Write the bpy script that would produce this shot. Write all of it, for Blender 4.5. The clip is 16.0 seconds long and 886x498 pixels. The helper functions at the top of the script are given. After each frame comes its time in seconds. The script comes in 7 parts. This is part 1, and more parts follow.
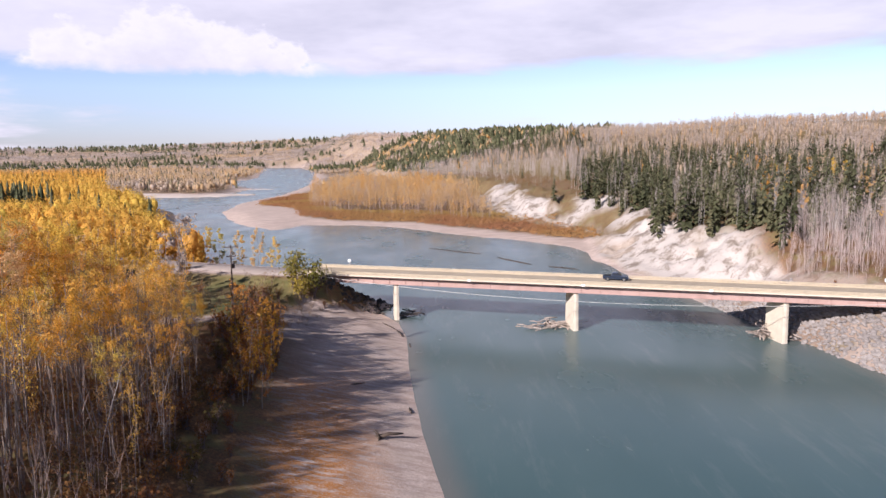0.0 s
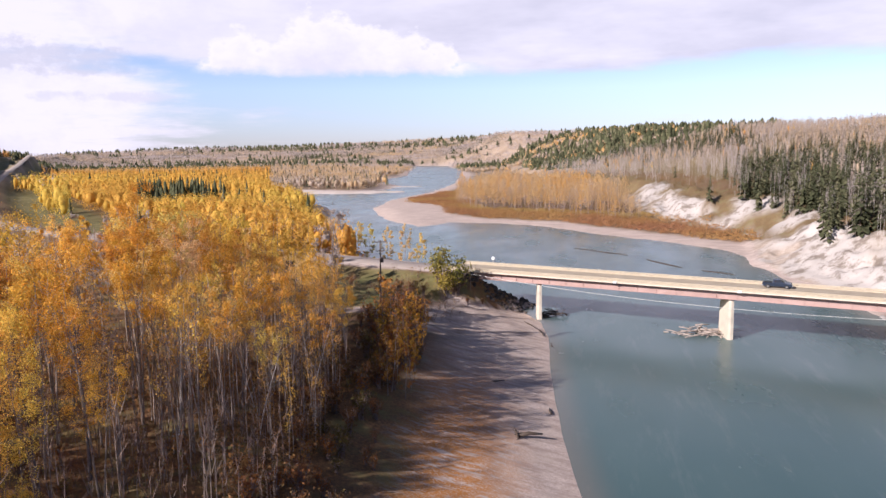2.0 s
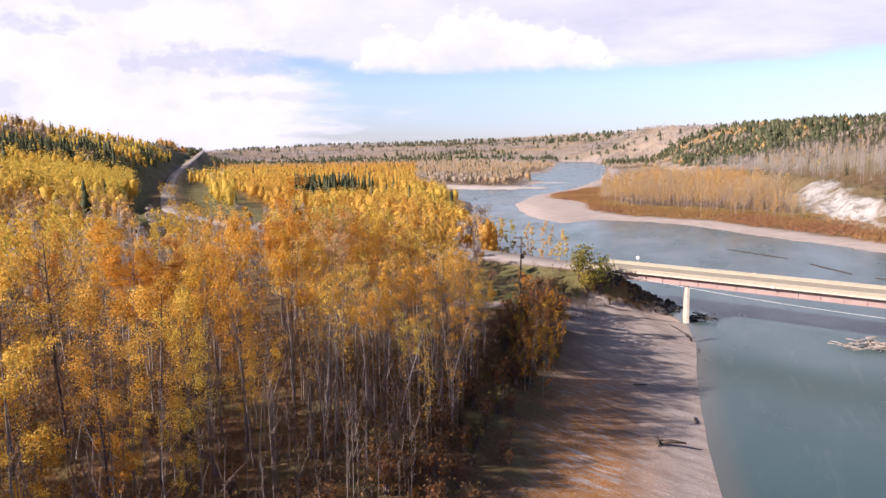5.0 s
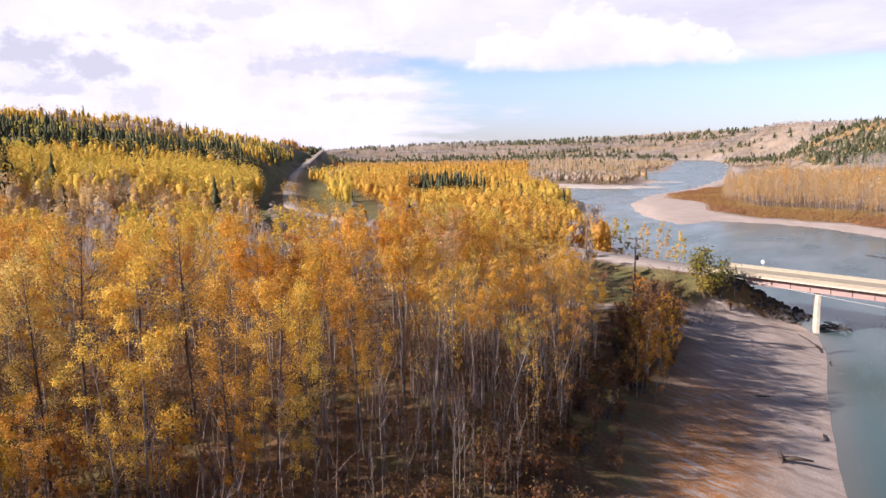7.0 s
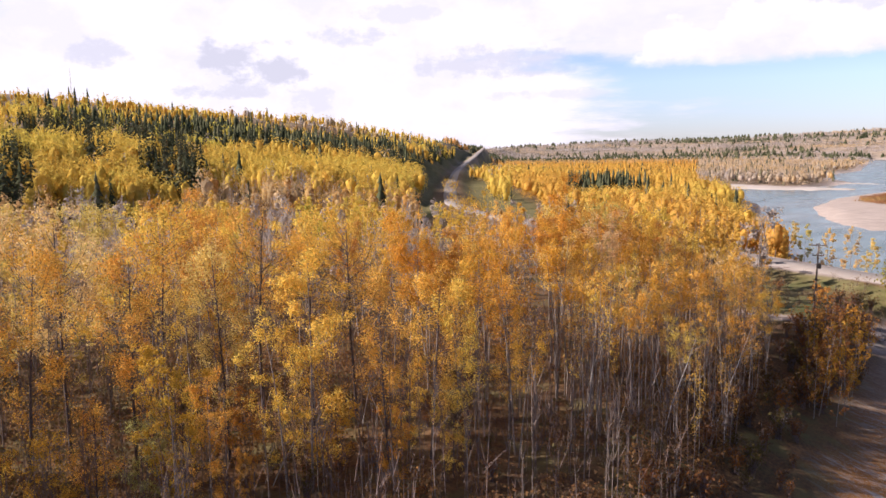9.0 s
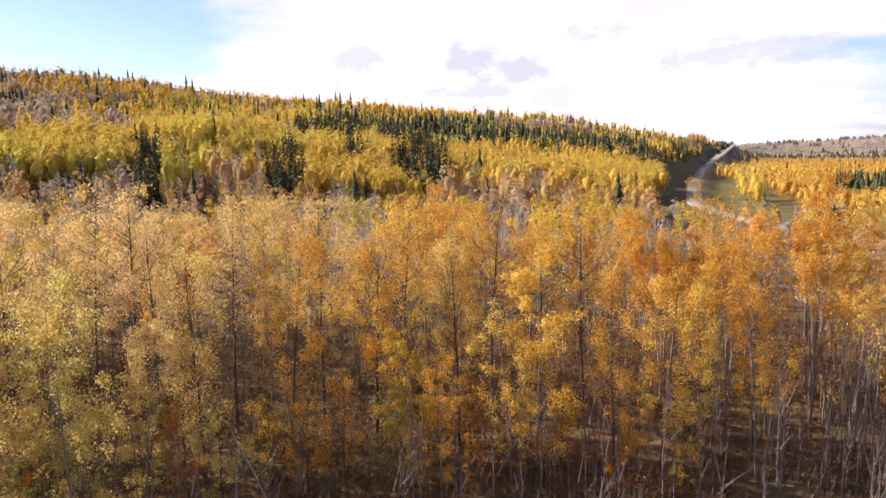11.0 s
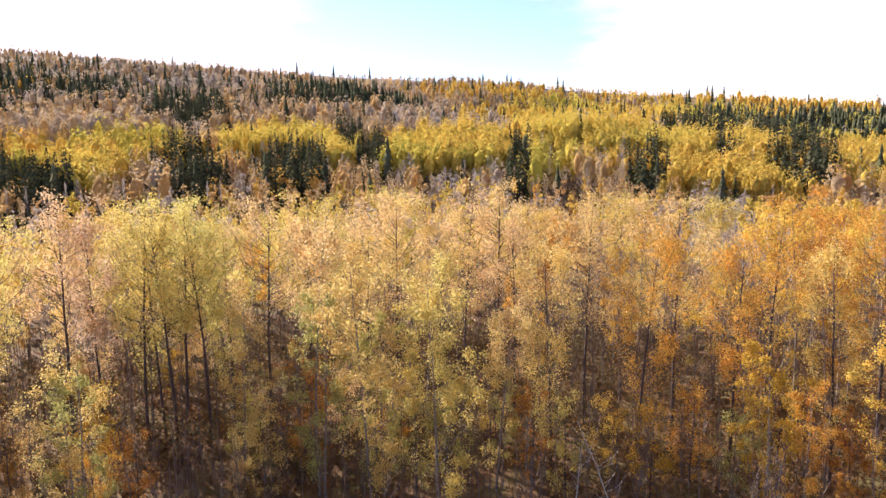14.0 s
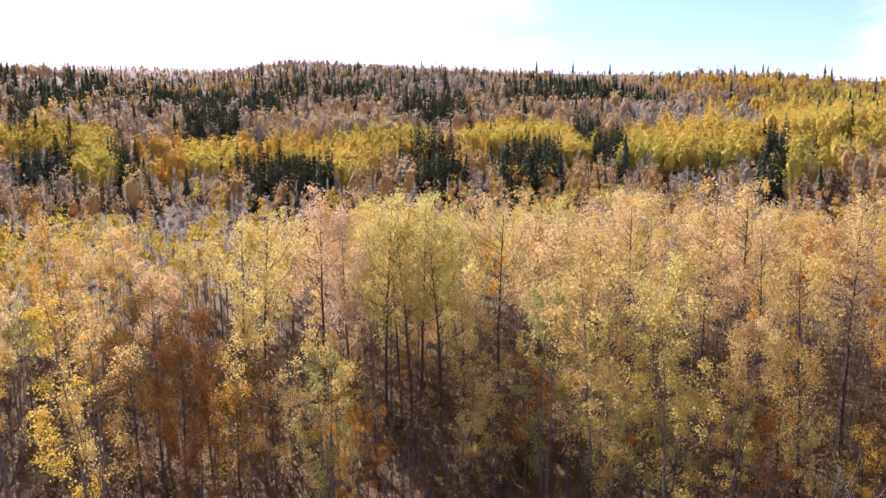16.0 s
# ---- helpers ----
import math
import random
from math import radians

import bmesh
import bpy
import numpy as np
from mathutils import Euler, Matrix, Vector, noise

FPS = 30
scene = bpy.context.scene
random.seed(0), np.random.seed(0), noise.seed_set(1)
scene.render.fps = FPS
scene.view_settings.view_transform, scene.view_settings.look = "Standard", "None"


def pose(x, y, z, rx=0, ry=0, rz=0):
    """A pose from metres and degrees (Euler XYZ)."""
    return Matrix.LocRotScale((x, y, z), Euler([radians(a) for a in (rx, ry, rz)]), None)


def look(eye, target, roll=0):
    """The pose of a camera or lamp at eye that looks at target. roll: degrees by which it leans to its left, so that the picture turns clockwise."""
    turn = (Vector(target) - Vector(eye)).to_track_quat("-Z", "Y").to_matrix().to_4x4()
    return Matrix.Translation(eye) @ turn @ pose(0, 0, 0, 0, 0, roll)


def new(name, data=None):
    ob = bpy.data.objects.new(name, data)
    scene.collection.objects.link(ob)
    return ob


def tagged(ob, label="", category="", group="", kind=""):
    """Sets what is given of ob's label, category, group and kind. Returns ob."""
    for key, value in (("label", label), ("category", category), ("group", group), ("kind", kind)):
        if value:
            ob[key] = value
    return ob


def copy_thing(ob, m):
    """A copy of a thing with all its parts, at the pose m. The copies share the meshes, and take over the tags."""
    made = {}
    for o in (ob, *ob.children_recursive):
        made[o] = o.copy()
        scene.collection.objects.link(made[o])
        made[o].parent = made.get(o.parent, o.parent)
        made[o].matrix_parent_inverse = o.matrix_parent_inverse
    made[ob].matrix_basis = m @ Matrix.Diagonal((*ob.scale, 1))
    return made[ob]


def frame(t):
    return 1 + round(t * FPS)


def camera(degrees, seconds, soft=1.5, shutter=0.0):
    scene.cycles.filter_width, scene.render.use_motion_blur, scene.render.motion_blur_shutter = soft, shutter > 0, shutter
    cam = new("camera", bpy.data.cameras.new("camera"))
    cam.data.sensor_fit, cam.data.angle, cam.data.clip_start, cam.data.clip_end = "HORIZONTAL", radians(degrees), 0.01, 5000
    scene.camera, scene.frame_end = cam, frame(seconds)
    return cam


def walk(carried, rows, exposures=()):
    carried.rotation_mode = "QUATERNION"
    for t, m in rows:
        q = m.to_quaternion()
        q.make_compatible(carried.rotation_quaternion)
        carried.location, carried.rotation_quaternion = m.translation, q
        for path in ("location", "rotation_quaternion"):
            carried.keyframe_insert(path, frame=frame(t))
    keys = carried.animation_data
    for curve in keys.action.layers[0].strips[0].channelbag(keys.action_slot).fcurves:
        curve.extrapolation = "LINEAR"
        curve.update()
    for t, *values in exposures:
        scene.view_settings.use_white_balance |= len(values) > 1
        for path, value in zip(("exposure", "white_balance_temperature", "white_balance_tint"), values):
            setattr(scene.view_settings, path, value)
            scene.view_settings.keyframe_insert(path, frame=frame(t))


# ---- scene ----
cam = camera(64.46, 16.0, soft=1.5)
EYE_Z = 38.0
walk(cam, [
    (0.0, pose(0, 0, 38, 82.45, 0.55, -0.02)),
    (0.5, pose(0, 0, 38, 82.49, 0.54, 3.72)),
    (1.0, pose(0, 0, 38, 82.45, 0.62, 7.35)),
    (1.5, pose(0, 0, 38, 82.44, 0.59, 10.10)),
    (2.0, pose(0, 0, 38, 82.43, 0.60, 11.77)),
    (2.5, pose(0, 0, 38, 82.37, 0.64, 13.24)),
    (3.0, pose(0, 0, 38, 82.31, 0.60, 14.71)),
    (3.5, pose(0, 0, 38, 82.26, 0.60, 16.50)),
    (4.0, pose(0, 0, 38, 82.24, 0.56, 18.77)),
    (4.5, pose(0, 0, 38, 82.22, 0.57, 21.06)),
    (7.0, pose(0, 0, 38, 82.20, 0.73, 32.37)),
    (7.5, pose(0, 0, 38, 82.20, 0.75, 34.60)),
    (8.0, pose(0, 0, 38, 82.19, 0.72, 36.83)),
    (8.5, pose(0, 0, 38, 82.22, 0.69, 40.49)),
    (9.0, pose(0, 0, 38, 82.22, 0.68, 45.26)),
    (11.5, pose(0, 0, 38, 82.28, 0.76, 69.03)),
    (12.0, pose(0, 0, 38, 82.30, 0.72, 73.82)),
    (12.5, pose(0, 0, 38, 82.28, 0.72, 78.60)),
    (13.0, pose(0, 0, 38, 82.36, 0.73, 83.45)),
    (13.5, pose(0, 0, 38, 82.39, 0.80, 88.26)),
    (14.0, pose(0, 0, 38, 82.43, 0.81, 93.04)),
    (14.5, pose(0, 0, 38, 82.47, 0.83, 97.86)),
    (15.0, pose(0, 0, 38, 82.50, 0.80, 102.71)),
    (15.5, pose(0, 0, 38, 82.54, 0.84, 107.58)),
    (16.0, pose(0, 0, 38, 82.53, 0.81, 111.92)),
], exposures=[(0.0, 0.55, 6100, 22), (4.5, 0.67, 6150, 21), (9.0, 0.73, 6300, 19), (11.5, 0.90, 6400, 17), (12.5, 1.04, 6350, 17), (14.5, 1.19, 6100, 18), (15.0, 1.22, 5950, 21), (15.5, 1.42, 4700, 38), (16.0, 1.0, 5750, 23)])

# ---- sky, sun ----
SUN_AZ, SUN_EL = radians(-138), radians(28.5)      # clockwise from +y
SKY_STRENGTH, SUN_STRENGTH = 0.059, 5.0
CLOUD_GREY, CLOUD_WHITE, CLOUD_BRIGHT, SKY_TINT = (7.7, 7.7, 8.6), (11.2, 10.9, 11.5), (11.4, 11.2, 11.6), (1.55, 1.55, 1.8)

GREY_PATCHES = [(-60.0, 6.9, 4.4, 2.2, 1.0), (-61.5, 4.9, 5.0, 0.8, 0.8), (-52.2, 9.1, 3.4, 0.9, 0.7), (-71.2, 7.5, 3.2, 1.2, 0.75), (-44.2, 6.9, 4.2, 1.6, 0.75),
                (-37.8, 7.4, 4.4, 1.5, 0.75), (-55.4, 4.2, 3.0, 1.1, 0.6), (-36.5, 4.4, 5.0, 0.6, 0.5), (-48.0, 10.8, 5.0, 0.8, 0.5)]


class Nodes:
    """Short hand for a node tree."""

    def __init__(self, tree):
        self.tree = tree
        tree.nodes.clear()

    def add(self, kind, **inputs):
        n = self.tree.nodes.new(kind)
        for key, value in inputs.items():
            self.put(n, int(key[1:]) if key[0] == "i" and key[1:].isdigit() else key.replace("_", " "), value)
        return n

    def put(self, n, key, value):
        if isinstance(value, bpy.types.NodeSocket):
            self.tree.links.new(value, n.inputs[key])
        elif isinstance(value, bpy.types.Node):
            self.tree.links.new(value.outputs[0], n.inputs[key])
        else:
            n.inputs[key].default_value = value

    def math(self, op, a, b=0.0, c=0.0):
        n = self.add("ShaderNodeMath")
        n.operation = op
        self.put(n, 0, a), self.put(n, 1, b), self.put(n, 2, c)
        return n.outputs[0]

    def mix(self, fac, a, b, blend="MIX"):
        n = self.add("ShaderNodeMix")
        n.data_type, n.blend_type = "RGBA", blend
        for i, v in ((0, fac), (6, a), (7, b)):
            if isinstance(v, tuple) and len(v) == 3:
                v = (*v, 1.0)
            self.put(n, i, v)
        return n.outputs[2]

    def attribute(self, name):
        n = self.add("ShaderNodeAttribute")
        n.attribute_name = name
        return n

    def ramp(self, fac, stops, interp="LINEAR"):
        n = self.add("ShaderNodeValToRGB")
        n.color_ramp.interpolation = interp
        els = n.color_ramp.elements
        while len(els) < len(stops):
            els.new(0.5)
        for e, (p, c) in zip(els, stops):
            e.position = p
            e.color = (c, c, c, 1) if not isinstance(c, tuple) else (*c[:3], 1)
        self.put(n, 0, fac)
        return n.outputs[0]

    def noise(self, vec, scale, detail=4.0, rough=0.55, out=0):
        n = self.add("ShaderNodeTexNoise", Scale=scale, Detail=detail, Roughness=rough)
        if vec is not None:
            self.put(n, "Vector", vec)
        return n.outputs[out]


def make_sky():
    world = bpy.data.worlds.new("sky")
    scene.world = world
    world.use_nodes = True
    n = Nodes(world.node_tree)
    sky = n.add("ShaderNodeTexSky")
    sky.sky_type, sky.sun_disc, sky.sun_elevation, sky.sun_rotation = "NISHITA", False, SUN_EL, SUN_AZ
    sky.altitude, sky.air_density, sky.dust_density, sky.ozone_density = 600.0, 1.0, 0.3, 1.0
    way = n.add("ShaderNodeTexCoord").outputs["Generated"]
    sep = n.add("ShaderNodeSeparateXYZ", i0=way)
    up = n.math("MAXIMUM", sep.outputs[2], 0.0)
    az = n.math("ARCTAN2", sep.outputs[0], sep.outputs[1])
    el = n.math("ARCSINE", sep.outputs[2])
    # a flat cloud layer seen in perspective, thin overhead, low in the west and high in the north
    den = n.math("ADD", up, 0.10)
    u = n.math("DIVIDE", sep.outputs[0], den)
    v = n.math("DIVIDE", sep.outputs[1], den)
    flat = n.add("ShaderNodeCombineXYZ", i0=u, i1=v, i2=0.0).outputs[0]
    big = n.noise(flat, 0.42, 7.0, 0.58)
    wisp = n.noise(flat, 1.5, 6.0, 0.62)
    west = n.ramp(n.math("MULTIPLY", az, -0.5), [(0.25, 0.0), (0.32, 0.27), (0.44, 0.32), (0.66, 0.24), (0.735, 0.05), (0.86, 0.0), (0.92, 0.2), (1.0, 0.28)])
    north = n.ramp(el, [(0.098, 0.0), (0.138, 0.30)])
    gone = n.math("MULTIPLY", n.ramp(el, [(0.27, 0.0), (0.52, 1.0)]), 0.45)
    # the sky is clear towards the south-east
    across = n.math("MULTIPLY_ADD", n.math("SUBTRACT", n.math("MULTIPLY", sep.outputs[1], 0.643), n.math("MULTIPLY", sep.outputs[0], 0.766)), 0.5, 0.5)
    open_side = n.math("MULTIPLY", n.ramp(across, [(0.30, 1.0), (0.55, 0.0)]), 0.4)
    amount = n.math("ADD", n.math("ADD", n.math("MULTIPLY", big, 0.75), n.math("MULTIPLY", wisp, 0.25)), n.math("SUBTRACT", n.math("MAXIMUM", west, n.math("MULTIPLY", north, n.ramp(n.math("MULTIPLY", az, -0.5), [(0.40, 1.0), (0.64, 0.0)]))), n.math("ADD", gone, open_side)))
    veil = n.ramp(amount, [(0.55, 0.0), (0.73, 1.0)], "EASE")
    # one heap of cumulus over the river's head
    steep = n.add("ShaderNodeCombineXYZ", i0=az, i1=n.math("MULTIPLY", el, 1.5), i2=0.0).outputs[0]
    puff = n.noise(steep, 34.0, 5.0, 0.6)
    puff2 = n.noise(steep, 14.0, 4.0, 0.55)

    def hump(at, wide, tall):
        q = n.math("DIVIDE", n.math("SUBTRACT", az, radians(at)), radians(wide))
        return n.math("MULTIPLY", n.math("EXPONENT", n.math("MULTIPLY", n.math("MULTIPLY", q, q), -1.0)), radians(tall))

    top = n.math("ADD", n.math("ADD", hump(-21.3, 4.0, 4.3), hump(-13.5, 3.4, 2.9)), n.math("ADD", hump(-28.0, 2.2, 2.4), hump(-22.0, 8.0, 0.7)))
    over = n.math("SUBTRACT", n.math("ADD", top, n.math("ADD", n.math("MULTIPLY", n.math("SUBTRACT", puff, 0.5), 0.075), n.math("MULTIPLY", n.math("SUBTRACT", puff2, 0.5), 0.13))), n.math("SUBTRACT", el, radians(6.6)))
    base = n.math("SUBTRACT", el, n.math("ADD", radians(6.2), n.math("MULTIPLY", n.math("SUBTRACT", puff, 0.5), 0.02)))
    cumulus = n.math("MULTIPLY", n.ramp(over, [(0.0, 0.0), (0.016, 1.0)]), n.ramp(base, [(0.0, 0.0), (0.012, 1.0)]))
    cumulus = n.math("MULTIPLY", cumulus, n.ramp(top, [(0.008, 0.0), (0.02, 1.0)]))
    # grey undersides: bearing, height, half widths of both in degrees, depth
    edge = n.math("MULTIPLY", n.math("SUBTRACT", n.noise(steep, 16.0, 7.0, 0.64), 0.5), 5.0)
    grey = None
    for at, high, wide, tall, deep in GREY_PATCHES:
        p = n.math("DIVIDE", n.math("SUBTRACT", az, radians(at)), radians(wide))
        q = n.math("DIVIDE", n.math("SUBTRACT", el, radians(high)), radians(tall))
        k = n.math("SUBTRACT", 1.0, n.math("ADD", n.math("ADD", n.math("MULTIPLY", p, p), n.math("MULTIPLY", q, q)), edge))
        k = n.math("MULTIPLY", n.ramp(k, [(0.0, 0.0), (0.9, 1.0)], "EASE"), deep)
        grey = k if grey is None else n.math("MAXIMUM", grey, k)
    billow = n.ramp(n.noise(steep, 7.0, 6.0, 0.62), [(0.40, 0.35), (0.54, 0.0)])
    grey = n.math("MAXIMUM", grey, billow)
    low_white = n.mix(grey, CLOUD_WHITE, CLOUD_GREY)
    low_white = n.mix(n.ramp(n.math("MULTIPLY", az, -1.0), [(0.40, 1.0), (0.62, 0.0)]), low_white, n.mix(n.ramp(n.noise(flat, 0.9, 5.0, 0.6), [(0.38, 0.15), (0.62, 0.8)]), CLOUD_GREY, CLOUD_WHITE))
    heap_white = n.mix(n.ramp(over, [(0.012, 0.0), (0.07, 0.5)]), CLOUD_BRIGHT, CLOUD_GREY)
    tint = n.ramp(el, [(0.0, (0.92, 0.97, 1.42)), (0.09, SKY_TINT), (0.30, SKY_TINT), (0.60, (0.44, 0.44, 0.50))])
    clear = n.mix(1.0, sky.outputs[0], tint, "MULTIPLY")
    colour = n.mix(n.math("MULTIPLY", veil, 0.95), clear, low_white)
    colour = n.mix(cumulus, colour, heap_white)
    back = n.add("ShaderNodeBackground", Color=colour, Strength=SKY_STRENGTH)
    n.add("ShaderNodeOutputWorld", Surface=back)


make_sky()
sun_data = bpy.data.lights.new("sun", "SUN")
sun_data.energy, sun_data.angle, sun_data.color = SUN_STRENGTH, radians(0.5), (1.0, 0.93, 0.82)
sun = new("sun", sun_data)
toward = Vector((math.sin(SUN_AZ) * math.cos(SUN_EL), math.cos(SUN_AZ) * math.cos(SUN_EL), math.sin(SUN_EL)))
sun.matrix_world = look(toward * 400, (0, 0, 0))


# ---- materials ----
def material(name):
    m = bpy.data.materials.new(name)
    m.use_nodes = True
    return m, Nodes(m.node_tree)


def surface(name, low, high, scale=2.0, rough=0.8, metal=0.0, bump=0.3, fine=18.0, random_tint=0.0, spec=0.3):
    """A plain weathered surface: two colours mixed at a coarse and a fine scale, with fine relief."""
    m, n = material(name)
    pos = n.add("ShaderNodeTexCoord").outputs["Object"]
    coarse = n.noise(pos, scale, 4.0)
    grain = n.noise(pos, fine, 5.0, 0.65)
    k = n.ramp(n.math("ADD", n.math("MULTIPLY", coarse, 0.6), n.math("MULTIPLY", grain, 0.4)), [(0.35, 0.0), (0.66, 1.0)])
    col = n.mix(k, low, high)
    if random_tint:
        r = n.add("ShaderNodeObjectInfo").outputs["Random"]
        col = n.mix(n.math("MULTIPLY", r, random_tint), col, (0.12, 0.1, 0.09), "MULTIPLY")
    relief = n.add("ShaderNodeBump", Strength=bump, Distance=0.05, Height=grain)
    b = n.add("ShaderNodeBsdfPrincipled", Base_Color=col, Roughness=rough, Metallic=metal, Normal=relief)
    b.inputs["Specular IOR Level"].default_value = spec
    n.add("ShaderNodeOutputMaterial", Surface=b)
    return m


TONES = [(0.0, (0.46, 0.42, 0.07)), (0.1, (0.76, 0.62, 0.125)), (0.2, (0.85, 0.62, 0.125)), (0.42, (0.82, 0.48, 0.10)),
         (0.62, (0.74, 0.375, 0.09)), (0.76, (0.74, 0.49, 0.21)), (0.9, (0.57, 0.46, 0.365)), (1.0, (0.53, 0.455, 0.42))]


def leaf(name, tone_source, span=(0.0, 1.0), spread=0.22, stops=TONES, through_light=0.42, wear_span=0.4, gloss=0.0, grain=0.0):
    """Autumn leaves, lit through from behind. tone_source: 'object' gives each tree its colour, else the attribute 'tone'."""
    m, n = material(name)
    if tone_source == "object":
        base = n.add("ShaderNodeObjectInfo").outputs["Random"]
        base = n.math("MULTIPLY_ADD", base, span[1] - span[0], span[0])
    else:
        base = n.attribute("tone").outputs["Fac"]
    isl = n.add("ShaderNodeNewGeometry").outputs["Random Per Island"]
    tone = n.math("ADD", base, n.math("MULTIPLY", n.math("SUBTRACT", isl, 0.5), spread))
    col = n.ramp(tone, stops)
    wear = n.math("MULTIPLY_ADD", n.math("FRACT", n.math("MULTIPLY", isl, 37.7)), wear_span, 1.0 - wear_span / 2)
    col = n.mix(1.0, col, n.add("ShaderNodeCombineColor", i0=wear, i1=wear, i2=wear).outputs[0], "MULTIPLY")
    d = n.add("ShaderNodeBsdfDiffuse", Color=col)
    if grain:
        pos = n.add("ShaderNodeTexCoord").outputs["Object"]
        tuft = n.noise(pos, 1.1, 4.0, 0.7)
        col = n.mix(n.ramp(tuft, [(0.34, grain), (0.58, 0.0)]), col, n.mix(1.0, col, (0.42, 0.36, 0.30), "MULTIPLY"))
        n.put(d, "Color", col)
        n.put(d, "Normal", n.add("ShaderNodeBump", Strength=0.9, Distance=0.9, Height=tuft))
    tr = n.add("ShaderNodeBsdfTranslucent", Color=col)
    mx = n.add("ShaderNodeMixShader", i0=through_light, i1=d, i2=tr)
    if gloss:
        mx = n.add("ShaderNodeMixShader", i0=gloss, i1=mx, i2=n.add("ShaderNodeBsdfGlossy", Color=(1, 1, 1, 1), Roughness=0.42))
    n.add("ShaderNodeOutputMaterial", Surface=mx)
    return m


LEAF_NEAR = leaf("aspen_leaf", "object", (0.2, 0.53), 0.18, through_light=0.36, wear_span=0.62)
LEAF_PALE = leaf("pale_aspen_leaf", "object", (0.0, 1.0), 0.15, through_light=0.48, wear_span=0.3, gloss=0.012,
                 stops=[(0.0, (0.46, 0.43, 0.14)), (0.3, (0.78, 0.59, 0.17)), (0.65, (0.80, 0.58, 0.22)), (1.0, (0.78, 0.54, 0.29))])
LEAF_OLIVE = leaf("olive_poplar_leaf", "object", (0.0, 1.0), 0.3, through_light=0.52, wear_span=0.5, gloss=0.012,
                  stops=[(0.0, (0.60, 0.53, 0.17)), (0.5, (0.74, 0.61, 0.19)), (1.0, (0.80, 0.62, 0.20))])
LEAF_ROSE = leaf("peach_poplar_leaf", "object", (0.0, 1.0), 0.3, through_light=0.5, wear_span=0.5, gloss=0.012,
                 stops=[(0.0, (0.80, 0.58, 0.22)), (0.5, (0.80, 0.54, 0.29)), (1.0, (0.70, 0.50, 0.34))])
# golden-brown leaf, its colour also darkened for shade inside the wood
LEAF_DULL_SHADED = leaf("dull_shaded_aspen_leaf", "object", (0.0, 1.0), 0.2, through_light=0.34, wear_span=0.62,
                 stops=[(0.0, (0.60, 0.38, 0.06)), (0.35, (0.70, 0.38, 0.06)), (0.7, (0.64, 0.30, 0.05)), (1.0, (0.52, 0.25, 0.07))])
LEAF_BRONZE = leaf("bronze_aspen_leaf", "object", (0.0, 1.0), 0.25, through_light=0.3, wear_span=0.5,
                   stops=[(0.0, (0.26, 0.20, 0.05)), (0.4, (0.36, 0.17, 0.045)), (0.75, (0.40, 0.16, 0.05)), (1.0, (0.28, 0.12, 0.06))])
LEAF_WOOD = leaf("woodland_leaf", "tone", spread=0.06, through_light=0.34, wear_span=0.25, grain=0.25)
LEAF_SHRUB = leaf("shrub_leaf", "object", (0.0, 1.0), 0.3, [(0.0, (0.14, 0.11, 0.04)), (0.35, (0.20, 0.105, 0.05)), (0.7, (0.24, 0.105, 0.05)), (1.0, (0.42, 0.18, 0.05))])
NEEDLE = leaf("spruce_needle", "tone", spread=0.5, through_light=0.12,
              stops=[(0.0, (0.062, 0.068, 0.037)), (0.6, (0.108, 0.112, 0.060)), (1.0, (0.17, 0.16, 0.09))])
BRUSH = leaf("brush_leaf", "tone", spread=0.3,
             stops=[(0.0, (0.19, 0.155, 0.07)), (0.5, (0.26, 0.145, 0.075)), (1.0, (0.38, 0.20, 0.075))])
WILLOW = leaf("willow_leaf", "tone", spread=0.4, through_light=0.25,
              stops=[(0.0, (0.40, 0.29, 0.11)), (0.4, (0.38, 0.215, 0.085)), (1.0, (0.32, 0.15, 0.085))])


def bark_material(name, pale, dark, cut=0.56):
    """Pale aspen bark with dark scars."""
    m, n = material(name)
    pos = n.add("ShaderNodeTexCoord").outputs["Object"]
    mp = n.add("ShaderNodeMapping", Vector=pos)
    mp.inputs["Scale"].default_value = (3.0, 3.0, 1.6)
    scar = n.noise(mp.outputs[0], 2.2, 4.0, 0.6)
    r = n.add("ShaderNodeNewGeometry").outputs["Random Per Island"]
    col = n.mix(n.ramp(scar, [(cut, 0.0), (cut + 0.1, 1.0)]), pale, dark)
    col = n.mix(n.math("MULTIPLY", r, 0.45), col, dark)
    b = n.add("ShaderNodeBsdfPrincipled", Base_Color=col, Roughness=0.85)
    b.inputs["Specular IOR Level"].default_value = 0.2
    n.add("ShaderNodeOutputMaterial", Surface=b)
    return m


BARK = bark_material("aspen_bark", (0.36, 0.295, 0.25), (0.13, 0.09, 0.07), 0.53)
# bark coloured dark for the shade these trunks stand in
SHADED_POPLAR_BARK = bark_material("shaded_poplar_bark", (0.17, 0.125, 0.115), (0.06, 0.045, 0.045), 0.5)
SNAG = bark_material("bleached_wood", (0.56, 0.51, 0.47), (0.24, 0.21, 0.19), 0.60)
TWIG = bark_material("shrub_twig", (0.23, 0.165, 0.145), (0.09, 0.065, 0.062))
SPRUCE_BARK = bark_material("spruce_bark", (0.11, 0.085, 0.07), (0.05, 0.04, 0.035))
CONCRETE = surface("cream_concrete", (0.54, 0.47, 0.37), (0.70, 0.62, 0.50), 0.6, 0.9, bump=0.2)
DECK_ROAD = surface("bridge_wearing_course", (0.36, 0.30, 0.22), (0.47, 0.40, 0.30), 0.4, 0.9)
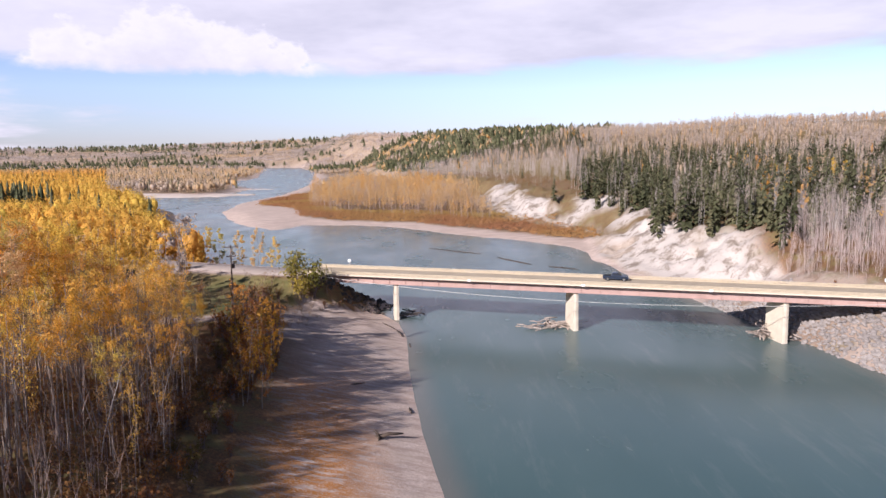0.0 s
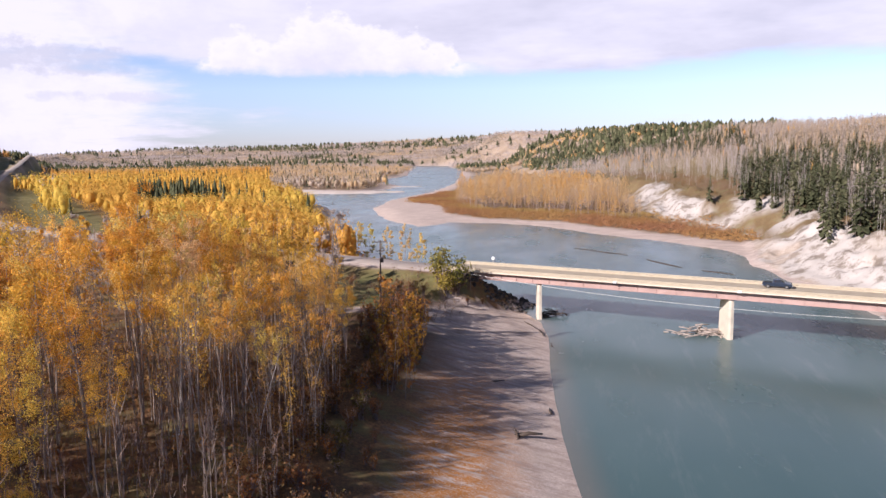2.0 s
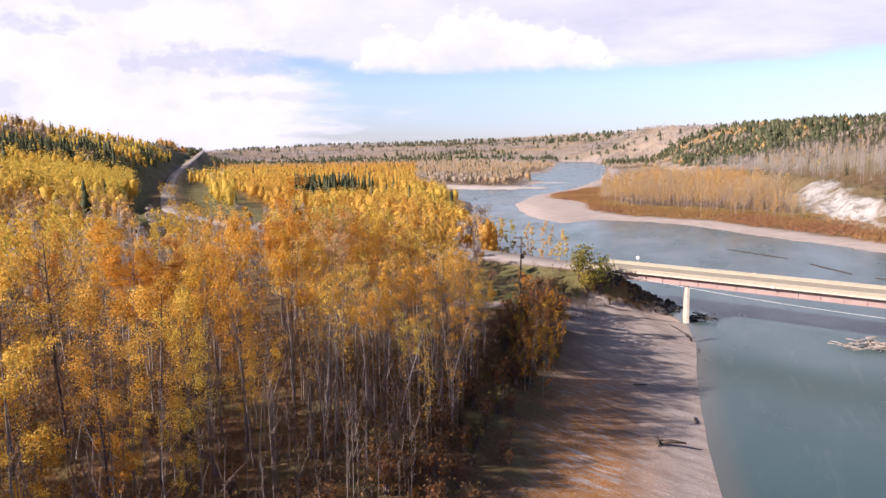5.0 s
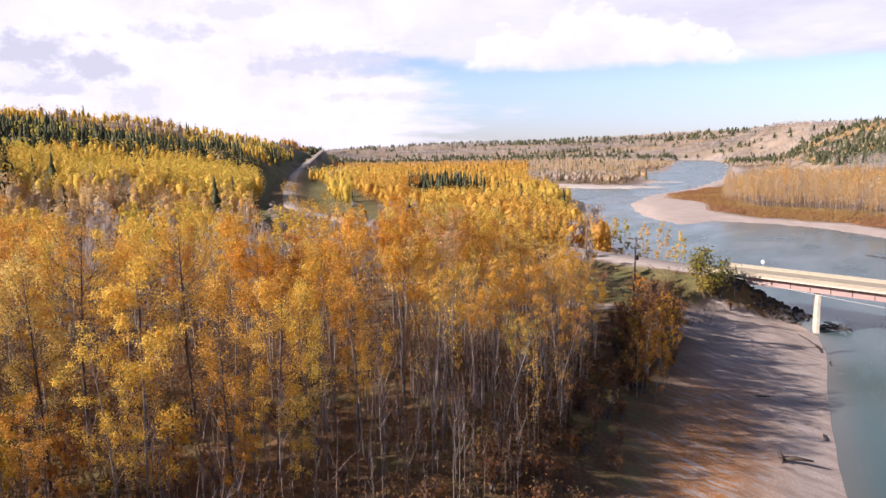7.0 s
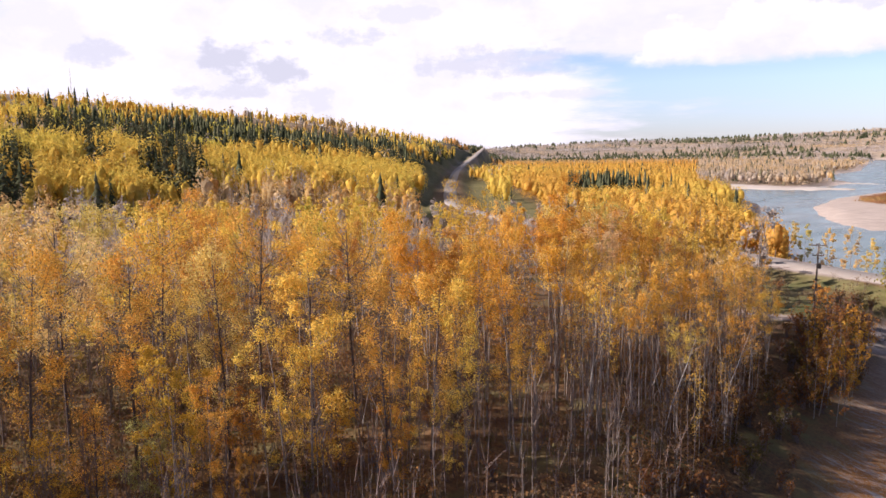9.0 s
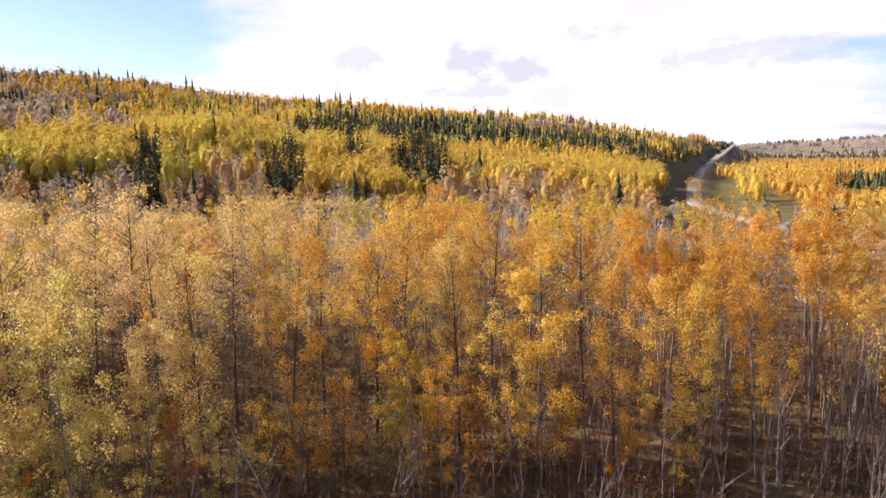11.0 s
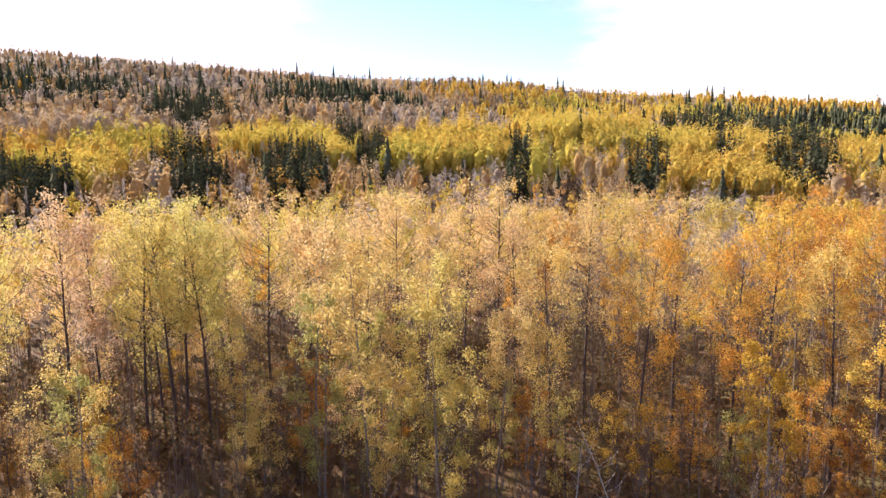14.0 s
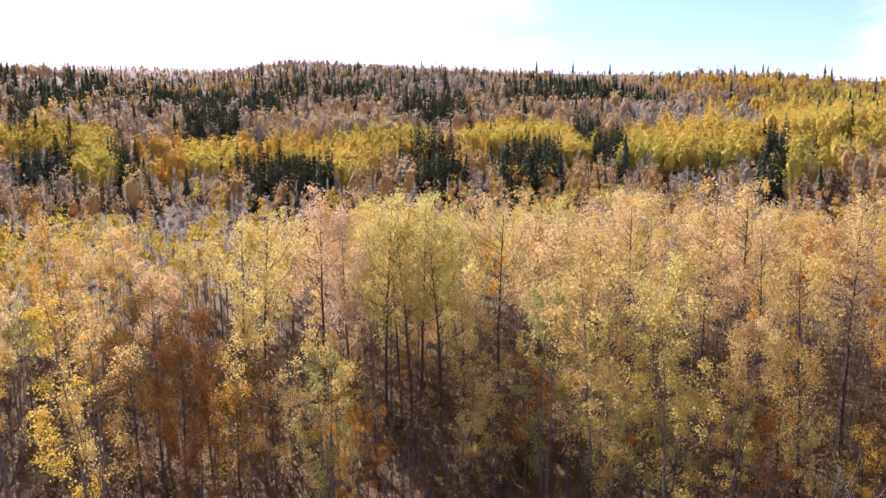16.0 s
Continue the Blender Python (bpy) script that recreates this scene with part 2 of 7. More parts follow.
RUST_STEEL = surface("red_brown_girder_steel", (0.36, 0.235, 0.205), (0.47, 0.325, 0.285), 0.5, 0.75)
PALE_STEEL = surface("galvanised_steel", (0.43, 0.36, 0.26), (0.55, 0.47, 0.34), 1.5, 0.6, 0.0)
POLE_WOOD = surface("weathered_pole_wood", (0.10, 0.07, 0.055), (0.19, 0.14, 0.11), 1.2, 0.85)
DRIFT = surface("grey_driftwood", (0.26, 0.21, 0.18), (0.46, 0.39, 0.33), 1.0, 0.9)
DRIFT_DARK = surface("wet_driftwood", (0.05, 0.038, 0.03), (0.12, 0.09, 0.07), 1.0, 0.8)
PINK_BARK = bark_material("pinkish_sapling_bark", (0.50, 0.41, 0.38), (0.24, 0.18, 0.17), 0.62)
SAND = surface("pale_river_sand", (0.50, 0.42, 0.36), (0.70, 0.61, 0.54), 0.05, 0.95, fine=0.6)
# rock colour darkened for the bridge's shade on the bank
SHADED_ROCK = surface("shaded_bank_rock", (0.05, 0.042, 0.038), (0.14, 0.115, 0.10), 0.9, 0.9, bump=0.6, fine=6.0, random_tint=0.4)
GREY_BARK = bark_material("grey_sapling_bark", (0.25, 0.195, 0.165), (0.09, 0.07, 0.065))
ROCK = surface("grey_riprap_rock", (0.20, 0.18, 0.168), (0.39, 0.355, 0.33), 0.9, 0.95, bump=0.6, fine=6.0, random_tint=0.22)
CAR_PAINT = surface("dark_blue_car_paint", (0.028, 0.040, 0.065), (0.036, 0.05, 0.08), 1.0, 0.25, 0.3, bump=0.0, spec=0.5)
GLASS_DARK = surface("dark_vehicle_glass", (0.02, 0.022, 0.025), (0.03, 0.032, 0.036), 1.0, 0.05, bump=0.0, spec=0.6)
RUBBER = surface("black_rubber", (0.02, 0.02, 0.02), (0.035, 0.035, 0.035), 3.0, 0.9)
CHROME = surface("dull_metal", (0.35, 0.35, 0.36), (0.5, 0.5, 0.5), 3.0, 0.35, 0.9)
WHITE = surface("white_painted_metal", (0.74, 0.74, 0.72), (0.84, 0.84, 0.82), 2.0, 0.5)
CERAMIC = surface("brown_insulator", (0.08, 0.05, 0.04), (0.14, 0.09, 0.07), 3.0, 0.3)
WIRE = surface("bright_wire", (0.48, 0.47, 0.44), (0.62, 0.6, 0.56), 3.0, 0.5, 0.3)
LAMP_RED = surface("red_lamp_glass", (0.30, 0.02, 0.015), (0.40, 0.03, 0.02), 3.0, 0.2)
LAMP_CLEAR = surface("clear_lamp_glass", (0.55, 0.55, 0.52), (0.7, 0.7, 0.66), 3.0, 0.1)


def ground_material():
    """Gravel, grass, leaf litter and bare clay, by the cover painted on the ground's points."""
    m, n = material("river_valley_ground")
    pos = n.add("ShaderNodeTexCoord").outputs["Object"]
    cov = n.attribute("cover")
    c = n.add("ShaderNodeSeparateColor", i0=cov.outputs["Color"])
    fine = n.noise(pos, 2.6, 6.0, 0.7)
    mid = n.noise(pos, 0.22, 5.0, 0.6)
    wide = n.noise(pos, 0.03, 4.0, 0.55)
    stones = n.add("ShaderNodeTexVoronoi", Vector=pos, Scale=5.0)
    stone = n.ramp(stones.outputs["Distance"], [(0.1, 1.0), (0.6, 0.0)])
    gravel = n.mix(n.ramp(fine, [(0.35, 0.0), (0.65, 1.0)]), (0.47, 0.37, 0.32), (0.71, 0.60, 0.53))
    gravel = n.mix(n.ramp(mid, [(0.42, 0.0), (0.62, 0.6)]), gravel, (0.50, 0.41, 0.35))
    rows = n.add("ShaderNodeMapping", Vector=pos)
    rows.inputs["Rotation"].default_value = (0, 0, radians(-54))
    rows.inputs["Scale"].default_value = (0.16, 1.0, 1.0)
    drift = n.noise(rows.outputs[0], 1.3, 5.0, 0.65)
    fallen = n.math("MULTIPLY", n.ramp(n.noise(pos, 4.0, 3.0, 0.7), [(0.36, 0.2), (0.50, 1.0)]), n.ramp(drift, [(0.37, 0.0), (0.50, 1.0)]))
    # rows of darker sand, for ridges and for the trees' shadow streaks
    ridge_shade = n.noise(rows.outputs[0], 0.7, 4.0, 0.6)
    gravel = n.mix(n.ramp(ridge_shade, [(0.44, 0.0), (0.60, 0.65)]), gravel, (0.36, 0.275, 0.235))
    leafy = n.math("MULTIPLY", fallen, cov.outputs["Alpha"])
    gravel = n.mix(leafy, gravel, (0.46, 0.20, 0.06))
    grass = n.mix(n.ramp(mid, [(0.38, 0.0), (0.62, 1.0)]), (0.12, 0.135, 0.045), (0.27, 0.225, 0.10))
    grass = n.mix(n.ramp(fine, [(0.4, 0.0), (0.7, 0.6)]), grass, (0.15, 0.115, 0.06))
    litter = n.mix(n.ramp(fine, [(0.35, 0.0), (0.65, 1.0)]), (0.105, 0.066, 0.045), (0.28, 0.155, 0.068))
    litter = n.mix(n.ramp(mid, [(0.48, 0.0), (0.66, 0.8)]), litter, (0.19, 0.165, 0.07))
    clay = n.mix(n.ramp(n.noise(pos, 0.17, 7.0, 0.72), [(0.40, 0.0), (0.51, 1.0)]), (0.24, 0.20, 0.165), (0.53, 0.485, 0.445))
    clay = n.mix(n.ramp(fine, [(0.5, 0.0), (0.8, 0.5)]), clay, (0.34, 0.29, 0.24))
    woods = n.mix(n.ramp(n.noise(pos, 0.012, 5.0, 0.65), [(0.38, 0.0), (0.62, 1.0)]), (0.34, 0.26, 0.185), (0.46, 0.36, 0.275))
    woods = n.mix(n.ramp(n.noise(pos, 0.09, 4.0, 0.7), [(0.45, 0.0), (0.75, 0.6)]), woods, (0.30, 0.21, 0.13))
    folds = n.add("ShaderNodeMapping", Vector=pos)
    folds.inputs["Scale"].default_value = (1.0, 0.45, 1.0)
    woods = n.mix(n.ramp(n.noise(folds.outputs[0], 0.0045, 6.0, 0.62), [(0.50, 0.0), (0.57, 0.75)]), woods, (0.13, 0.115, 0.085))
    litter = n.mix(n.attribute("canopy").outputs["Fac"], litter, woods)
    col = n.mix(c.outputs[0], litter, gravel)
    col = n.mix(c.outputs[1], col, grass)
    col = n.mix(c.outputs[2], col, clay)
    col = n.mix(n.math("MULTIPLY", wide, 0.25), col, (0.6, 0.55, 0.5), "MULTIPLY")
    relief = n.add("ShaderNodeBump", Strength=0.4, Distance=0.10, Height=n.math("ADD", fine, n.math("MULTIPLY", stone, 0.3)))
    b = n.add("ShaderNodeBsdfPrincipled", Base_Color=col, Roughness=0.95, Normal=relief)
    b.inputs["Specular IOR Level"].default_value = 0.15
    n.add("ShaderNodeOutputMaterial", Surface=b)
    return m


def water_material():
    m, n = material("silty_river_water")
    pos = n.add("ShaderNodeTexCoord").outputs["Object"]
    mp = n.add("ShaderNodeMapping", Vector=pos)
    mp.inputs["Scale"].default_value = (1.0, 0.45, 1.0)
    ripple = n.noise(mp.outputs[0], 1.3, 5.0, 0.6)
    swirl = n.noise(mp.outputs[0], 0.06, 5.0, 0.6)
    silt = n.noise(mp.outputs[0], 0.018, 4.0, 0.55)
    col = n.mix(n.ramp(silt, [(0.38, 0.0), (0.62, 1.0)]), (0.050, 0.100, 0.104), (0.080, 0.132, 0.130))
    mp2 = n.add("ShaderNodeMapping", Vector=pos)
    mp2.inputs["Scale"].default_value = (0.30, 0.05, 1.0)
    eddy = n.noise(mp2.outputs[0], 1.0, 7.0, 0.68)
    col = n.mix(n.ramp(eddy, [(0.54, 0.0), (0.75, 0.38)]), col, (0.17, 0.20, 0.195))
    col = n.mix(n.math("MULTIPLY", n.attribute("shallow").outputs["Fac"], 0.55), col, (0.20, 0.165, 0.135))
    relief = n.add("ShaderNodeBump", Strength=0.15, Distance=0.10, Height=n.math("ADD", ripple, n.math("MULTIPLY", swirl, 1.2)))
    rough = n.ramp(swirl, [(0.35, 0.18), (0.65, 0.29)])
    b = n.add("ShaderNodeBsdfPrincipled", Base_Color=col, Roughness=rough, IOR=1.333, Normal=relief)
    n.add("ShaderNodeOutputMaterial", Surface=b)
    return m


GROUND, WATER = ground_material(), water_material()
ROAD = surface("grey_road_surface", (0.33, 0.275, 0.24), (0.44, 0.375, 0.33), 0.15, 0.95, fine=3.0)


# ---- mesh helpers ----
rng = np.random.default_rng(7)


def mesh_of(name, verts, quads=None, tris=None, mat=None, tone=None, smooth=False):
    """A mesh out of arrays of points and faces; tone is a number for each point."""
    me = bpy.data.meshes.new(name)
    quads = np.zeros((0, 4), np.int32) if quads is None else np.asarray(quads, np.int32).reshape(-1, 4)
    tris = np.zeros((0, 3), np.int32) if tris is None else np.asarray(tris, np.int32).reshape(-1, 3)
    loops = np.concatenate([quads.ravel(), tris.ravel()])
    total = np.concatenate([np.full(len(quads), 4), np.full(len(tris), 3)]).astype(np.int32)
    me.vertices.add(len(verts))
    me.vertices.foreach_set("co", np.asarray(verts, np.float32).ravel())
    me.loops.add(len(loops))
    me.loops.foreach_set("vertex_index", loops.astype(np.int32))
    me.polygons.add(len(total))
    me.polygons.foreach_set("loop_start", np.concatenate([[0], np.cumsum(total)[:-1]]).astype(np.int32))
    me.polygons.foreach_set("use_smooth", np.full(len(total), smooth))
    if tone is not None:
        at = me.attributes.new("tone", "FLOAT", "POINT")
        at.data.foreach_set("value", np.asarray(tone, np.float32))
    me.update(calc_edges=True)
    if mat:
        me.materials.append(mat)
    return me


def part(name, data, mat=None, parent=None, label=""):
    """One mesh object, from a bmesh or a mesh, under a thing or a part."""
    if isinstance(data, bmesh.types.BMesh):
        me = bpy.data.meshes.new(name)
        data.to_mesh(me)
        data.free()
    else:
        me = data
    if mat and not me.materials:
        me.materials.append(mat)
    ob = new(name, me)
    ob.parent = parent
    if label:
        tagged(ob, label)
    return ob


def thing(name, label, category, m=None, group="", kind=""):
    ob = new(name)
    ob.empty_display_size = 0.5
    if m is not None:
        ob.matrix_basis = m
    return tagged(ob, label, category, group, kind)


class Soup:
    """Collects points, quads and triangles for one mesh."""

    def __init__(self):
        self.v, self.q, self.t, self.n = [], [], [], 0

    def put(self, verts, quads=None, tris=None):
        if quads is not None and len(quads):
            self.q.append(np.asarray(quads) + self.n)
        if tris is not None and len(tris):
            self.t.append(np.asarray(tris) + self.n)
        self.v.append(np.asarray(verts, float))
        self.n += len(verts)
        return self

    def tube(self, pts, radii, sides=5, cap=True):
        """A tapered round bar along points."""
        pts = np.asarray(pts, float)
        ways = np.gradient(pts, axis=0)
        rings = []
        for p, w, r in zip(pts, ways, radii):
            w = w / (np.linalg.norm(w) + 1e-9)
            a = np.cross(w, [0.3, 0.9, 0.2] if abs(w[2]) > 0.8 else [0, 0, 1.0])
            a /= np.linalg.norm(a) + 1e-9
            b = np.cross(w, a)
            ang = np.arange(sides) * 2 * np.pi / sides
            rings.append(p + r * (np.cos(ang)[:, None] * a + np.sin(ang)[:, None] * b))
        quads, k = [], len(pts)
        for i in range(k - 1):
            for j in range(sides):
                j2 = (j + 1) % sides
                quads.append((i * sides + j, i * sides + j2, (i + 1) * sides + j2, (i + 1) * sides + j))
        tris = []
        if cap:
            for j in range(1, sides - 1):
                tris.append((0, j + 1, j))
                e = (k - 1) * sides
                tris.append((e, e + j, e + j + 1))
        return self.put(np.concatenate(rings), quads, tris)

    def box(self, lo, hi, bevel=0.0):
        (a, b, c), (d, e, f) = lo, hi
        v = [(a, b, c), (d, b, c), (d, e, c), (a, e, c), (a, b, f), (d, b, f), (d, e, f), (a, e, f)]
        return self.put(v, [(0, 3, 2, 1), (4, 5, 6, 7), (0, 1, 5, 4), (1, 2, 6, 5), (2, 3, 7, 6), (3, 0, 4, 7)])

    def prism(self, outline, y0, y1):
        """An outline of (x, z) pushed from y0 to y1."""
        k = len(outline)
        v = [(x, y0, z) for x, z in outline] + [(x, y1, z) for x, z in outline]
        quads = [(i, (i + 1) % k, k + (i + 1) % k, k + i) for i in range(k)]
        tris = [t for j in range(1, k - 1) for t in ((0, j + 1, j), (k, k + j, k + j + 1))]
        return self.put(v, quads, tris)

    def arrays(self):
        v = np.concatenate(self.v)
        q = np.concatenate(self.q) if self.q else np.zeros((0, 4), int)
        t = np.concatenate(self.t) if self.t else np.zeros((0, 3), int)
        return v, q, t

    def mesh(self, name, mat, smooth=False, tone=None):
        return mesh_of(name, *self.arrays(), mat, tone, smooth)


def hashed(ix, iy, seed):
    h = (ix.astype(np.int64) * 374761393 + iy.astype(np.int64) * 668265263 + seed * 974634541) & 0x7FFFFFFF
    h = ((h ^ (h >> 13)) * 1274126177) & 0x7FFFFFFF
    return ((h ^ (h >> 16)) & 0xFFFF) / 65535.0


def bumps(x, y, size, seed=1, octaves=3):
    """Smooth random heights between -1 and 1, about size metres wide."""
    out, amp, tot = np.zeros(np.shape(x)), 1.0, 0.0
    for o in range(octaves):
        u, v = np.asarray(x) / size, np.asarray(y) / size
        i, j = np.floor(u), np.floor(v)
        f, g = u - i, v - j
        f, g = f * f * (3 - 2 * f), g * g * (3 - 2 * g)
        a, b = hashed(i, j, seed + o), hashed(i + 1, j, seed + o)
        c, d = hashed(i, j + 1, seed + o), hashed(i + 1, j + 1, seed + o)
        out += amp * ((a * (1 - f) + b * f) * (1 - g) + (c * (1 - f) + d * f) * g - 0.5) * 2
        tot += amp
        amp, size = amp * 0.5, size * 0.47
    return out / tot


def smooth(a, b, x):
    s = np.clip((x - a) / (b - a), 0, 1)
    return s * s * (3 - 2 * s)


def to_line(x, y, line, closed=False):
    """The distance to a polyline, the length along it there, and on which side (positive: right)."""
    line = np.asarray(line, float)
    if closed:
        line = np.vstack([line, line[:1]])
    best = np.full(np.shape(x), 1e18)
    along, side, run = np.zeros(np.shape(x)), np.zeros(np.shape(x)), 0.0
    for (ax, ay), (bx, by) in zip(line[:-1], line[1:]):
        dx, dy = bx - ax, by - ay
        ln = math.hypot(dx, dy)
        s = np.clip(((x - ax) * dx + (y - ay) * dy) / ln ** 2, 0, 1)
        d = (x - ax - s * dx) ** 2 + (y - ay - s * dy) ** 2
        m = d < best
        best = np.where(m, d, best)
        along = np.where(m, run + s * ln, along)
        side = np.where(m, np.sign(dy * (x - ax) - dx * (y - ay)), side)
        run += ln
    return np.sqrt(best), along, side


def inside(x, y, poly):
    odd = np.zeros(np.shape(x), bool)
    for (ax, ay), (bx, by) in zip(poly, poly[1:] + poly[:1]):
        if ay != by:
            odd ^= ((ay > y) != (by > y)) & (x < (bx - ax) * (y - ay) / (by - ay) + ax)
    return odd


# ---- the lie of the land ----
LEFT_SHORE = [(9, -1500), (6, -300), (4, -60), (2, 20), (0, 75), (-3, 94), (-5.6, 117), (-8, 146), (-10, 158), (-17, 172),
              (-25, 182), (-42, 198), (-64, 224), (-96, 276), (-140, 370), (-188, 490), (-270, 620), (-345, 745), (-300, 742),
              (-252, 707), (-226, 790), (-232, 870), (-300, 1000), (-330, 1140), (-345, 1340), (-420, 1650), (-580, 2300), (-640, 2600)]
RIGHT_SHORE = [(-520, 2560), (-337, 1805), (-240, 1306), (-182, 928), (-166, 722), (-172, 590), (-156, 487), (-118, 400), (-91, 368), (-84, 372),
               (-78, 392), (-52, 389), (-26, 376), (0, 344), (29, 316), (51, 290), (56, 270), (54, 250), (58, 218), (64, 189), (70, 164),
               (72.5, 139), (77, 120), (85, 80), (94, 0), (102, -300), (110, -1500)]
BLUFF = [(110, -1500), (108, -300), (103, 0), (96, 70), (90, 112), (86, 140), (79, 165), (70, 190), (61, 225), (58, 255), (63, 290),
         (66, 330), (50, 365), (34, 400), (26, 470), (18, 590), (-20, 750), (-80, 950), (-130, 1250), (-220, 1800), (-330, 2700)]
ROAD_LINE = [(-33, 165.9), (-50, 171), (-75, 180), (-110, 192), (-160, 208), (-205, 223), (-250, 254), (-296, 299),
             (-381, 385), (-558, 573), (-720, 760), (-883, 954), (-1070, 1189)]
ROAD_HEIGHT = [10.7, 11.0, 11.2, 11.5, 12.0, 12.3, 12.6, 13, 13.6, 17, 23, 30, 48]
WATER_POLY = LEFT_SHORE + RIGHT_SHORE
road_run = np.concatenate([[0], np.cumsum([math.dist(a, b) for a, b in zip(ROAD_LINE, ROAD_LINE[1:])])])

SKY_AZ = [-180, -155, -143, -130, -123, -110, -95, -78, -64, -54, -47, -43.5, -41, -37, -32, -25, -15, -9, -4, 3, 10, 22, 32, 60, 120, 180]
CREST = [(-180, 5.0), (-155, 6.0), (-143, 6.5), (-136, 6.8), (-128.6, 6.8), (-126.5, 7.15), (-123.5, 7.6), (-117.5, 7.3), (-110, 6.85), (-103, 6.5),
         (-95.3, 6.14), (-91, 5.9), (-86.8, 5.6), (-82.3, 5.0), (-73.3, 4.25), (-68.9, 3.8), (-64.5, 3.4), (-60.4, 3.1), (-56.4, 2.6), (-52.6, 2.05), (-49, 1.45),
         (-45, 0.9), (-41.8, 0.44), (-37, 0.6), (-32, 0.82), (-25, 0.9), (-17, 1.22), (-12.7, 1.45), (-8.3, 1.6), (-3.8, 1.9), (3, 2.05), (10, 2.3),
         (18, 2.5), (26, 2.85), (32, 3.0), (60, 4.0), (120, 5.0), (180, 5.0)]
SKY_R = [900, 950, 980, 1020, 1050, 950, 900, 900, 950, 1000, 1150, 1650, 2600, 4500, 4500, 4500, 4400, 3600, 2700, 1800, 1050, 900, 850, 800, 800, 900]
RISE_R = [190, 190, 190, 190, 190, 190, 190, 200, 215, 250, 330, 700, 1600, 2600, 2600, 2600, 2500, 2200, 1300, 620, 400, 330, 320, 320, 320, 190]


def land(x, y, detail=True):
    """The ground's height at points, and the distance to the water, the bluff's foot and the road there."""
    x, y = np.asarray(x, float), np.asarray(y, float)
    r, az = np.hypot(x, y), np.degrees(np.arctan2(x, y))
    d = to_line(x, y, WATER_POLY, True)[0]
    d = np.where(inside(x, y, WATER_POLY), -d, d)
    d = d + bumps(x, y, 9.0, 3, 2) * np.clip(r / 160, 0.5, 2.0) * np.where((np.abs(x + 8) < 12) & (y < 160), 0.35, 1.0)
    e, _, side = to_line(x, y, BLUFF)
    e = e * side
    ground_l = np.interp(d, [-12, 0, 3, 20, 34, 60, 400], [-4, -0.05, 0.55, 4.6, 8.8, 9.4, 10.5])
    bar = smooth(620, 700, y) * (x < -150)                   # the low gravel bar up the river
    ground_l = np.where(bar > 0, ground_l * (1 - bar) + bar * np.interp(d, [-12, 0, 60, 140, 260], [-3, -0.05, 1.3, 2.0, 6]), ground_l)
    low = np.interp(d, [-12, 0, 8, 40, 120], [-3, -0.05, 0.35, 1.6, 3.2])
    spit = np.exp(-(((x + 120) / 34) ** 2 + ((y - 455) / 62) ** 2)) * 2.2
    low = np.where(d > 0, low + spit * smooth(0, 12, d), low)
    e2 = e + bumps(x, y, 16.0, 9, 3) * 5.0
    face = np.interp(e2, [-3, 3, 12, 20, 26, 60, 300], [0, 2.0, 6.5, 12.0, 13.4, 15.0, 30.0])
    face = face + (bumps(x, y, 6.0, 15, 3) * 3.4 - 3.0 * np.abs(bumps(x, y, 11.0, 16, 3))) * smooth(0, 6, e2) * (1 - smooth(30, 60, e2))
    near_bridge = smooth(185, 160, y)
    face = np.where(near_bridge > 0, face * (1 - near_bridge) + near_bridge * np.interp(e2, [-14, 0, 10, 30], [0, 5.5, 9.5, 13]), face)
    face = np.maximum(face, 0)
    ground_r = low + face
    right = (x > -210 + 0 * y) & (e > -400) & ~inside(x, y, LEFT_SHORE + [(-4000, 2600), (-4000, -1500)])
    z = np.where(right, ground_r, ground_l)
    # the hills round the valley
    top_r, rise = np.interp(az, SKY_AZ, SKY_R), np.interp(az, SKY_AZ, RISE_R)
    top = EYE_Z + top_r * np.tan(np.radians(np.interp(az, [c[0] for c in CREST], [c[1] for c in CREST]))) - np.where(az < -44, 2.5, 13.0)
    s = np.clip((r - rise) / (top_r - rise), 0, 1)
    s = np.where(az < -9, s ** 1.12, s * s * (3 - 2 * s))
    lift = (top - np.minimum(z, top)) * s * smooth(5, 60, d)
    roll = bumps(x, y, 120.0, 21, 3) * 13.0 * smooth(0.0, 0.25, s) * (1 - smooth(0.75, 1.0, s))
    roll = roll + bumps(x, y, 700.0, 31, 2) * 26.0 * smooth(1500, 2600, r) * smooth(0.02, 0.3, s) * (1 - smooth(0.8, 1.0, s))
    z = z + lift + roll * smooth(5, 60, d) - np.clip(r - top_r, 0, None) * 0.012
    if detail:
        z = z + bumps(x, y, 5.0, 41, 2) * 0.22 * smooth(0.5, 9, d) + bumps(x, y, 30.0, 45, 2) * 0.5 * smooth(20, 50, d)
    # the road's bed
    w, along, _ = to_line(x, y, ROAD_LINE)
    bed = np.interp(along, road_run, ROAD_HEIGHT)
    k = 1 - smooth(5.5, 17.0, w)
    k = k * np.where((along < 0.5) & (x > -33), smooth(15, 4, w), 1.0)
    z = z * (1 - k) + (bed - 0.25) * k
    # the end of the fill runs out under the bridge
    tw, ts, _ = to_line(x, y, [(-34, 166.5), (-29, 168), (-16.5, 175.5)])
    z = np.maximum(z, np.where(tw < 25, np.interp(ts, [0, 5, 19.5], [10.2, 9.4, 1.0]) - 0.62 * np.maximum(tw - 1.5, 0) + bumps(x, y, 3.0, 55, 2) * 0.4, -9))
    return z, d, e, w


def place(x, y):
    return float(land(np.array([x]), np.array([y]))[0][0])


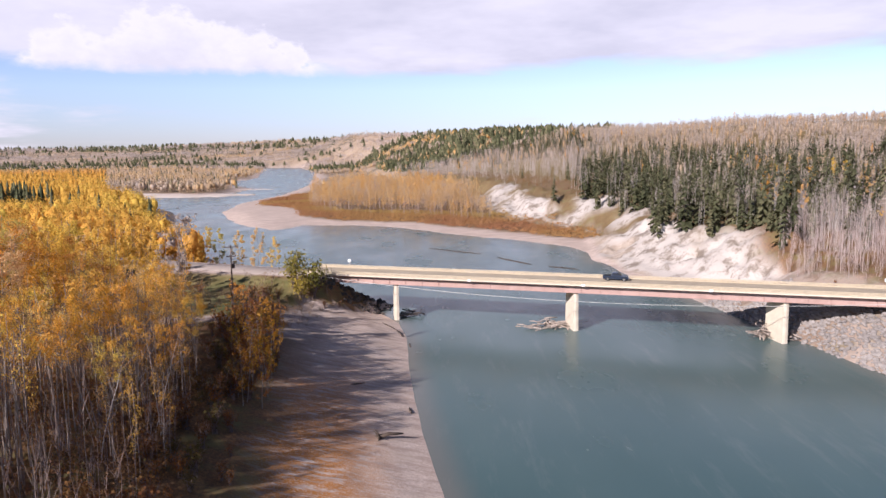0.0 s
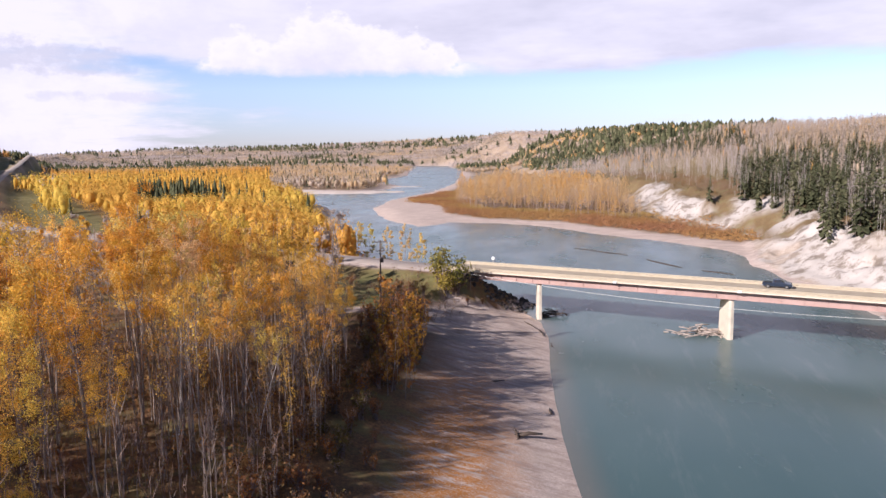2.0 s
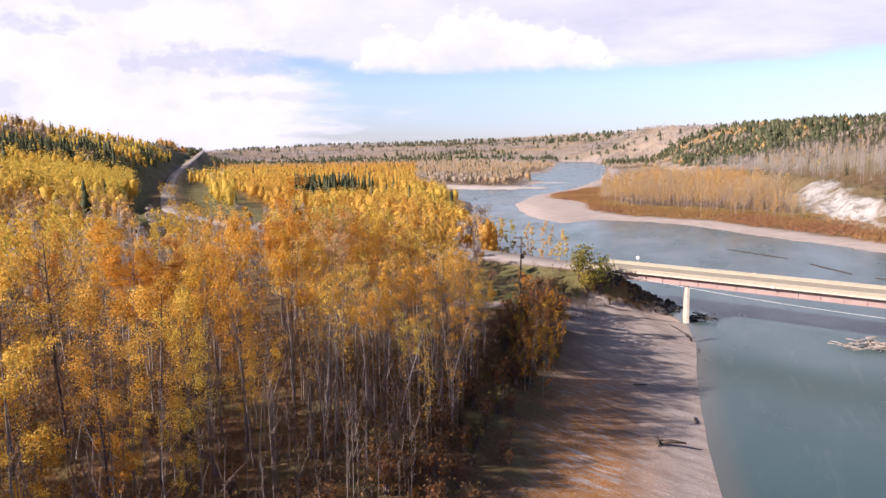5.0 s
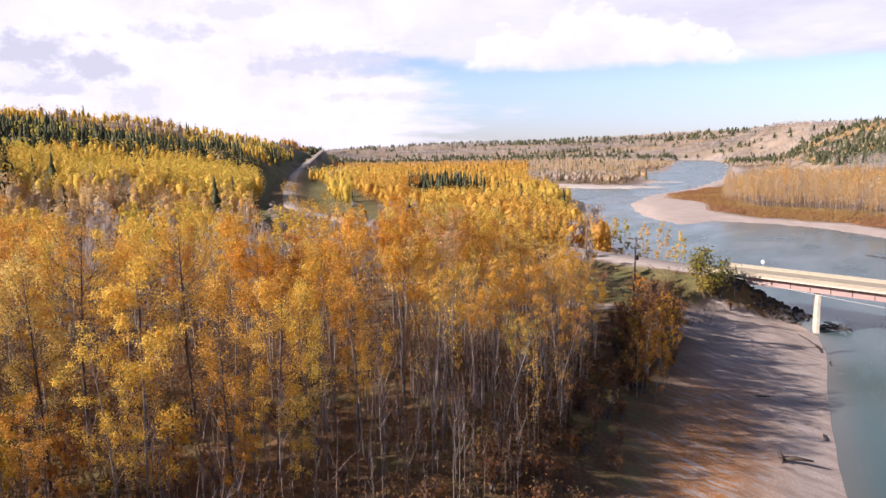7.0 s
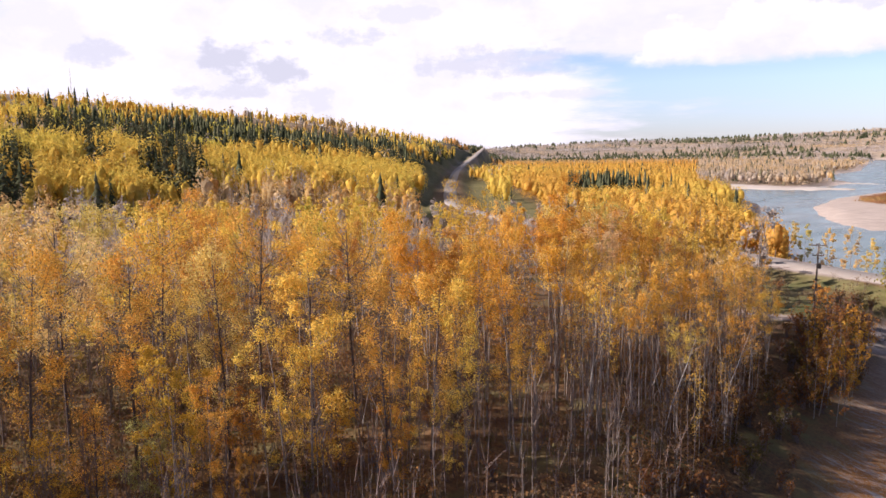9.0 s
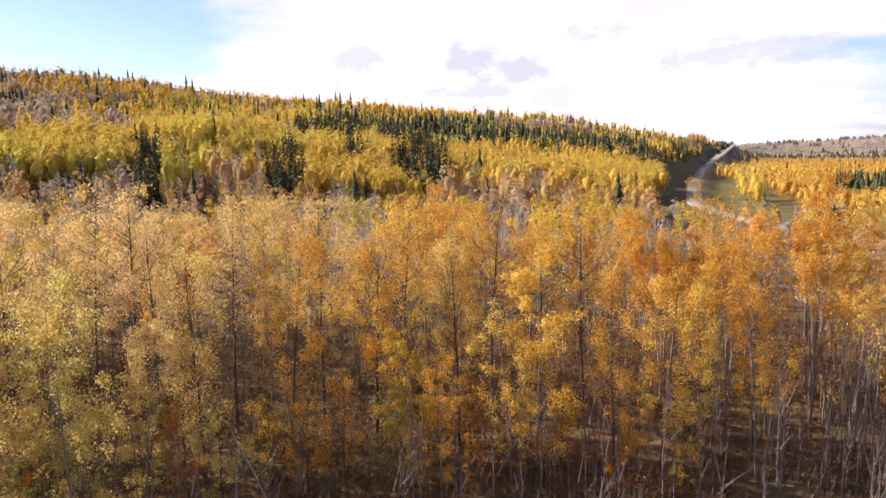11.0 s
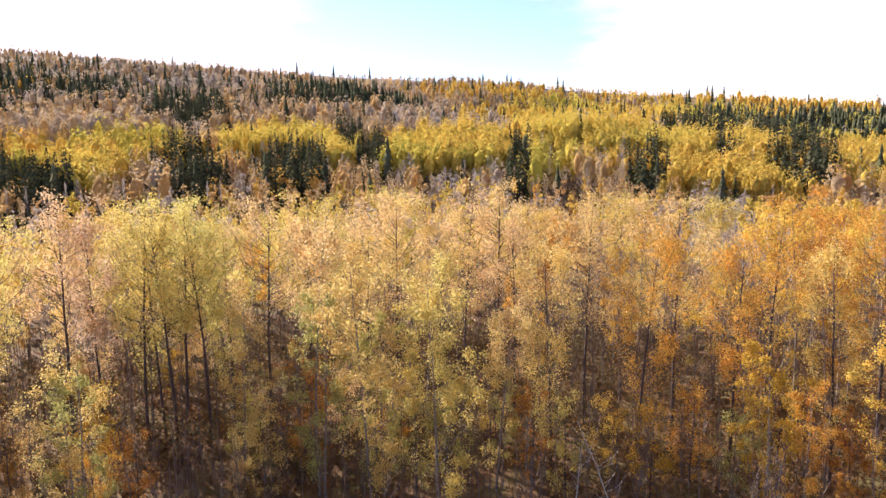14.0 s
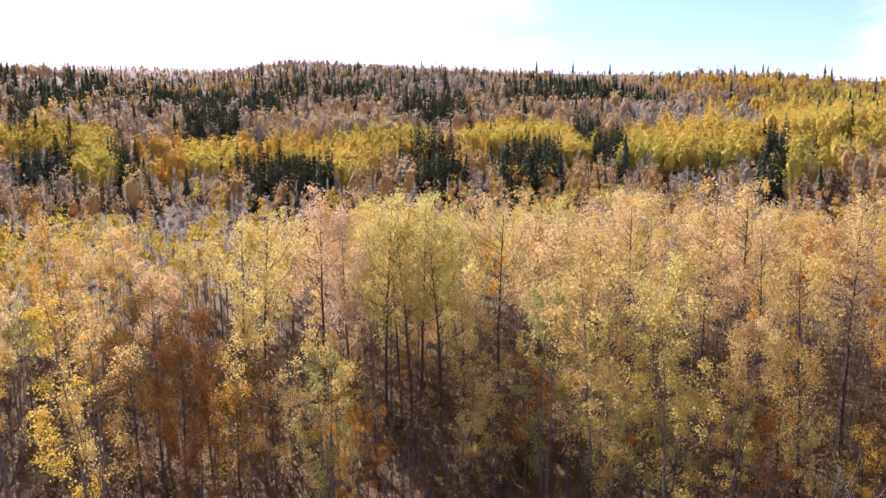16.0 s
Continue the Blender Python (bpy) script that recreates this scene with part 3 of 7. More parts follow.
def make_ground():
    az = np.concatenate([np.arange(-152, -48, 1.1), np.arange(-48, 4, 0.45), np.arange(4, 34, 0.3), np.arange(35, 208, 4.0)])
    rr = [6.0]
    while rr[-1] < 4900:
        rr.append(rr[-1] * (1.008 if 150 < rr[-1] < 290 else 1.019) + 0.05)
    rr = np.array(rr)
    a, r = np.meshgrid(np.radians(az), rr)
    x, y = r * np.sin(a), r * np.cos(a)
    z, d, e, w = land(x, y)
    na, nr = len(az), len(rr)
    idx = np.arange(na * nr).reshape(nr, na)
    nxt = np.roll(idx, -1, axis=1)
    quads = np.stack([idx[:-1], idx[1:], nxt[1:], nxt[:-1]], -1).reshape(-1, 4)[:, ::-1]
    verts = np.stack([x.ravel(), y.ravel(), z.ravel()], -1)
    centre = len(verts)
    verts = np.vstack([verts, [[0, 0, float(z[0].mean())]]])
    tris = np.stack([np.full(na, centre), nxt[0], idx[0]], -1)
    me = mesh_of("ground", verts, quads, tris, GROUND, smooth=True)
    # what covers it: gravel, grass, bare clay, and how leafy the gravel is
    n1 = bumps(x, y, 11.0, 51, 3)
    gravel = 1 - smooth(15, 24, d + n1 * 4)
    gravel = np.where((y > 640) & (x < -150), 1 - smooth(16, 34, d + n1 * 8), gravel)
    flat_r = (e < 3) & (y > 230) & (x > -200)
    gravel = np.where(flat_r, 1 - smooth(16, 26, d + n1 * 5 - 40 * np.exp(-(((x + 120) / 40) ** 2 + ((y - 455) / 70) ** 2))), gravel)
    gravel = np.maximum(gravel, (1 - smooth(5.5, 8.5, w + n1)) * smooth(222, 205, y))
    gravel = np.where((y > 118) & (y < 140) & (x > -52) & (x < -25), np.maximum(gravel, 0.8 * (np.abs(y - 127 - 0.2 * (x + 40)) < 3.5)), gravel)
    grass = ((x > -75) & (x < -32) & (y > 128) & (y < 178)) * smooth(-0.6, 0.2, n1) * (1 - gravel)
    verge = smooth(8, 12, w) * (1 - smooth(40, 55, w)) * (y > 215)
    grass = np.maximum(grass, verge * 0.9)
    grass = np.where((e > 60) & (x > 0), np.maximum(grass, 0.4), grass)
    grass = np.where((e > 0) & (e < 40) & (x > 0) & (y > 210), np.maximum(grass, 0.25), grass)
    clay = smooth(-1, 3, e + n1 * 4) * (1 - smooth(20, 30, e + bumps(x, y, 24.0, 61, 3) * 16)) * (x > 0) * (y > 100) * (y < 560)
    clay = clay * (1 - smooth(24.6, 26.4, np.degrees(np.arctan2(x, y)) + n1 * 0.8))
    clay = clay * np.where(y < 215, 1.0, smooth(-0.55, -0.1, bumps(x, y, 16.0, 65, 3) - 0.12 * smooth(230, 320, y)))
    nose = (x > -44) & (x < -13) & (y > 146) & (y < 190) & (z > 2.3 + n1)
    fill = to_line(x, y, [(-34, 166.5), (-29, 168), (-16.5, 175.5)])[0]
    gravel = np.where(nose & (fill < 10.5 + n1 * 2), gravel * (1 - smooth(4.6, 6.2, w)), gravel)
    gravel = np.where((fill >= 10.5 + n1 * 2) & (x > -33) & (x < -8) & (y > 134) & (y < 170), np.maximum(gravel, 0.95), gravel)
    gravel = np.where((x > 66) & (y < 178) & (e < 10), gravel * (0.25 + 0.2 * smooth(-0.1, 0.5, n1)), gravel)
    clay = np.where((x > 66) & (y < 178) & (e < 10), np.maximum(clay, 0.35), clay)
    leafy = 1 - smooth(85, 130, y + n1 * 10)
    leafy = np.where(x < 20, leafy, 0) * smooth(3, 13, d + n1 * 2)
    cover = np.stack([gravel.ravel(), grass.ravel(), clay.ravel(), leafy.ravel()], -1)
    cover = np.vstack([cover, [[0, 0, 0, 0]]])
    at = me.color_attributes.new("cover", "FLOAT_COLOR", "POINT")
    at.data.foreach_set("color", np.clip(cover, 0, 1).astype(np.float32).ravel())
    far = me.attributes.new("canopy", "FLOAT", "POINT")
    shade = 0.12 * smooth(230, 300, r) + 0.88 * smooth(600, 1100, r)
    far.data.foreach_set("value", np.append(shade.ravel(), 0).astype(np.float32))
    ob = part("ground", me)
    tagged(ob, "river valley ground of gravel, clay, grass and leaf litter", "ground", kind="structure")


def make_water():
    xs = np.concatenate([np.linspace(-1200, -120, 28), np.arange(-110, -32, 6.0), np.arange(-32, 16, 1.2), np.linspace(18, 130, 20)])
    ys = np.concatenate([np.linspace(-1450, -20, 16), np.arange(-10, 330, 5.0), np.linspace(340, 2700, 40)])
    gx, gy = np.meshgrid(xs, ys)
    idx = np.arange(gx.size).reshape(gx.shape)
    q = np.stack([idx[:-1, :-1], idx[:-1, 1:], idx[1:, 1:], idx[1:, :-1]], -1).reshape(-1, 4)
    me = mesh_of("water", np.stack([gx.ravel(), gy.ravel(), np.zeros(gx.size)], -1), q, None, WATER, smooth=True)
    d = land(gx.ravel(), gy.ravel(), False)[1]
    at = me.attributes.new("shallow", "FLOAT", "POINT")
    at.data.foreach_set("value", smooth(-5.0, 0.5, d).astype(np.float32))
    tagged(part("water", me), "grey-green silty river water with faint ripples", "river", kind="structure")


def make_road():
    """The gravelled highway from the bridge's end into the hills."""
    line = np.asarray(ROAD_LINE, float)
    s = np.arange(0, road_run[-1], 4.0)
    px, py, pz = (np.interp(s, road_run, c) for c in (line[:, 0], line[:, 1], ROAD_HEIGHT))
    for _ in range(6):
        px[1:-1], py[1:-1] = (px[:-2] + 2 * px[1:-1] + px[2:]) / 4, (py[:-2] + 2 * py[1:-1] + py[2:]) / 4
    tx, ty = np.gradient(px), np.gradient(py)
    ln = np.hypot(tx, ty)
    nx, ny = ty / ln, -tx / ln
    cols = [(-4.4, -0.45), (-3.7, -0.02), (0.0, 0.1), (3.7, -0.02), (4.4, -0.45)]
    v = np.stack([np.stack([px + nx * c, py + ny * c, pz + h + 0.03], -1) for c, h in cols], 1).reshape(-1, 3)
    idx = np.arange(len(v)).reshape(-1, len(cols))
    q = np.stack([idx[:-1, :-1], idx[1:, :-1], idx[1:, 1:], idx[:-1, 1:]], -1).reshape(-1, 4)[:, ::-1]
    tagged(part("road", mesh_of("road", v, q, None, ROAD, smooth=True)), "pale grey two-lane highway with gravel shoulders", "road", kind="structure")


make_ground()
make_water()
make_road()


# ---- trees ----
def leaves(centres, size, g, boughs=None, rough=0.5, single=False):
    """Small pointed leaf sprays, one quad each, that face out of their bough."""
    k = len(centres)
    mid = centres.mean(axis=0) if boughs is None else boughs
    out = centres - mid
    out = out / (np.linalg.norm(out, axis=1)[:, None] + 1e-6)
    axis = centres - centres.mean(axis=0)
    axis = axis / (np.abs(axis).max(axis=0) + 1e-6)
    w = out * 0.5 + axis * (0.9, 0.9, 0.4) + (0, 0, 0.25) + g.normal(size=(k, 3)) * rough
    w /= np.linalg.norm(w, axis=1)[:, None]
    a = np.cross(w, g.normal(size=(k, 3)))
    a /= np.linalg.norm(a, axis=1)[:, None]
    b = np.cross(w, a)
    s = size * g.uniform(0.65, 1.3, (k, 1))
    if single:
        v = np.stack([centres - a * s * 0.55, centres + a * s * 0.35 + b * s * 0.48, centres + a * s * 0.35 - b * s * 0.48], 1)
        return v.reshape(-1, 3), np.zeros((0, 4), int), np.arange(k * 3).reshape(k, 3)
    v = np.stack([centres - a * s * 0.5, centres + b * s * 0.40 + a * s * 0.06, centres + a * s * 0.5, centres - b * s * 0.40], 1)
    return v.reshape(-1, 3), np.arange(k * 4).reshape(k, 4), np.zeros((0, 3), int)


def aspen_arrays(g, height, n_leaf, leaf_size, sides=5, branches=14, bare=False, low=0.38, width=1.0, thick=1.0, loose=1.0, uneven=2.0):
    """A slender aspen: arrays of its wood and of its leaves."""
    wood = Soup()
    seg = 8 if sides > 3 else 3
    hs = np.linspace(0, height * 0.97, seg)
    bend = g.normal(size=2) * 0.035 * height
    px = bend[0] * (hs / height) ** 2 + np.cumsum(g.normal(size=seg)) * 0.05
    py = bend[1] * (hs / height) ** 2 + np.cumsum(g.normal(size=seg)) * 0.05
    base = (0.0056 * height + 0.015) * thick
    wood.tube(np.stack([px, py, hs], -1), base * (1 - 0.86 * hs / height), sides, cap=False)
    tips = []
    for i in range(branches):
        h = height * (low - 0.06 + (0.93 - low) * (i + g.uniform()) / branches)
        ang = g.uniform(0, 2 * np.pi)
        reach = (0.55 + 1.75 * np.sin(np.pi * min(1, (h / height - low + 0.14) / (1.08 - low))) ** 0.8) * height / 16 * g.uniform(0.75, 1.2) * width
        x0, y0 = np.interp(h, hs, px), np.interp(h, hs, py)
        up = reach * g.uniform(0.6, 1.5)
        mid = np.array([x0 + math.cos(ang) * reach * 0.55, y0 + math.sin(ang) * reach * 0.55, h + up * 0.35])
        end = np.array([x0 + math.cos(ang) * reach, y0 + math.sin(ang) * reach, h + up])
        if branches > 6 or bare:
            wood.tube([(x0, y0, h), mid, end], [base * 0.22, base * 0.14, base * 0.05], 3, cap=False)
        tips += [mid, end, 0.5 * (mid + end), end * 0.7 + np.array([x0, y0, h + up]) * 0.3]
    tips.append(np.array([px[-1], py[-1], height]))
    tips.append(np.array([px[-1], py[-1], height * 0.95]))
    tips = np.array(tips)
    spread = np.array([0.21, 0.21, 0.20]) * height / 16 * (1.0 if n_leaf > 300 else 1.5) * loose
    full = g.uniform(0.12, 1.5, len(tips)) ** uneven      # some boughs are full, some nearly bare
    at = tips[g.choice(len(tips), n_leaf, p=full / full.sum())]
    return wood.arrays(), leaves(at + g.normal(size=(n_leaf, 3)) * spread, leaf_size, g, at, 0.55 if n_leaf > 600 else 0.35, True)


def spruce_arrays(g, height, tiers, points):
    """A spruce of ragged drooping whorls round a trunk."""
    wood, green = Soup(), Soup()
    wood.tube([(0, 0, 0), (0, 0, height * 0.9)], [0.012 * height, 0.003 * height], 4, cap=False)
    wide = height * g.uniform(0.15, 0.205)
    for i in range(tiers):
        f = i / tiers
        z = height * (0.1 + 0.86 * f)
        rad = wide * (1 - f) ** 0.85 + 0.12
        ang = np.arange(points * 2) * np.pi / points + g.uniform(0, 3)
        rr = rad * np.where(np.arange(points * 2) % 2 == 0, 1.0, 0.5) * g.uniform(0.75, 1.2, points * 2)
        drop = rr * 0.45
        ring = np.stack([rr * np.cos(ang), rr * np.sin(ang), z - drop], -1)
        apex = [[0, 0, z + height / tiers * 1.25]]
        k = points * 2
        green.put(np.vstack([ring, apex]), None, [(j, (j + 1) % k, k) for j in range(k)])
    v, q, t = green.arrays()
    return wood.arrays(), (v, q, t)


def fine_spruce_arrays(g, height, whorls, limbs):
    """A spruce of single drooping limbs round its trunk, with gaps between them."""
    wood = Soup().tube([(0, 0, 0), (0, 0, height * 0.94)], [0.011 * height, 0.002 * height], 4, cap=False)
    wide = height * g.uniform(0.16, 0.21)
    k = whorls * limbs
    f = (np.repeat(np.arange(whorls), limbs) + g.uniform(0, 1, k)) / whorls
    a = g.uniform(0, 2 * np.pi, k)
    out = np.stack([np.cos(a), np.sin(a), np.zeros(k)], -1)
    side = np.stack([-np.sin(a), np.cos(a), np.zeros(k)], -1)
    reach = (wide * (1 - f) ** 0.9 + 0.16) * g.uniform(0.6, 1.2, k)
    z = height * (0.07 + 0.92 * f)
    root = np.stack([np.zeros(k), np.zeros(k), z + 0.35], -1)
    mid = root + out * reach[:, None] * 0.62
    mid[:, 2] -= 0.25 * reach + 0.15
    tip = root + out * reach[:, None]
    tip[:, 2] -= reach * g.uniform(0.35, 0.7, k) + 0.2
    half = side * (0.16 + 0.22 * reach)[:, None]
    v = np.stack([root, mid - half, tip, mid + half], 1).reshape(-1, 3)
    return wood.arrays(), (v, np.arange(k * 4).reshape(k, 4), np.zeros((0, 3), int))


def stem_templates(seed, height, stems, twigs, thin, apart, stem=0.07):
    """Clumps of slender leafless stems under a haze of upright twigs."""
    out = []
    for i in range(6):
        g = np.random.default_rng(seed + i)
        wood, haze = Soup(), Soup()
        for j in range(stems):
            w, t = bare_templates(seed + 40 * j, height * g.uniform(0.7, 1.0), twigs, stem, thin)[i]
            at = np.append(g.normal(size=2) * apart, 0)
            wood.put(w[0] + at, w[1])
            haze.put(t[0] + at, None, t[2])
        out.append((wood.arrays(), haze.arrays()))
    return out


def strew(template, x, y, z, scale, turn):
    """Repeats of one template (points, quads, tris) as one set of arrays."""
    v, q, t = template[:3]
    c, s = np.cos(turn), np.sin(turn)
    vx = (v[None, :, 0] * c[:, None] - v[None, :, 1] * s[:, None]) * scale[:, None] + x[:, None]
    vy = (v[None, :, 0] * s[:, None] + v[None, :, 1] * c[:, None]) * scale[:, None] + y[:, None]
    vz = v[None, :, 2] * scale[:, None] + z[:, None]
    off = (np.arange(len(x)) * len(v))[:, None, None]
    out = np.stack([vx, vy, vz], -1).reshape(-1, 3)
    return out, (q[None] + off).reshape(-1, 4), (t[None] + off).reshape(-1, 3)


def gather(name, templates, which, x, y, z, scale, tone, mat, parent):
    """All the repeats of several templates as one part."""
    vs, qs, ts, tn, n = [], [], [], [], 0
    for i, tp in enumerate(templates):
        m = which == i
        if not m.any():
            continue
        v, q, t = strew(tp, x[m], y[m], z[m], scale[m], rng.uniform(0, 6.28, m.sum()))
        vs.append(v), qs.append(q + n), ts.append(t + n), tn.append(np.repeat(tone[m], len(tp[0])))
        n += len(v)
    if not vs:
        return None
    me = mesh_of(name, np.concatenate(vs), np.concatenate(qs), np.concatenate(ts), mat, np.concatenate(tn), smooth=True)
    return part(name, me, None, parent)


def scatter(x0, x1, y0, y1, step, seed):
    """A jittered grid of points."""
    g = np.random.default_rng(seed)
    gx, gy = np.meshgrid(np.arange(x0, x1, step), np.arange(y0, y1, step))
    return (gx + g.uniform(-0.45, 0.45, gx.shape) * step).ravel(), (gy + g.uniform(-0.45, 0.45, gy.shape) * step).ravel()


def polar_scatter(a0, a1, r0, r1, step0, grow, seed, stray=0.43):
    """Points in a sector, the farther the wider apart."""
    g = np.random.default_rng(seed)
    xs, ys, r = [], [], r0
    while r < r1:
        step = step0 + grow * r
        k = max(1, int(radians(a1 - a0) * r / step))
        a = radians(a0) + (np.arange(k) + g.uniform(-stray, stray, k) + 0.5) * radians(a1 - a0) / k
        q = r + g.uniform(-stray, stray, k) * step
        xs.append(q * np.sin(a)), ys.append(q * np.cos(a))
        r += step
    return np.concatenate(xs), np.concatenate(ys)


EDGE = [(-21, -160), (-22, 30), (-27, 62), (-31, 86), (-37, 102), (-42, 116), (-50, 129), (-64, 150), (-70, 166), (-80, 172), (-120, 186), (-900, 430), (-900, -160)]


def in_bare(x, y):
    """Bearings in which the wood behind the first trees is leafless."""
    az = np.degrees(np.arctan2(x, y)) + 1.2 * bumps(x, y, 14.0, 171, 2)
    return (np.abs(az + 71.5) < 2.3) | (np.abs(az + 59.0) < 1.9) | (np.abs(az + 48.0) < 2.2)


def edge_size(x, y):
    """The trees grow taller away from the river's edge of the wood."""
    return np.where(np.asarray(y) > 20, np.interp(to_line(x, y, EDGE)[0], [0, 7, 24], [0.64, 0.76, 1.0]), 1.0)


DARK_GAPS = [(-117.6, -113.6, 71), (-125.6, -123.4, 88), (-139.0, -126.4, 68), (-102.9, -100.6, 80), (-91.5, -89.6, 74), (-79.8, -78.2, 72), (-66.5, -65.0, 70)]
# bearing, distance, size, build, leaf of the broad poplars along the western side
POPLARS = [(-116.9, 74, 1.0, 0, 0), (-115.7, 76, 0.96, 1, 0), (-114.9, 73, 0.98, 0, 1), (-114.2, 75, 1.02, 0, 0), (-112.4, 72, 1.0, 0, 0), (-110.4, 75, 0.96, 1, 0),
           (-122.0, 78, 1.04, 0, 2), (-119.9, 79, 1.0, 1, 2), (-128.6, 70, 1.0, 1, 1), (-126.6, 76, 0.95, 0, 0), (-107.6, 74, 1.02, 0, 1), (-104.4, 77, 1.0, 0, 1),
           (-101.2, 82, 1.0, 1, 1), (-99.8, 67, 0.94, 1, 1), (-97.0, 73, 1.02, 0, 1), (-93.9, 60, 0.88, 1, 0), (-91.4, 78, 1.0, 0, 2), (-88.8, 76, 1.05, 0, 2), (-87.3, 69, 0.97, 1, 1),
           (-84.2, 63, 0.9, 1, 1), (-81.5, 74, 1.0, 0, 1), (-77.4, 66, 0.95, 1, 3), (-74.6, 72, 1.0, 0, 1), (-70.2, 64, 0.92, 1, 3), (-67.8, 73, 0.98, 0, 3), (-63.2, 66, 0.9, 1, 1), (-60.4, 74, 0.96, 0, 3),
           (-56.4, 69, 0.9, 1, 3), (-52.8, 74, 0.94, 0, 3), (-105.3, 61, 1.0, 2, 4), (-121.3, 62, 1.0, 2, 4), (-99.2, 60, 0.9, 2, 1), (-95.8, 56, 0.8, 2, 1), (-110.0, 63, 0.75, 2, 0), (-129.0, 60, 0.9, 2, 3), (-85.6, 58, 0.8, 2, 4),
           (-126.4, 61, 0.9, 2, 1), (-117.8, 58, 0.7, 2, 4), (-108.3, 57, 0.85, 2, 1), (-101.9, 66, 0.8, 2, 2), (-97.6, 64, 0.7, 2, 4), (-92.3, 57, 0.8, 2, 0), (-88.6, 61, 0.9, 2, 1),
           (-82.9, 56, 0.85, 2, 1), (-80.1, 60, 0.7, 2, 3), (-76.0, 57, 0.8, 2, 4), (-70.0, 58, 0.75, 2, 1), (-66.8, 63, 0.85, 2, 3), (-58.2, 63, 0.8, 2, 1), (-54.6, 62, 0.7, 2, 4),
           (-73.0, 60, 0.85, 2, 3), (-61.9, 62, 0.75, 2, 4), (-48.6, 66, 0.7, 2, 3),
           (-50.2, 61, 0.82, 1, 3), (-46.6, 64, 0.8, 1, 3), (-43.2, 66, 0.74, 1, 3), (-44.6, 60, 0.7, 2, 3), (-50.0, 57, 0.7, 2, 4), (-39.8, 69, 0.72, 1, 3),
           # added in dark bronze leaf to darken the shaded south-western front
           (-133.4, 57, 0.66, 1, 5), (-131.2, 61, 0.72, 1, 5), (-129.2, 58, 0.9, 2, 5), (-135.0, 64, 0.8, 1, 5), (-127.0, 63, 0.95, 2, 5), (-132.2, 53, 0.8, 2, 5), (-136.5, 58, 0.7, 1, 5)]


def make_poplars():
    """Broad-crowned poplars with trunks coloured dark for shade, and bushy young ones below them."""
    crowns = [(LEAF_OLIVE, "broad poplar with shade-darkened trunk and olive-yellow leaves"), (LEAF_PALE, "broad poplar with shade-darkened trunk and golden leaves"),
              (LEAF_ROSE, "broad poplar with shade-darkened trunk and faded peach leaves"), (LEAF_NEAR, "broad poplar with shade-darkened trunk and orange-gold leaves"), (LEAF_DULL_SHADED, "bushy poplar with amber-brown leaves to the ground"), (LEAF_BRONZE, "dark bronze-leaved poplar added for the shade at the wood's front")]
    forms = []
    for i, (h, count, limbs, low, width, thick) in enumerate(((24.0, 7600, 30, 0.47, 1.5, 1.3), (23.0, 7800, 32, 0.30, 1.25, 1.2), (11.0, 3400, 26, 0.10, 1.7, 1.2))):
        forms.append(aspen_arrays(np.random.default_rng(1700 + i), h, count, 0.16, 6, limbs, low=low, width=width, thick=thick, loose=1.35 if i < 2 else 1.8, uneven=2.2))
    trunks = [mesh_of("trunk", *w, SHADED_POPLAR_BARK, smooth=True) for w, _ in forms]
    made = {}
    g = np.random.default_rng(1710)
    for a, r, s, form, hue in POPLARS:
        x, y = r * math.sin(radians(a)), r * math.cos(radians(a))
        if (form, hue) not in made:
            made[form, hue] = mesh_of("crown", *forms[form][1], crowns[hue][0])
        root = thing("poplar_tree", crowns[hue][1], "tree", pose(x, y, place(x, y) - 0.05, g.normal() * 1.5, g.normal() * 1.5, g.uniform(0, 360)), "broad poplars of the wood")
        root.scale = (s, s, s)
        part("trunk", trunks[form], None, root)
        part("crown", made[form, hue], None, root)


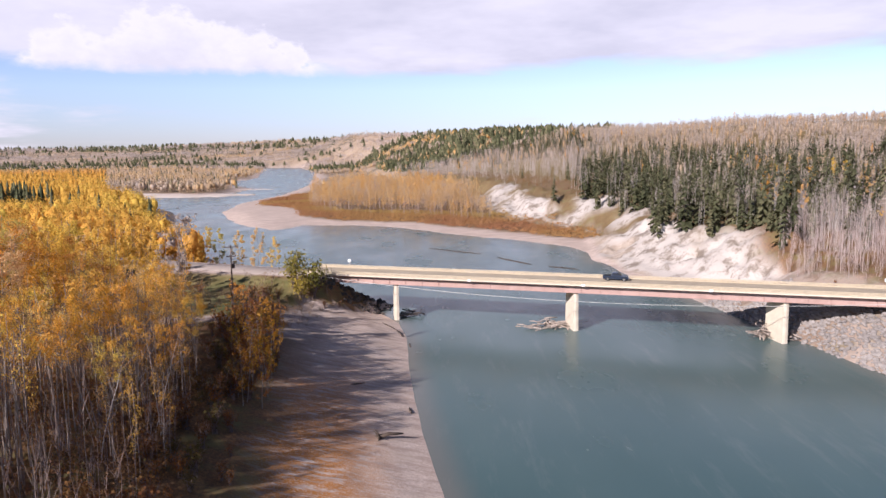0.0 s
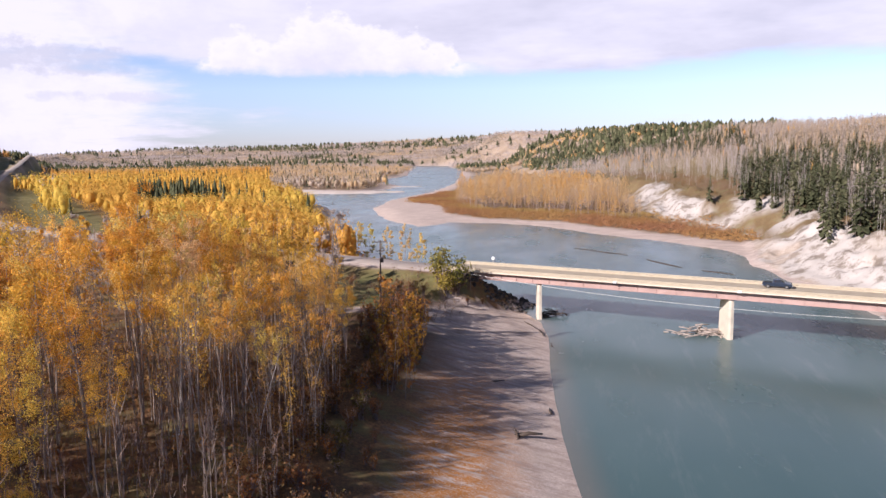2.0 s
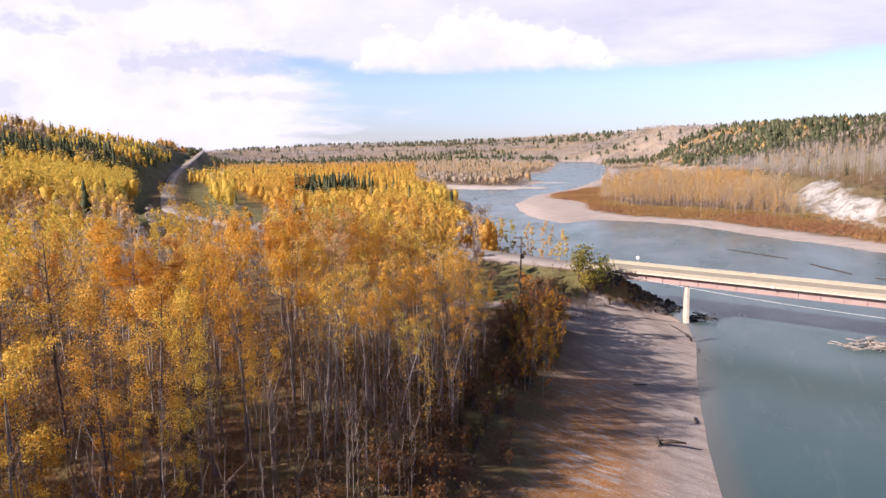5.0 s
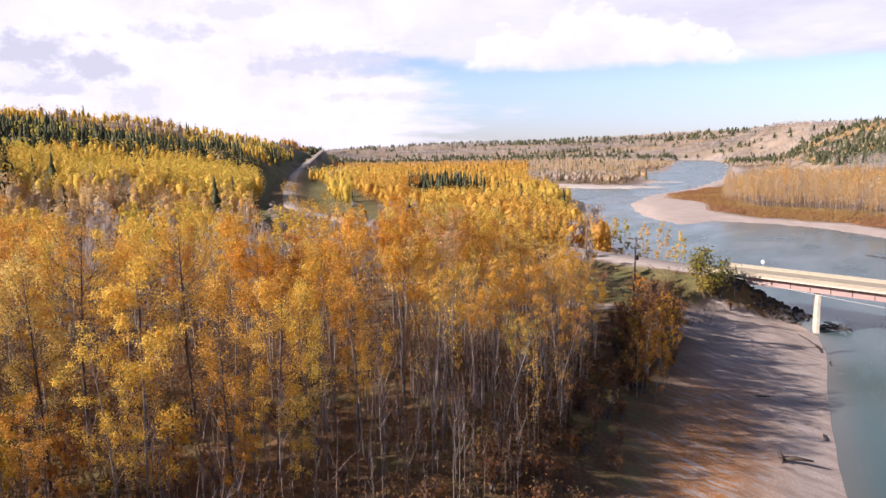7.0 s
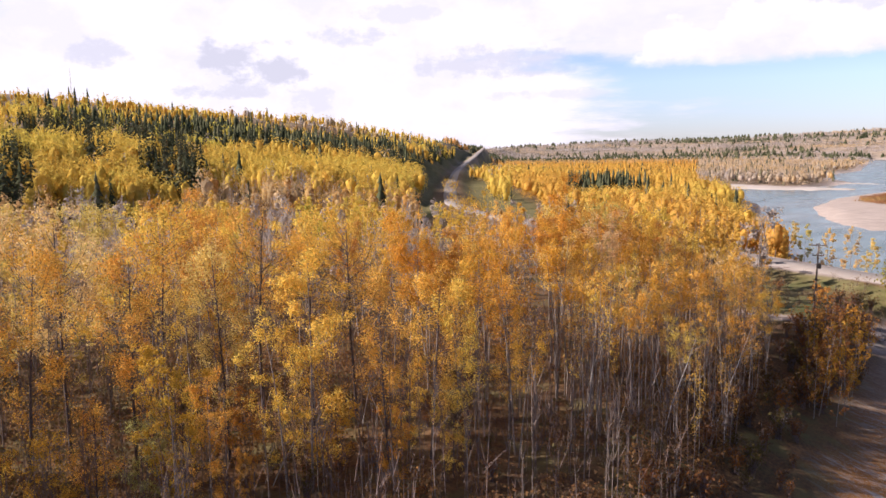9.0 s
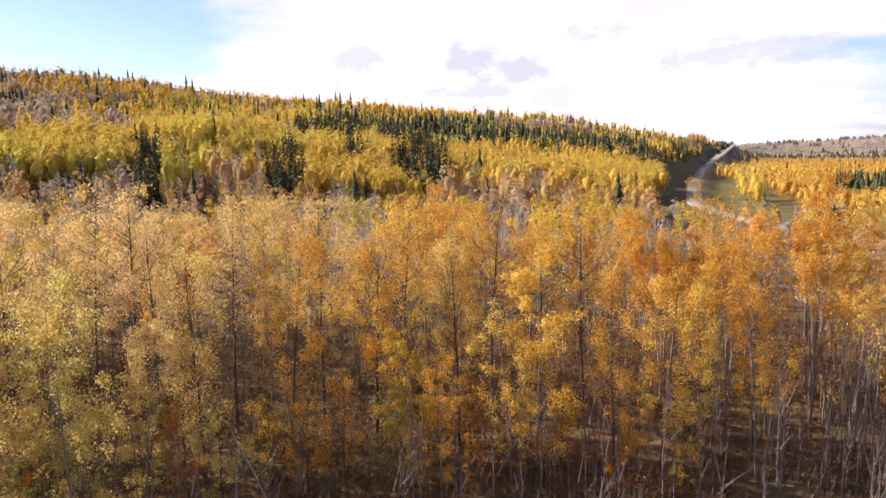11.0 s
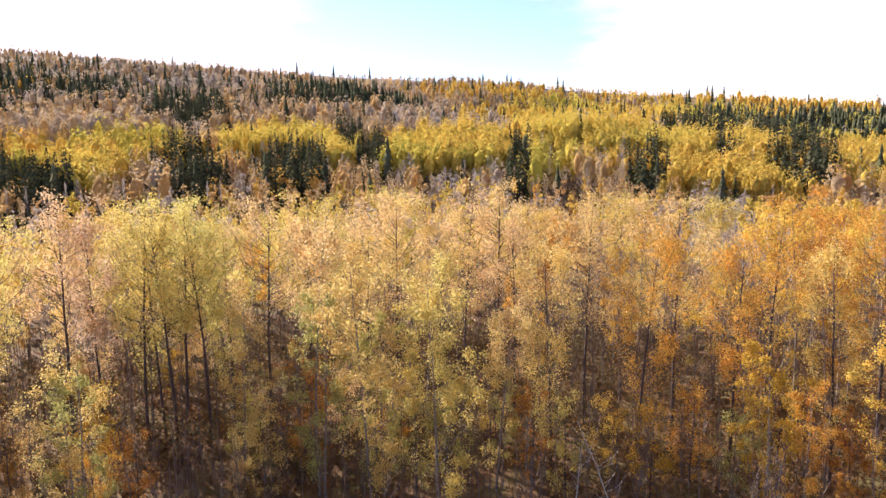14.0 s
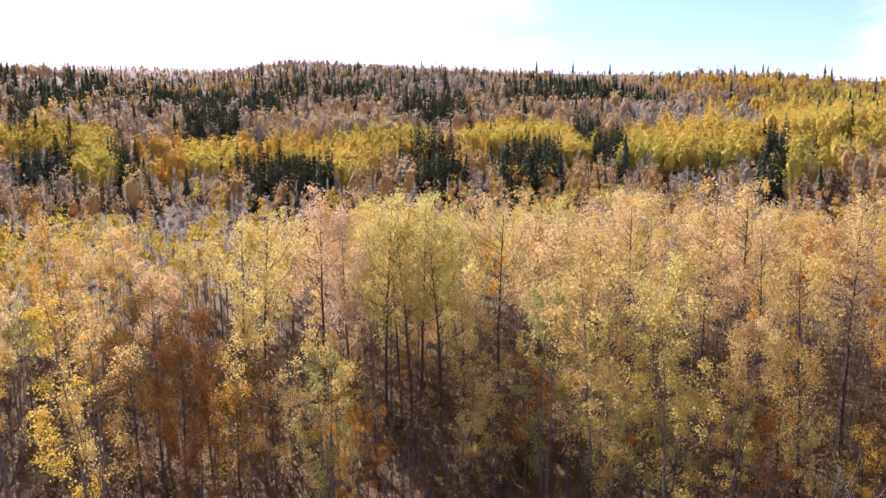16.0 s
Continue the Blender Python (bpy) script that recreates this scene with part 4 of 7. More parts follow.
def near_aspens():
    """The riverside wood in front: every tree a thing of its own."""
    kinds = []
    for i in range(12):
        g = np.random.default_rng(100 + i)
        h = [20.5, 21.5, 23.0, 19.5, 21, 23.5, 17, 20, 22, 19, 17.5, 20.5][i]
        wood, crown = aspen_arrays(g, h, [5600, 5400, 5800, 4800, 5600, 5700, 4400, 2000, 2800, 8200, 7400, 8400][i], 0.158 if i < 9 else 0.165, 5, 22 if i < 9 else 32,
                                   low=[0.56, 0.26, 0.64, 0.20, 0.66, 0.55, 0.16, 0.60, 0.68, 0.12, 0.10, 0.20][i], width=g.uniform(0.8, 1.12) if i < 9 else 1.25, loose=1.1, uneven=2.4)
        stem = mesh_of("trunk", *wood, BARK, smooth=True)
        for text, mat in (("slender aspen with pale trunk and golden autumn leaves", LEAF_NEAR), ("slender aspen with thin yellow-green autumn leaves", LEAF_PALE), ("slender aspen with thinning golden-brown leaves, darkened for the wood's shade", LEAF_DULL_SHADED)):
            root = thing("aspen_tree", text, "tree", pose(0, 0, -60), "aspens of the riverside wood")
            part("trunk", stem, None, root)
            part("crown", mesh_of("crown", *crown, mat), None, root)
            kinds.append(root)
    x, y = polar_scatter(-150, -12, 33, 112, 3.3, 0.0, 5)
    ok = inside(x, y, EDGE)
    z, d, e, w = land(x, y)
    ok &= (w > 11)
    ok &= np.hypot(x, y) > np.interp(np.degrees(np.arctan2(x, y)), [-180, -120, -100, -88, -80, -70, -60, -50, -41, -34, -15], [50, 49, 47, 47, 49, 52, 56, 58, 60, 70, 74])
    g = np.random.default_rng(8)
    thin = bumps(x, y, 9.0, 77, 2)
    hole = np.exp(-(((x + 38) / 9) ** 2 + ((y - 55) / 9) ** 2))
    edge_near = to_line(x, y, EDGE)[0]
    bare = in_bare(x, y)
    ok &= g.uniform(size=len(x)) > np.where((edge_near < 16) & (y > 55), 0.40, 0.06 + np.where(np.hypot(x, y) < 62, 0.42, 0.8) * (thin < 0.0) + 0.6 * hole)
    ok &= ~(bare & (np.hypot(x, y) > 92))
    az = np.degrees(np.arctan2(x, y))
    ok &= ~((bumps(az, np.hypot(x, y) * 0.07, 4.2, 181, 2) > 0.25) & (az < -80) & (np.hypot(x, y) < 88) & (g.uniform(size=len(x)) < 0.9))
    rr = np.hypot(x, y)
    for a0, a1, far in DARK_GAPS:
        ok &= ~((az > a0) & (az < a1) & (rr < far))
    for a, r, _, form, _ in POPLARS:
        ok &= np.hypot(x - r * math.sin(radians(a)), y - r * math.cos(radians(a))) > (4.2, 3.6, 2.6)[form]
    ok &= ~((az < -131) & (rr < 90) & (g.uniform(size=len(x)) < 0.4))
    ok &= ~((az < -58) & ((bumps(x, y, 7.0, 191, 2) < -0.14) | (g.uniform(size=len(x)) < 0.12)))
    grown = edge_size(x, y)
    order = np.argsort(np.hypot(x, y) + np.where(ok, 0, 1e6))[:ok.sum()]
    things, rest = order[:320], order[320:]
    used = set()
    for i in things:
        k = int(g.integers(0, 9)) * 3
        if y[i] > 44 and g.uniform() < 0.8:
            k = int(g.choice([0, 2, 4, 8, 5])) * 3
        if y[i] > 40 and math.degrees(math.atan2(x[i], y[i])) > -44:
            k = int(g.choice([0, 2, 4, 5, 7, 8, 7, 8])) * 3
        if x[i] < -40 and math.degrees(math.atan2(x[i], y[i])) < -46 and math.hypot(x[i], y[i]) < 70 and g.uniform() < 0.8:
            k = int(g.choice([9, 10, 11, 9, 10, 11, 3, 1])) * 3
        edge = 1.0 if edge_near[i] < 22 and y[i] > 20 else 0.0
        if edge and g.uniform() < 0.6:
            k = int(g.integers(7, 9)) * 3
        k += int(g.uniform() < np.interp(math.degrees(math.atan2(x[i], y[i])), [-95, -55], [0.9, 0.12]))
        # towards the river more trees take the leaf darkened for shade
        if k % 3 == 0 and g.uniform() < np.interp(math.degrees(math.atan2(x[i], y[i])), [-90, -50, -40], [0.03, 0.45, 0.65]):
            k += 2
        if math.degrees(math.atan2(x[i], y[i])) < -114:
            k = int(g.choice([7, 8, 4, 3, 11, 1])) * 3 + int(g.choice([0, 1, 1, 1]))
        s = g.uniform(0.74, 1.1) if g.uniform() > (0.06 if y[i] > 40 else 0.3) else g.uniform(0.3, 0.65)
        s *= float(grown[i])
        lean = g.normal(size=2) * 2.0
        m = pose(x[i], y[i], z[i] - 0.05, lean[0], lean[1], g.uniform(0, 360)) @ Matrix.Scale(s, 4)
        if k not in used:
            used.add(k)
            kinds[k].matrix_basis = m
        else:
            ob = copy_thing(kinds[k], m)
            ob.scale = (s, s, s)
    for k, ob in enumerate(kinds):
        if k not in used:
            for o in (*ob.children, ob):
                bpy.data.objects.remove(o)
    return x[rest], y[rest], z[rest]


def mid_templates():
    out = []
    for i in range(6):
        g = np.random.default_rng(200 + i)
        w, c = aspen_arrays(g, g.uniform(14.5, 18), [560, 600, 540, 450, 220, 90][i], 0.33, 3, 7, low=g.uniform(0.4, 0.52), width=0.95)
        out.append((w, c))
    return out


def coarse_templates():
    out = []
    for i in range(6):
        g = np.random.default_rng(240 + i)
        out.append(aspen_arrays(g, g.uniform(14.5, 18), [270, 290, 255, 225, 120, 50][i], 0.58, 3, 6, low=g.uniform(0.36, 0.5), width=1.0))
    return out


def spray_templates(seed, height, count, size, low=0.3, wide=0.2, rough=0.3, stem=0.14):
    """Trees seen from afar: a pale stem under a loose crown of leaf sprays that stand out from it."""
    out = []
    for i in range(6):
        g = np.random.default_rng(seed + i)
        h = height * g.uniform(0.86, 1.14)
        wood = Soup().tube([(0, 0, 0), (g.normal() * 0.2, g.normal() * 0.2, h * 0.85)], [stem, stem * 0.35], 3, cap=False)
        f = g.uniform(0, 1, count) ** 0.9
        ang = g.uniform(0, 2 * np.pi, count)
        lobes = 1 + 0.28 * np.sin(ang * 2 + g.uniform(0, 6)) + 0.22 * np.sin(ang * 3 + f * 7 + g.uniform(0, 6))
        rad = h * wide * g.uniform(0.85, 1.15) * np.sin(np.pi * (0.16 + 0.82 * f)) ** 0.75 * lobes * g.uniform(0.55, 1.0, count) ** 0.5
        c = np.stack([rad * np.cos(ang), rad * np.sin(ang), h * (low + (1 - low) * f)], -1)
        w = np.stack([np.cos(ang), np.sin(ang), 0.35 + 0.9 * f], -1) + g.normal(size=(count, 3)) * rough
        w /= np.linalg.norm(w, axis=1)[:, None]
        a = np.cross(w, np.cross(w, np.array([0, 0, 1.0]) + g.normal(size=(count, 3)) * 0.5))
        a /= np.linalg.norm(a, axis=1)[:, None]
        b = np.cross(w, a)
        s = size * g.uniform(0.6, 1.35, (count, 1))
        v = np.stack([c - a * s * 0.6, c + a * s * 0.4 + b * s * 0.5, c + a * s * 0.4 - b * s * 0.5], 1)
        crown = Soup().put(v.reshape(-1, 3), None, np.arange(count * 3).reshape(count, 3))
        out.append((wood.arrays(), crown.arrays()))
    return out


def hazy_templates(seed, height, twigs, count, size, low=0.5, wide=0.13):
    """Nearly leafless trees: twigs with a thin veil of pale sprays."""
    out = []
    for (wood, tw), (_, sp) in zip(bare_templates(seed, height, twigs), spray_templates(seed + 9, height, count, size, low, wide, 0.5)):
        out.append((wood, Soup().put(tw[0], None, tw[2]).put(sp[0], None, sp[2]).arrays()))
    return out


# stands on the western hill: bearing, distance, half widths of both
SPRUCE_STANDS = [(-76.0, 860, 1.1, 150), (-71.8, 826, 3.2, 70), (-68.9, 684, 1.3, 60), (-72.1, 550, 2.2, 100), (-68.2, 505, 2.1, 90),
                 (-65.5, 408, 1.4, 100), (-76.4, 311, 1.1, 41), (-71.6, 364, 0.5, 45), (-60.9, 880, 1.2, 70), (-57.9, 880, 1.4, 70),
                 (-60.5, 594, 2.8, 46), (-55.3, 661, 3.9, 110), (-51.8, 596, 3.0, 100), (-45.7, 880, 2.4, 120), (-45.0, 655, 1.1, 220),
                 (-100.7, 576, 6.8, 46), (-72.0, 481, 3.9, 60), (-69.6, 702, 5.6, 50), (-61.5, 719, 5.7, 70), (-104.9, 289, 2.3, 63),
                 (-100.6, 393, 0.9, 38), (-77.0, 306, 1.7, 40), (-65.2, 375, 1.1, 80), (-86.5, 324, 0.6, 33), (-71.3, 346, 1.0, 20),
                 (-112.3, 507, 2.7, 76), (-112.6, 308, 2.5, 48), (-98.6, 334, 1.1, 37), (-86.8, 307, 0.8, 50), (-64.8, 350, 1.0, 44),
                 (-129.8, 442, 2.2, 77), (-126.0, 530, 1.6, 62), (-125.2, 266, 3.4, 44), (-113.7, 313, 0.8, 36), (-141.1, 313, 1.6, 32),
                 (-142.7, 481, 1.1, 69), (-136.1, 326, 0.9, 29), (-65.8, 660, 3.3, 60), (-60.2, 780, 0.9, 60), (-55.0, 640, 4.6, 80),
                 (-49.2, 570, 2.2, 80), (-66.3, 470, 2.8, 60), (-66.2, 325, 2.0, 40)]
SPRUCE_BANDS = [(-104.2, 790, 6.6, 190), (-90.4, 800, 9.9, 90), (-74.9, 790, 6.7, 90), (-135.5, 718, 8.9, 190), (-118.8, 763, 9.5, 129)]
YELLOW_STANDS = [(-71.8, 381, 6.0, 61), (-70.3, 295, 5.6, 28), (-57.0, 415, 7.5, 66), (-50.0, 420, 3.0, 60), (-75.2, 580, 2.1, 99),
                 (-106.5, 390, 4.4, 48), (-101.4, 343, 1.9, 36), (-93.5, 326, 7.2, 37), (-84.5, 450, 2.3, 95), (-79.2, 398, 4.0, 44),
                 (-62.8, 400, 2.0, 40), (-52.5, 480, 3.0, 30), (-121.0, 298, 3.4, 26), (-140.7, 392, 3.5, 22), (-137.7, 325, 2.4, 32), (-129.8, 332, 2.3, 29)]
LIME_STANDS = [(-64.5, 545, 3.2, 36), (-71.3, 621, 2.2, 45), (-63.0, 705, 2.3, 82), (-69.6, 505, 4.6, 60), (-72.0, 649, 3.4, 80), (-61.3, 627, 5.5, 50),
               (-84.4, 321, 2.1, 38), (-116.0, 380, 4.6, 40), (-83.1, 688, 2.7, 64), (-86.0, 280, 1.0, 15), (-136.8, 291, 2.3, 16)]


def in_stands(az, r, stands, warp):
    best = np.full(len(az), -9.0)
    for a, b, da, dr in stands:
        best = np.maximum(best, 1 - np.hypot((az - a) / da, (r - b) / dr) + warp)
    return best


def lump(g, radius, tall, sub):
    """A rounded, uneven mass of foliage."""
    bm = bmesh.new()
    bmesh.ops.create_icosphere(bm, subdivisions=sub, radius=1.0)
    v = np.array([p.co[:] for p in bm.verts])
    t = np.array([[q.index for q in f.verts] for f in bm.faces])
    bm.free()
    wave = sum(0.13 * np.sin(v @ g.normal(size=3) * 2.6 + g.uniform(0, 6)) for _ in range(3))
    v = v * (1 + wave[:, None] + g.normal(size=(len(v), 1)) * 0.05)
    return v * (radius, radius, tall), t


def puff_templates(seed, height, count, size, wide=0.24, low=0.1):
    """Aspens seen from afar: a loose crown of three or four leafy masses on a pale stem, each of many small sprays."""
    out = []
    for i in range(6):
        g = np.random.default_rng(seed + i)
        h = height * g.uniform(0.84, 1.16)
        wood = Soup().tube([(0, 0, 0), (g.normal() * 0.2, g.normal() * 0.2, h * 0.8)], [0.13, 0.05], 3, cap=False)
        rad = h * wide * g.uniform(0.8, 1.2)
        masses = ((low + 0.16, 0.95, 0.19, 0.32), (low + 0.38, 0.95, 0.18, 0.34), (0.78, 0.74, 0.16, 0.24), (0.88, 0.46, 0.10, 0.10))
        pts, mids = [], []
        for at, fat, tall, share in masses:
            m = max(2, int(count * share))
            w = g.normal(size=(m, 3))
            w /= np.linalg.norm(w, axis=1)[:, None]
            mid = np.array([g.normal() * rad * 0.25, g.normal() * rad * 0.25, h * at])
            pts.append(w * (rad * fat, rad * fat, h * tall) * g.uniform(0.5, 1.1, (m, 1)) ** 0.6 + mid)
            mids.append(np.repeat(mid[None], m, 0))
        crown = Soup()
        v, q, t = leaves(np.concatenate(pts), size, g, np.concatenate(mids), 0.45, True)
        crown.put(v, None, t)
        v, t = lump(g, rad * 0.5, h * 0.26, 1)
        crown.put(v + (0, 0, h * 0.52), None, t)
        out.append((wood.arrays(), crown.arrays()))
    return out


def bare_templates(seed, height, twigs=48, stem=0.10, thin=0.085):
    """Leafless aspens: pale stems under a haze of thin upright twigs."""
    out = []
    for i in range(6):
        g = np.random.default_rng(seed + i)
        h = height * g.uniform(0.85, 1.1)
        wood = Soup().tube([(0, 0, 0), (g.normal() * 0.15, g.normal() * 0.15, h * 0.5), (g.normal() * 0.3, g.normal() * 0.3, h * 0.95)], [stem, stem * 0.75, stem * 0.2], 3, cap=False)
        f = g.uniform(0.42, 0.9, twigs)
        a = g.uniform(0, 2 * np.pi, twigs)
        foot = np.stack([g.normal(size=twigs) * 0.15, g.normal(size=twigs) * 0.15, f * h], -1)
        reach = g.uniform(0.5, 1.9, twigs) * (1.15 - f)
        tip = foot + np.stack([np.cos(a) * reach * 1.6, np.sin(a) * reach * 1.6, g.uniform(1.2, 3.0, twigs)], -1)
        side = np.stack([-np.sin(a), np.cos(a), np.zeros(twigs)], -1) * thin
        v = np.stack([foot - side, foot + side, tip], 1).reshape(-1, 3)
        out.append((wood.arrays(), (v, np.zeros((0, 4), int), np.arange(twigs * 3).reshape(-1, 3))))
    return out


def wood_stuff(name, label, templates, which, x, y, z, scale, tone, leaf_mat=None, bark=None, far=None):
    """A wood that nobody could count, as one thing of kind stuff. far: which trees are drawn with fewer leaves."""
    if far is not None:
        which = np.where(which < 0, 12 - which, which + 6 * far)
        templates = templates + coarse_templates() + bare_templates(260, 15.0)
    root = thing(name, label, "forest", kind="stuff")
    gather("trunks", [t[0] for t in templates], which, x, y, z, scale, tone, bark or BARK, root)
    gather("crowns", [t[1] for t in templates], which, x, y, z, scale, tone, leaf_mat or LEAF_WOOD, root)
    return root


def woods():
    g = np.random.default_rng(12)
    rx, ry, rz = near_aspens()
    make_poplars()
    # the wood between the near trees and the hill's foot
    x, y = polar_scatter(-150, -17, 112, 250, 2.5, 0.019, 15)
    z, d, e, w = land(x, y)
    az = np.degrees(np.arctan2(x, y))
    ok = inside(x, y, EDGE) & (w > 12) & ~((az > -47) & (az < -38) & (np.hypot(x, y) > 222))
    # unseen trees behind the view, added to shade the near wood
    bx, by = polar_scatter(-179, -150, 33, 130, 4.2, 0.0, 16)
    bok = inside(bx, by, EDGE)
    bx, by = bx[bok], by[bok]
    x, y, z = np.concatenate([rx, x[ok], bx]), np.concatenate([ry, y[ok], by]), np.concatenate([rz, z[ok], land(bx, by)[0]])
    n = len(x)
    az = np.degrees(np.arctan2(x, y))
    tone = 0.28 + 0.24 * bumps(x, y, 30.0, 81, 2) + g.normal(size=n) * 0.045 - 0.10 * smooth(-85, -110, az)
    gap = (az > -48) & (az < -37) & (np.hypot(x, y) > 125)
    stark = in_bare(x, y) & (np.hypot(x, y) > 90)
    grey = gap * 0.6 + bumps(x, y, 40.0, 83, 2) + 0.5 * bumps(x, y, 12, 84, 1) + 0.25 * smooth(-50, -75, az) * (np.hypot(x, y) > 130) > 0.34
    tone = np.where(bumps(x, y, 26.0, 145, 2) + 0.12 * g.normal(size=n) > 0.5 - 0.35 * smooth(-45, -80, az), 0.76 + 0.03 * g.normal(size=n), tone)
    which = np.where(grey & (g.uniform(size=n) < 0.8), -g.integers(0, 6, n), g.integers(0, 5, n))
    grey |= stark
    which = np.where(stark, -g.integers(0, 6, n), which)
    tone = np.where(grey, 0.96, tone)
    wood_stuff("aspen_wood", "dense wood of golden and half-bare aspens", mid_templates(), which, x, y, z - 0.1, g.uniform(0.72, 1.08, n) * np.where(gap, 0.86, np.interp(np.hypot(x, y), [95, 135, 200], [1.26, 1.12, 0.95]) * np.where(np.hypot(x, y) < 112, edge_size(x, y), 1.0)), np.clip(tone, 0.06, 1), far=np.hypot(x, y) > 150)

    # the hillside to the west
    x, y = polar_scatter(-146, -40, 250, 1090, 3.2, 0.0078, 17, 0.8)
    z, d, e, w = land(x, y)
    r, az = np.hypot(x, y), np.degrees(np.arctan2(x, y))
    top_r = np.interp(az, SKY_AZ, SKY_R)
    ok = (w > np.where(r < 700, 26, 16)) & (d > 25) & (r < top_r + 25)
    ok &= ~((az > -47) & (r < 330))
    x, y, z, r, az = (q[ok] for q in (x, y, z, r, az))
    n = len(x)
    up = (r - 190) / (np.interp(az, SKY_AZ, SKY_R) - 190)
    n1, n2 = bumps(x, y, 75.0, 91, 3), bumps(x, y, 26.0, 95, 2)
    tang = r * np.radians(az)
    n1 = bumps(tang, r * 2.2, 120.0, 91, 3)
    warp = 0.35 * n1 + 0.45 * n2
    band = in_stands(az, r, SPRUCE_BANDS, 0.5 * n1 + 0.7 * n2)
    stand = in_stands(az, r, SPRUCE_STANDS, warp)
    yellow = in_stands(az, r, YELLOW_STANDS, 0.3 * n2) > 0
    lime = in_stands(az, r, LIME_STANDS, 0.4 * n2) > 0
    p = 0.03 + 0.04 * (r > 440) + 0.4 * smooth(-0.1, 0.3, band) + 0.85 * smooth(-0.05, 0.25, stand)
    p = np.where(yellow & (stand < 0.1), 0.02, p) * (1 - 0.93 * smooth(0.72, 0.82, up))
    dense = stand > 0.08
    keep = ~(dense & (g.uniform(size=n) < 0.55) & (up < 0.93))
    p = np.where(dense & (up < 0.76), 0.25, p)
    conifer = (g.uniform(size=n) < np.clip(p, 0, 0.86)) & keep
    tone = np.where(bumps(tang, r * 1.5, 60.0, 146, 2) + 0.1 * g.normal(size=n) > 0.2 + 0.6 * smooth(-98, -84, az), 0.8, 0.33 - 0.09 * smooth(-98, -84, az)) + 0.16 * bumps(tang, r * 2, 130.0, 97, 2) + g.normal(size=n) * 0.025
    pink = (bumps(tang, r * 2, 110.0, 99, 2) > 0.38 - 0.9 * smooth(-84, -100, az)) & (r > 390) & (up < 0.93)
    tone = np.where(pink, 0.84 + 0.10 * bumps(tang, r * 2, 60.0, 96, 2) + g.normal(size=n) * 0.04, tone)
    foot = smooth(325, 285, r)
    tone = np.where(0.5 + 0.5 * bumps(x, y, 35.0, 147, 2) + 0.08 * g.normal(size=n) < foot * 0.8, 0.76 + 0.10 * bumps(x, y, 40.0, 98, 2) + g.normal(size=n) * 0.03, tone)
    tone = np.where(up > 0.93, 0.36 + 0.3 * smooth(-80, -110, az) * (n1 > -0.1) + g.normal(size=n) * 0.03, tone)
    tone = np.where(yellow, 0.22 + 0.06 * n2 + g.normal(size=n) * 0.025, tone)
    tone = np.where(lime, 0.07 + 0.08 * g.uniform(size=n), tone)
    tp = puff_templates(300, 13.5, 38, 1.1)
    near_tp = puff_templates(320, 14.5, 150, 0.62)
    soft = 1 - 0.58 * smooth(0.82, 0.95, up)
    # thinned, dwarfed and greyed before the yellow stands, for the shade below them
    front = (in_stands(az, r + 32, YELLOW_STANDS, 0.3 * n2) > 0.15) & ~yellow
    keep &= ~(front & (g.uniform(size=n) < 0.5)) & ~(yellow & (r < 520))
    tone = np.where(front, 0.97, tone)
    soft = soft * np.where(yellow, 1.2, np.where(front, 0.62, 1.0))
    thin = ~conifer & keep & (r < 360) & (tone > 0.68) & (g.uniform(size=n) < 0.7)
    wood_stuff("aspen_wood", "pale half-bare aspens below the yellow stands", hazy_templates(520, 14.0, 22, 60, 0.5, 0.35, 0.13), g.integers(0, 6, thin.sum()), x[thin], y[thin], z[thin], g.uniform(0.6, 1.05, thin.sum()), np.clip(tone[thin] + 0.08, 0.05, 1))
    a = ~conifer & keep & (r < 430) & ~thin
    wood_stuff("aspen_wood", "yellow and lime-green aspens along the hill's foot", near_tp, g.integers(0, 6, a.sum()), x[a], y[a], z[a], soft[a] * (0.55 + 0.85 * g.beta(1.5, 2.0, a.sum())), np.clip(tone[a], 0.05, 1))
    a = ~conifer & keep & (r >= 430)
    wood_stuff("aspen_wood", "yellow aspens over the long hillside", tp, g.integers(0, 6, a.sum()), x[a], y[a], z[a], soft[a] * (0.5 + 0.85 * g.beta(1.5, 2.0, a.sum())), np.clip(tone[a], 0.05, 1))
    sp = [spruce_arrays(np.random.default_rng(400 + i), 16.0, 6, 4) for i in range(4)]
    wood_stuff("spruce_wood", "dark green spruces scattered over the hillside", sp, g.integers(0, 4, conifer.sum()), x[conifer], y[conifer], z[conifer], 0.4 + 0.95 * g.beta(1.6, 1.8, conifer.sum()), g.uniform(0, 1, conifer.sum()), NEEDLE, SPRUCE_BARK)

    # the bright yellow stands
    x, y = polar_scatter(-146, -44, 250, 520, 2.6, 0.0048, 43, 0.8)
    r, az = np.hypot(x, y), np.degrees(np.arctan2(x, y))
    n2 = bumps(x, y, 26.0, 95, 2)
    n1 = bumps(r * np.radians(az), r * 2.2, 120.0, 91, 3)
    ok = (in_stands(az, r, YELLOW_STANDS, 0.3 * n2) > 0) & (in_stands(az, r, SPRUCE_STANDS, 0.35 * n1 + 0.45 * n2) < 0.06)
    x, y, n2, r, az = x[ok], y[ok], n2[ok], r[ok], az[ok]
    n = len(x)
    z, d, e, w = land(x, y)
    lit = puff_templates(350, 14.5, 130, 0.7, 0.23, 0.08)
    tone = 0.21 + 0.05 * smooth(-70, -64, az) + 0.10 * bumps(x, y, 45.0, 148, 2) + g.normal(size=n) * 0.02 - 0.12 * (bumps(x, y, 30.0, 149, 2) > 0.5)
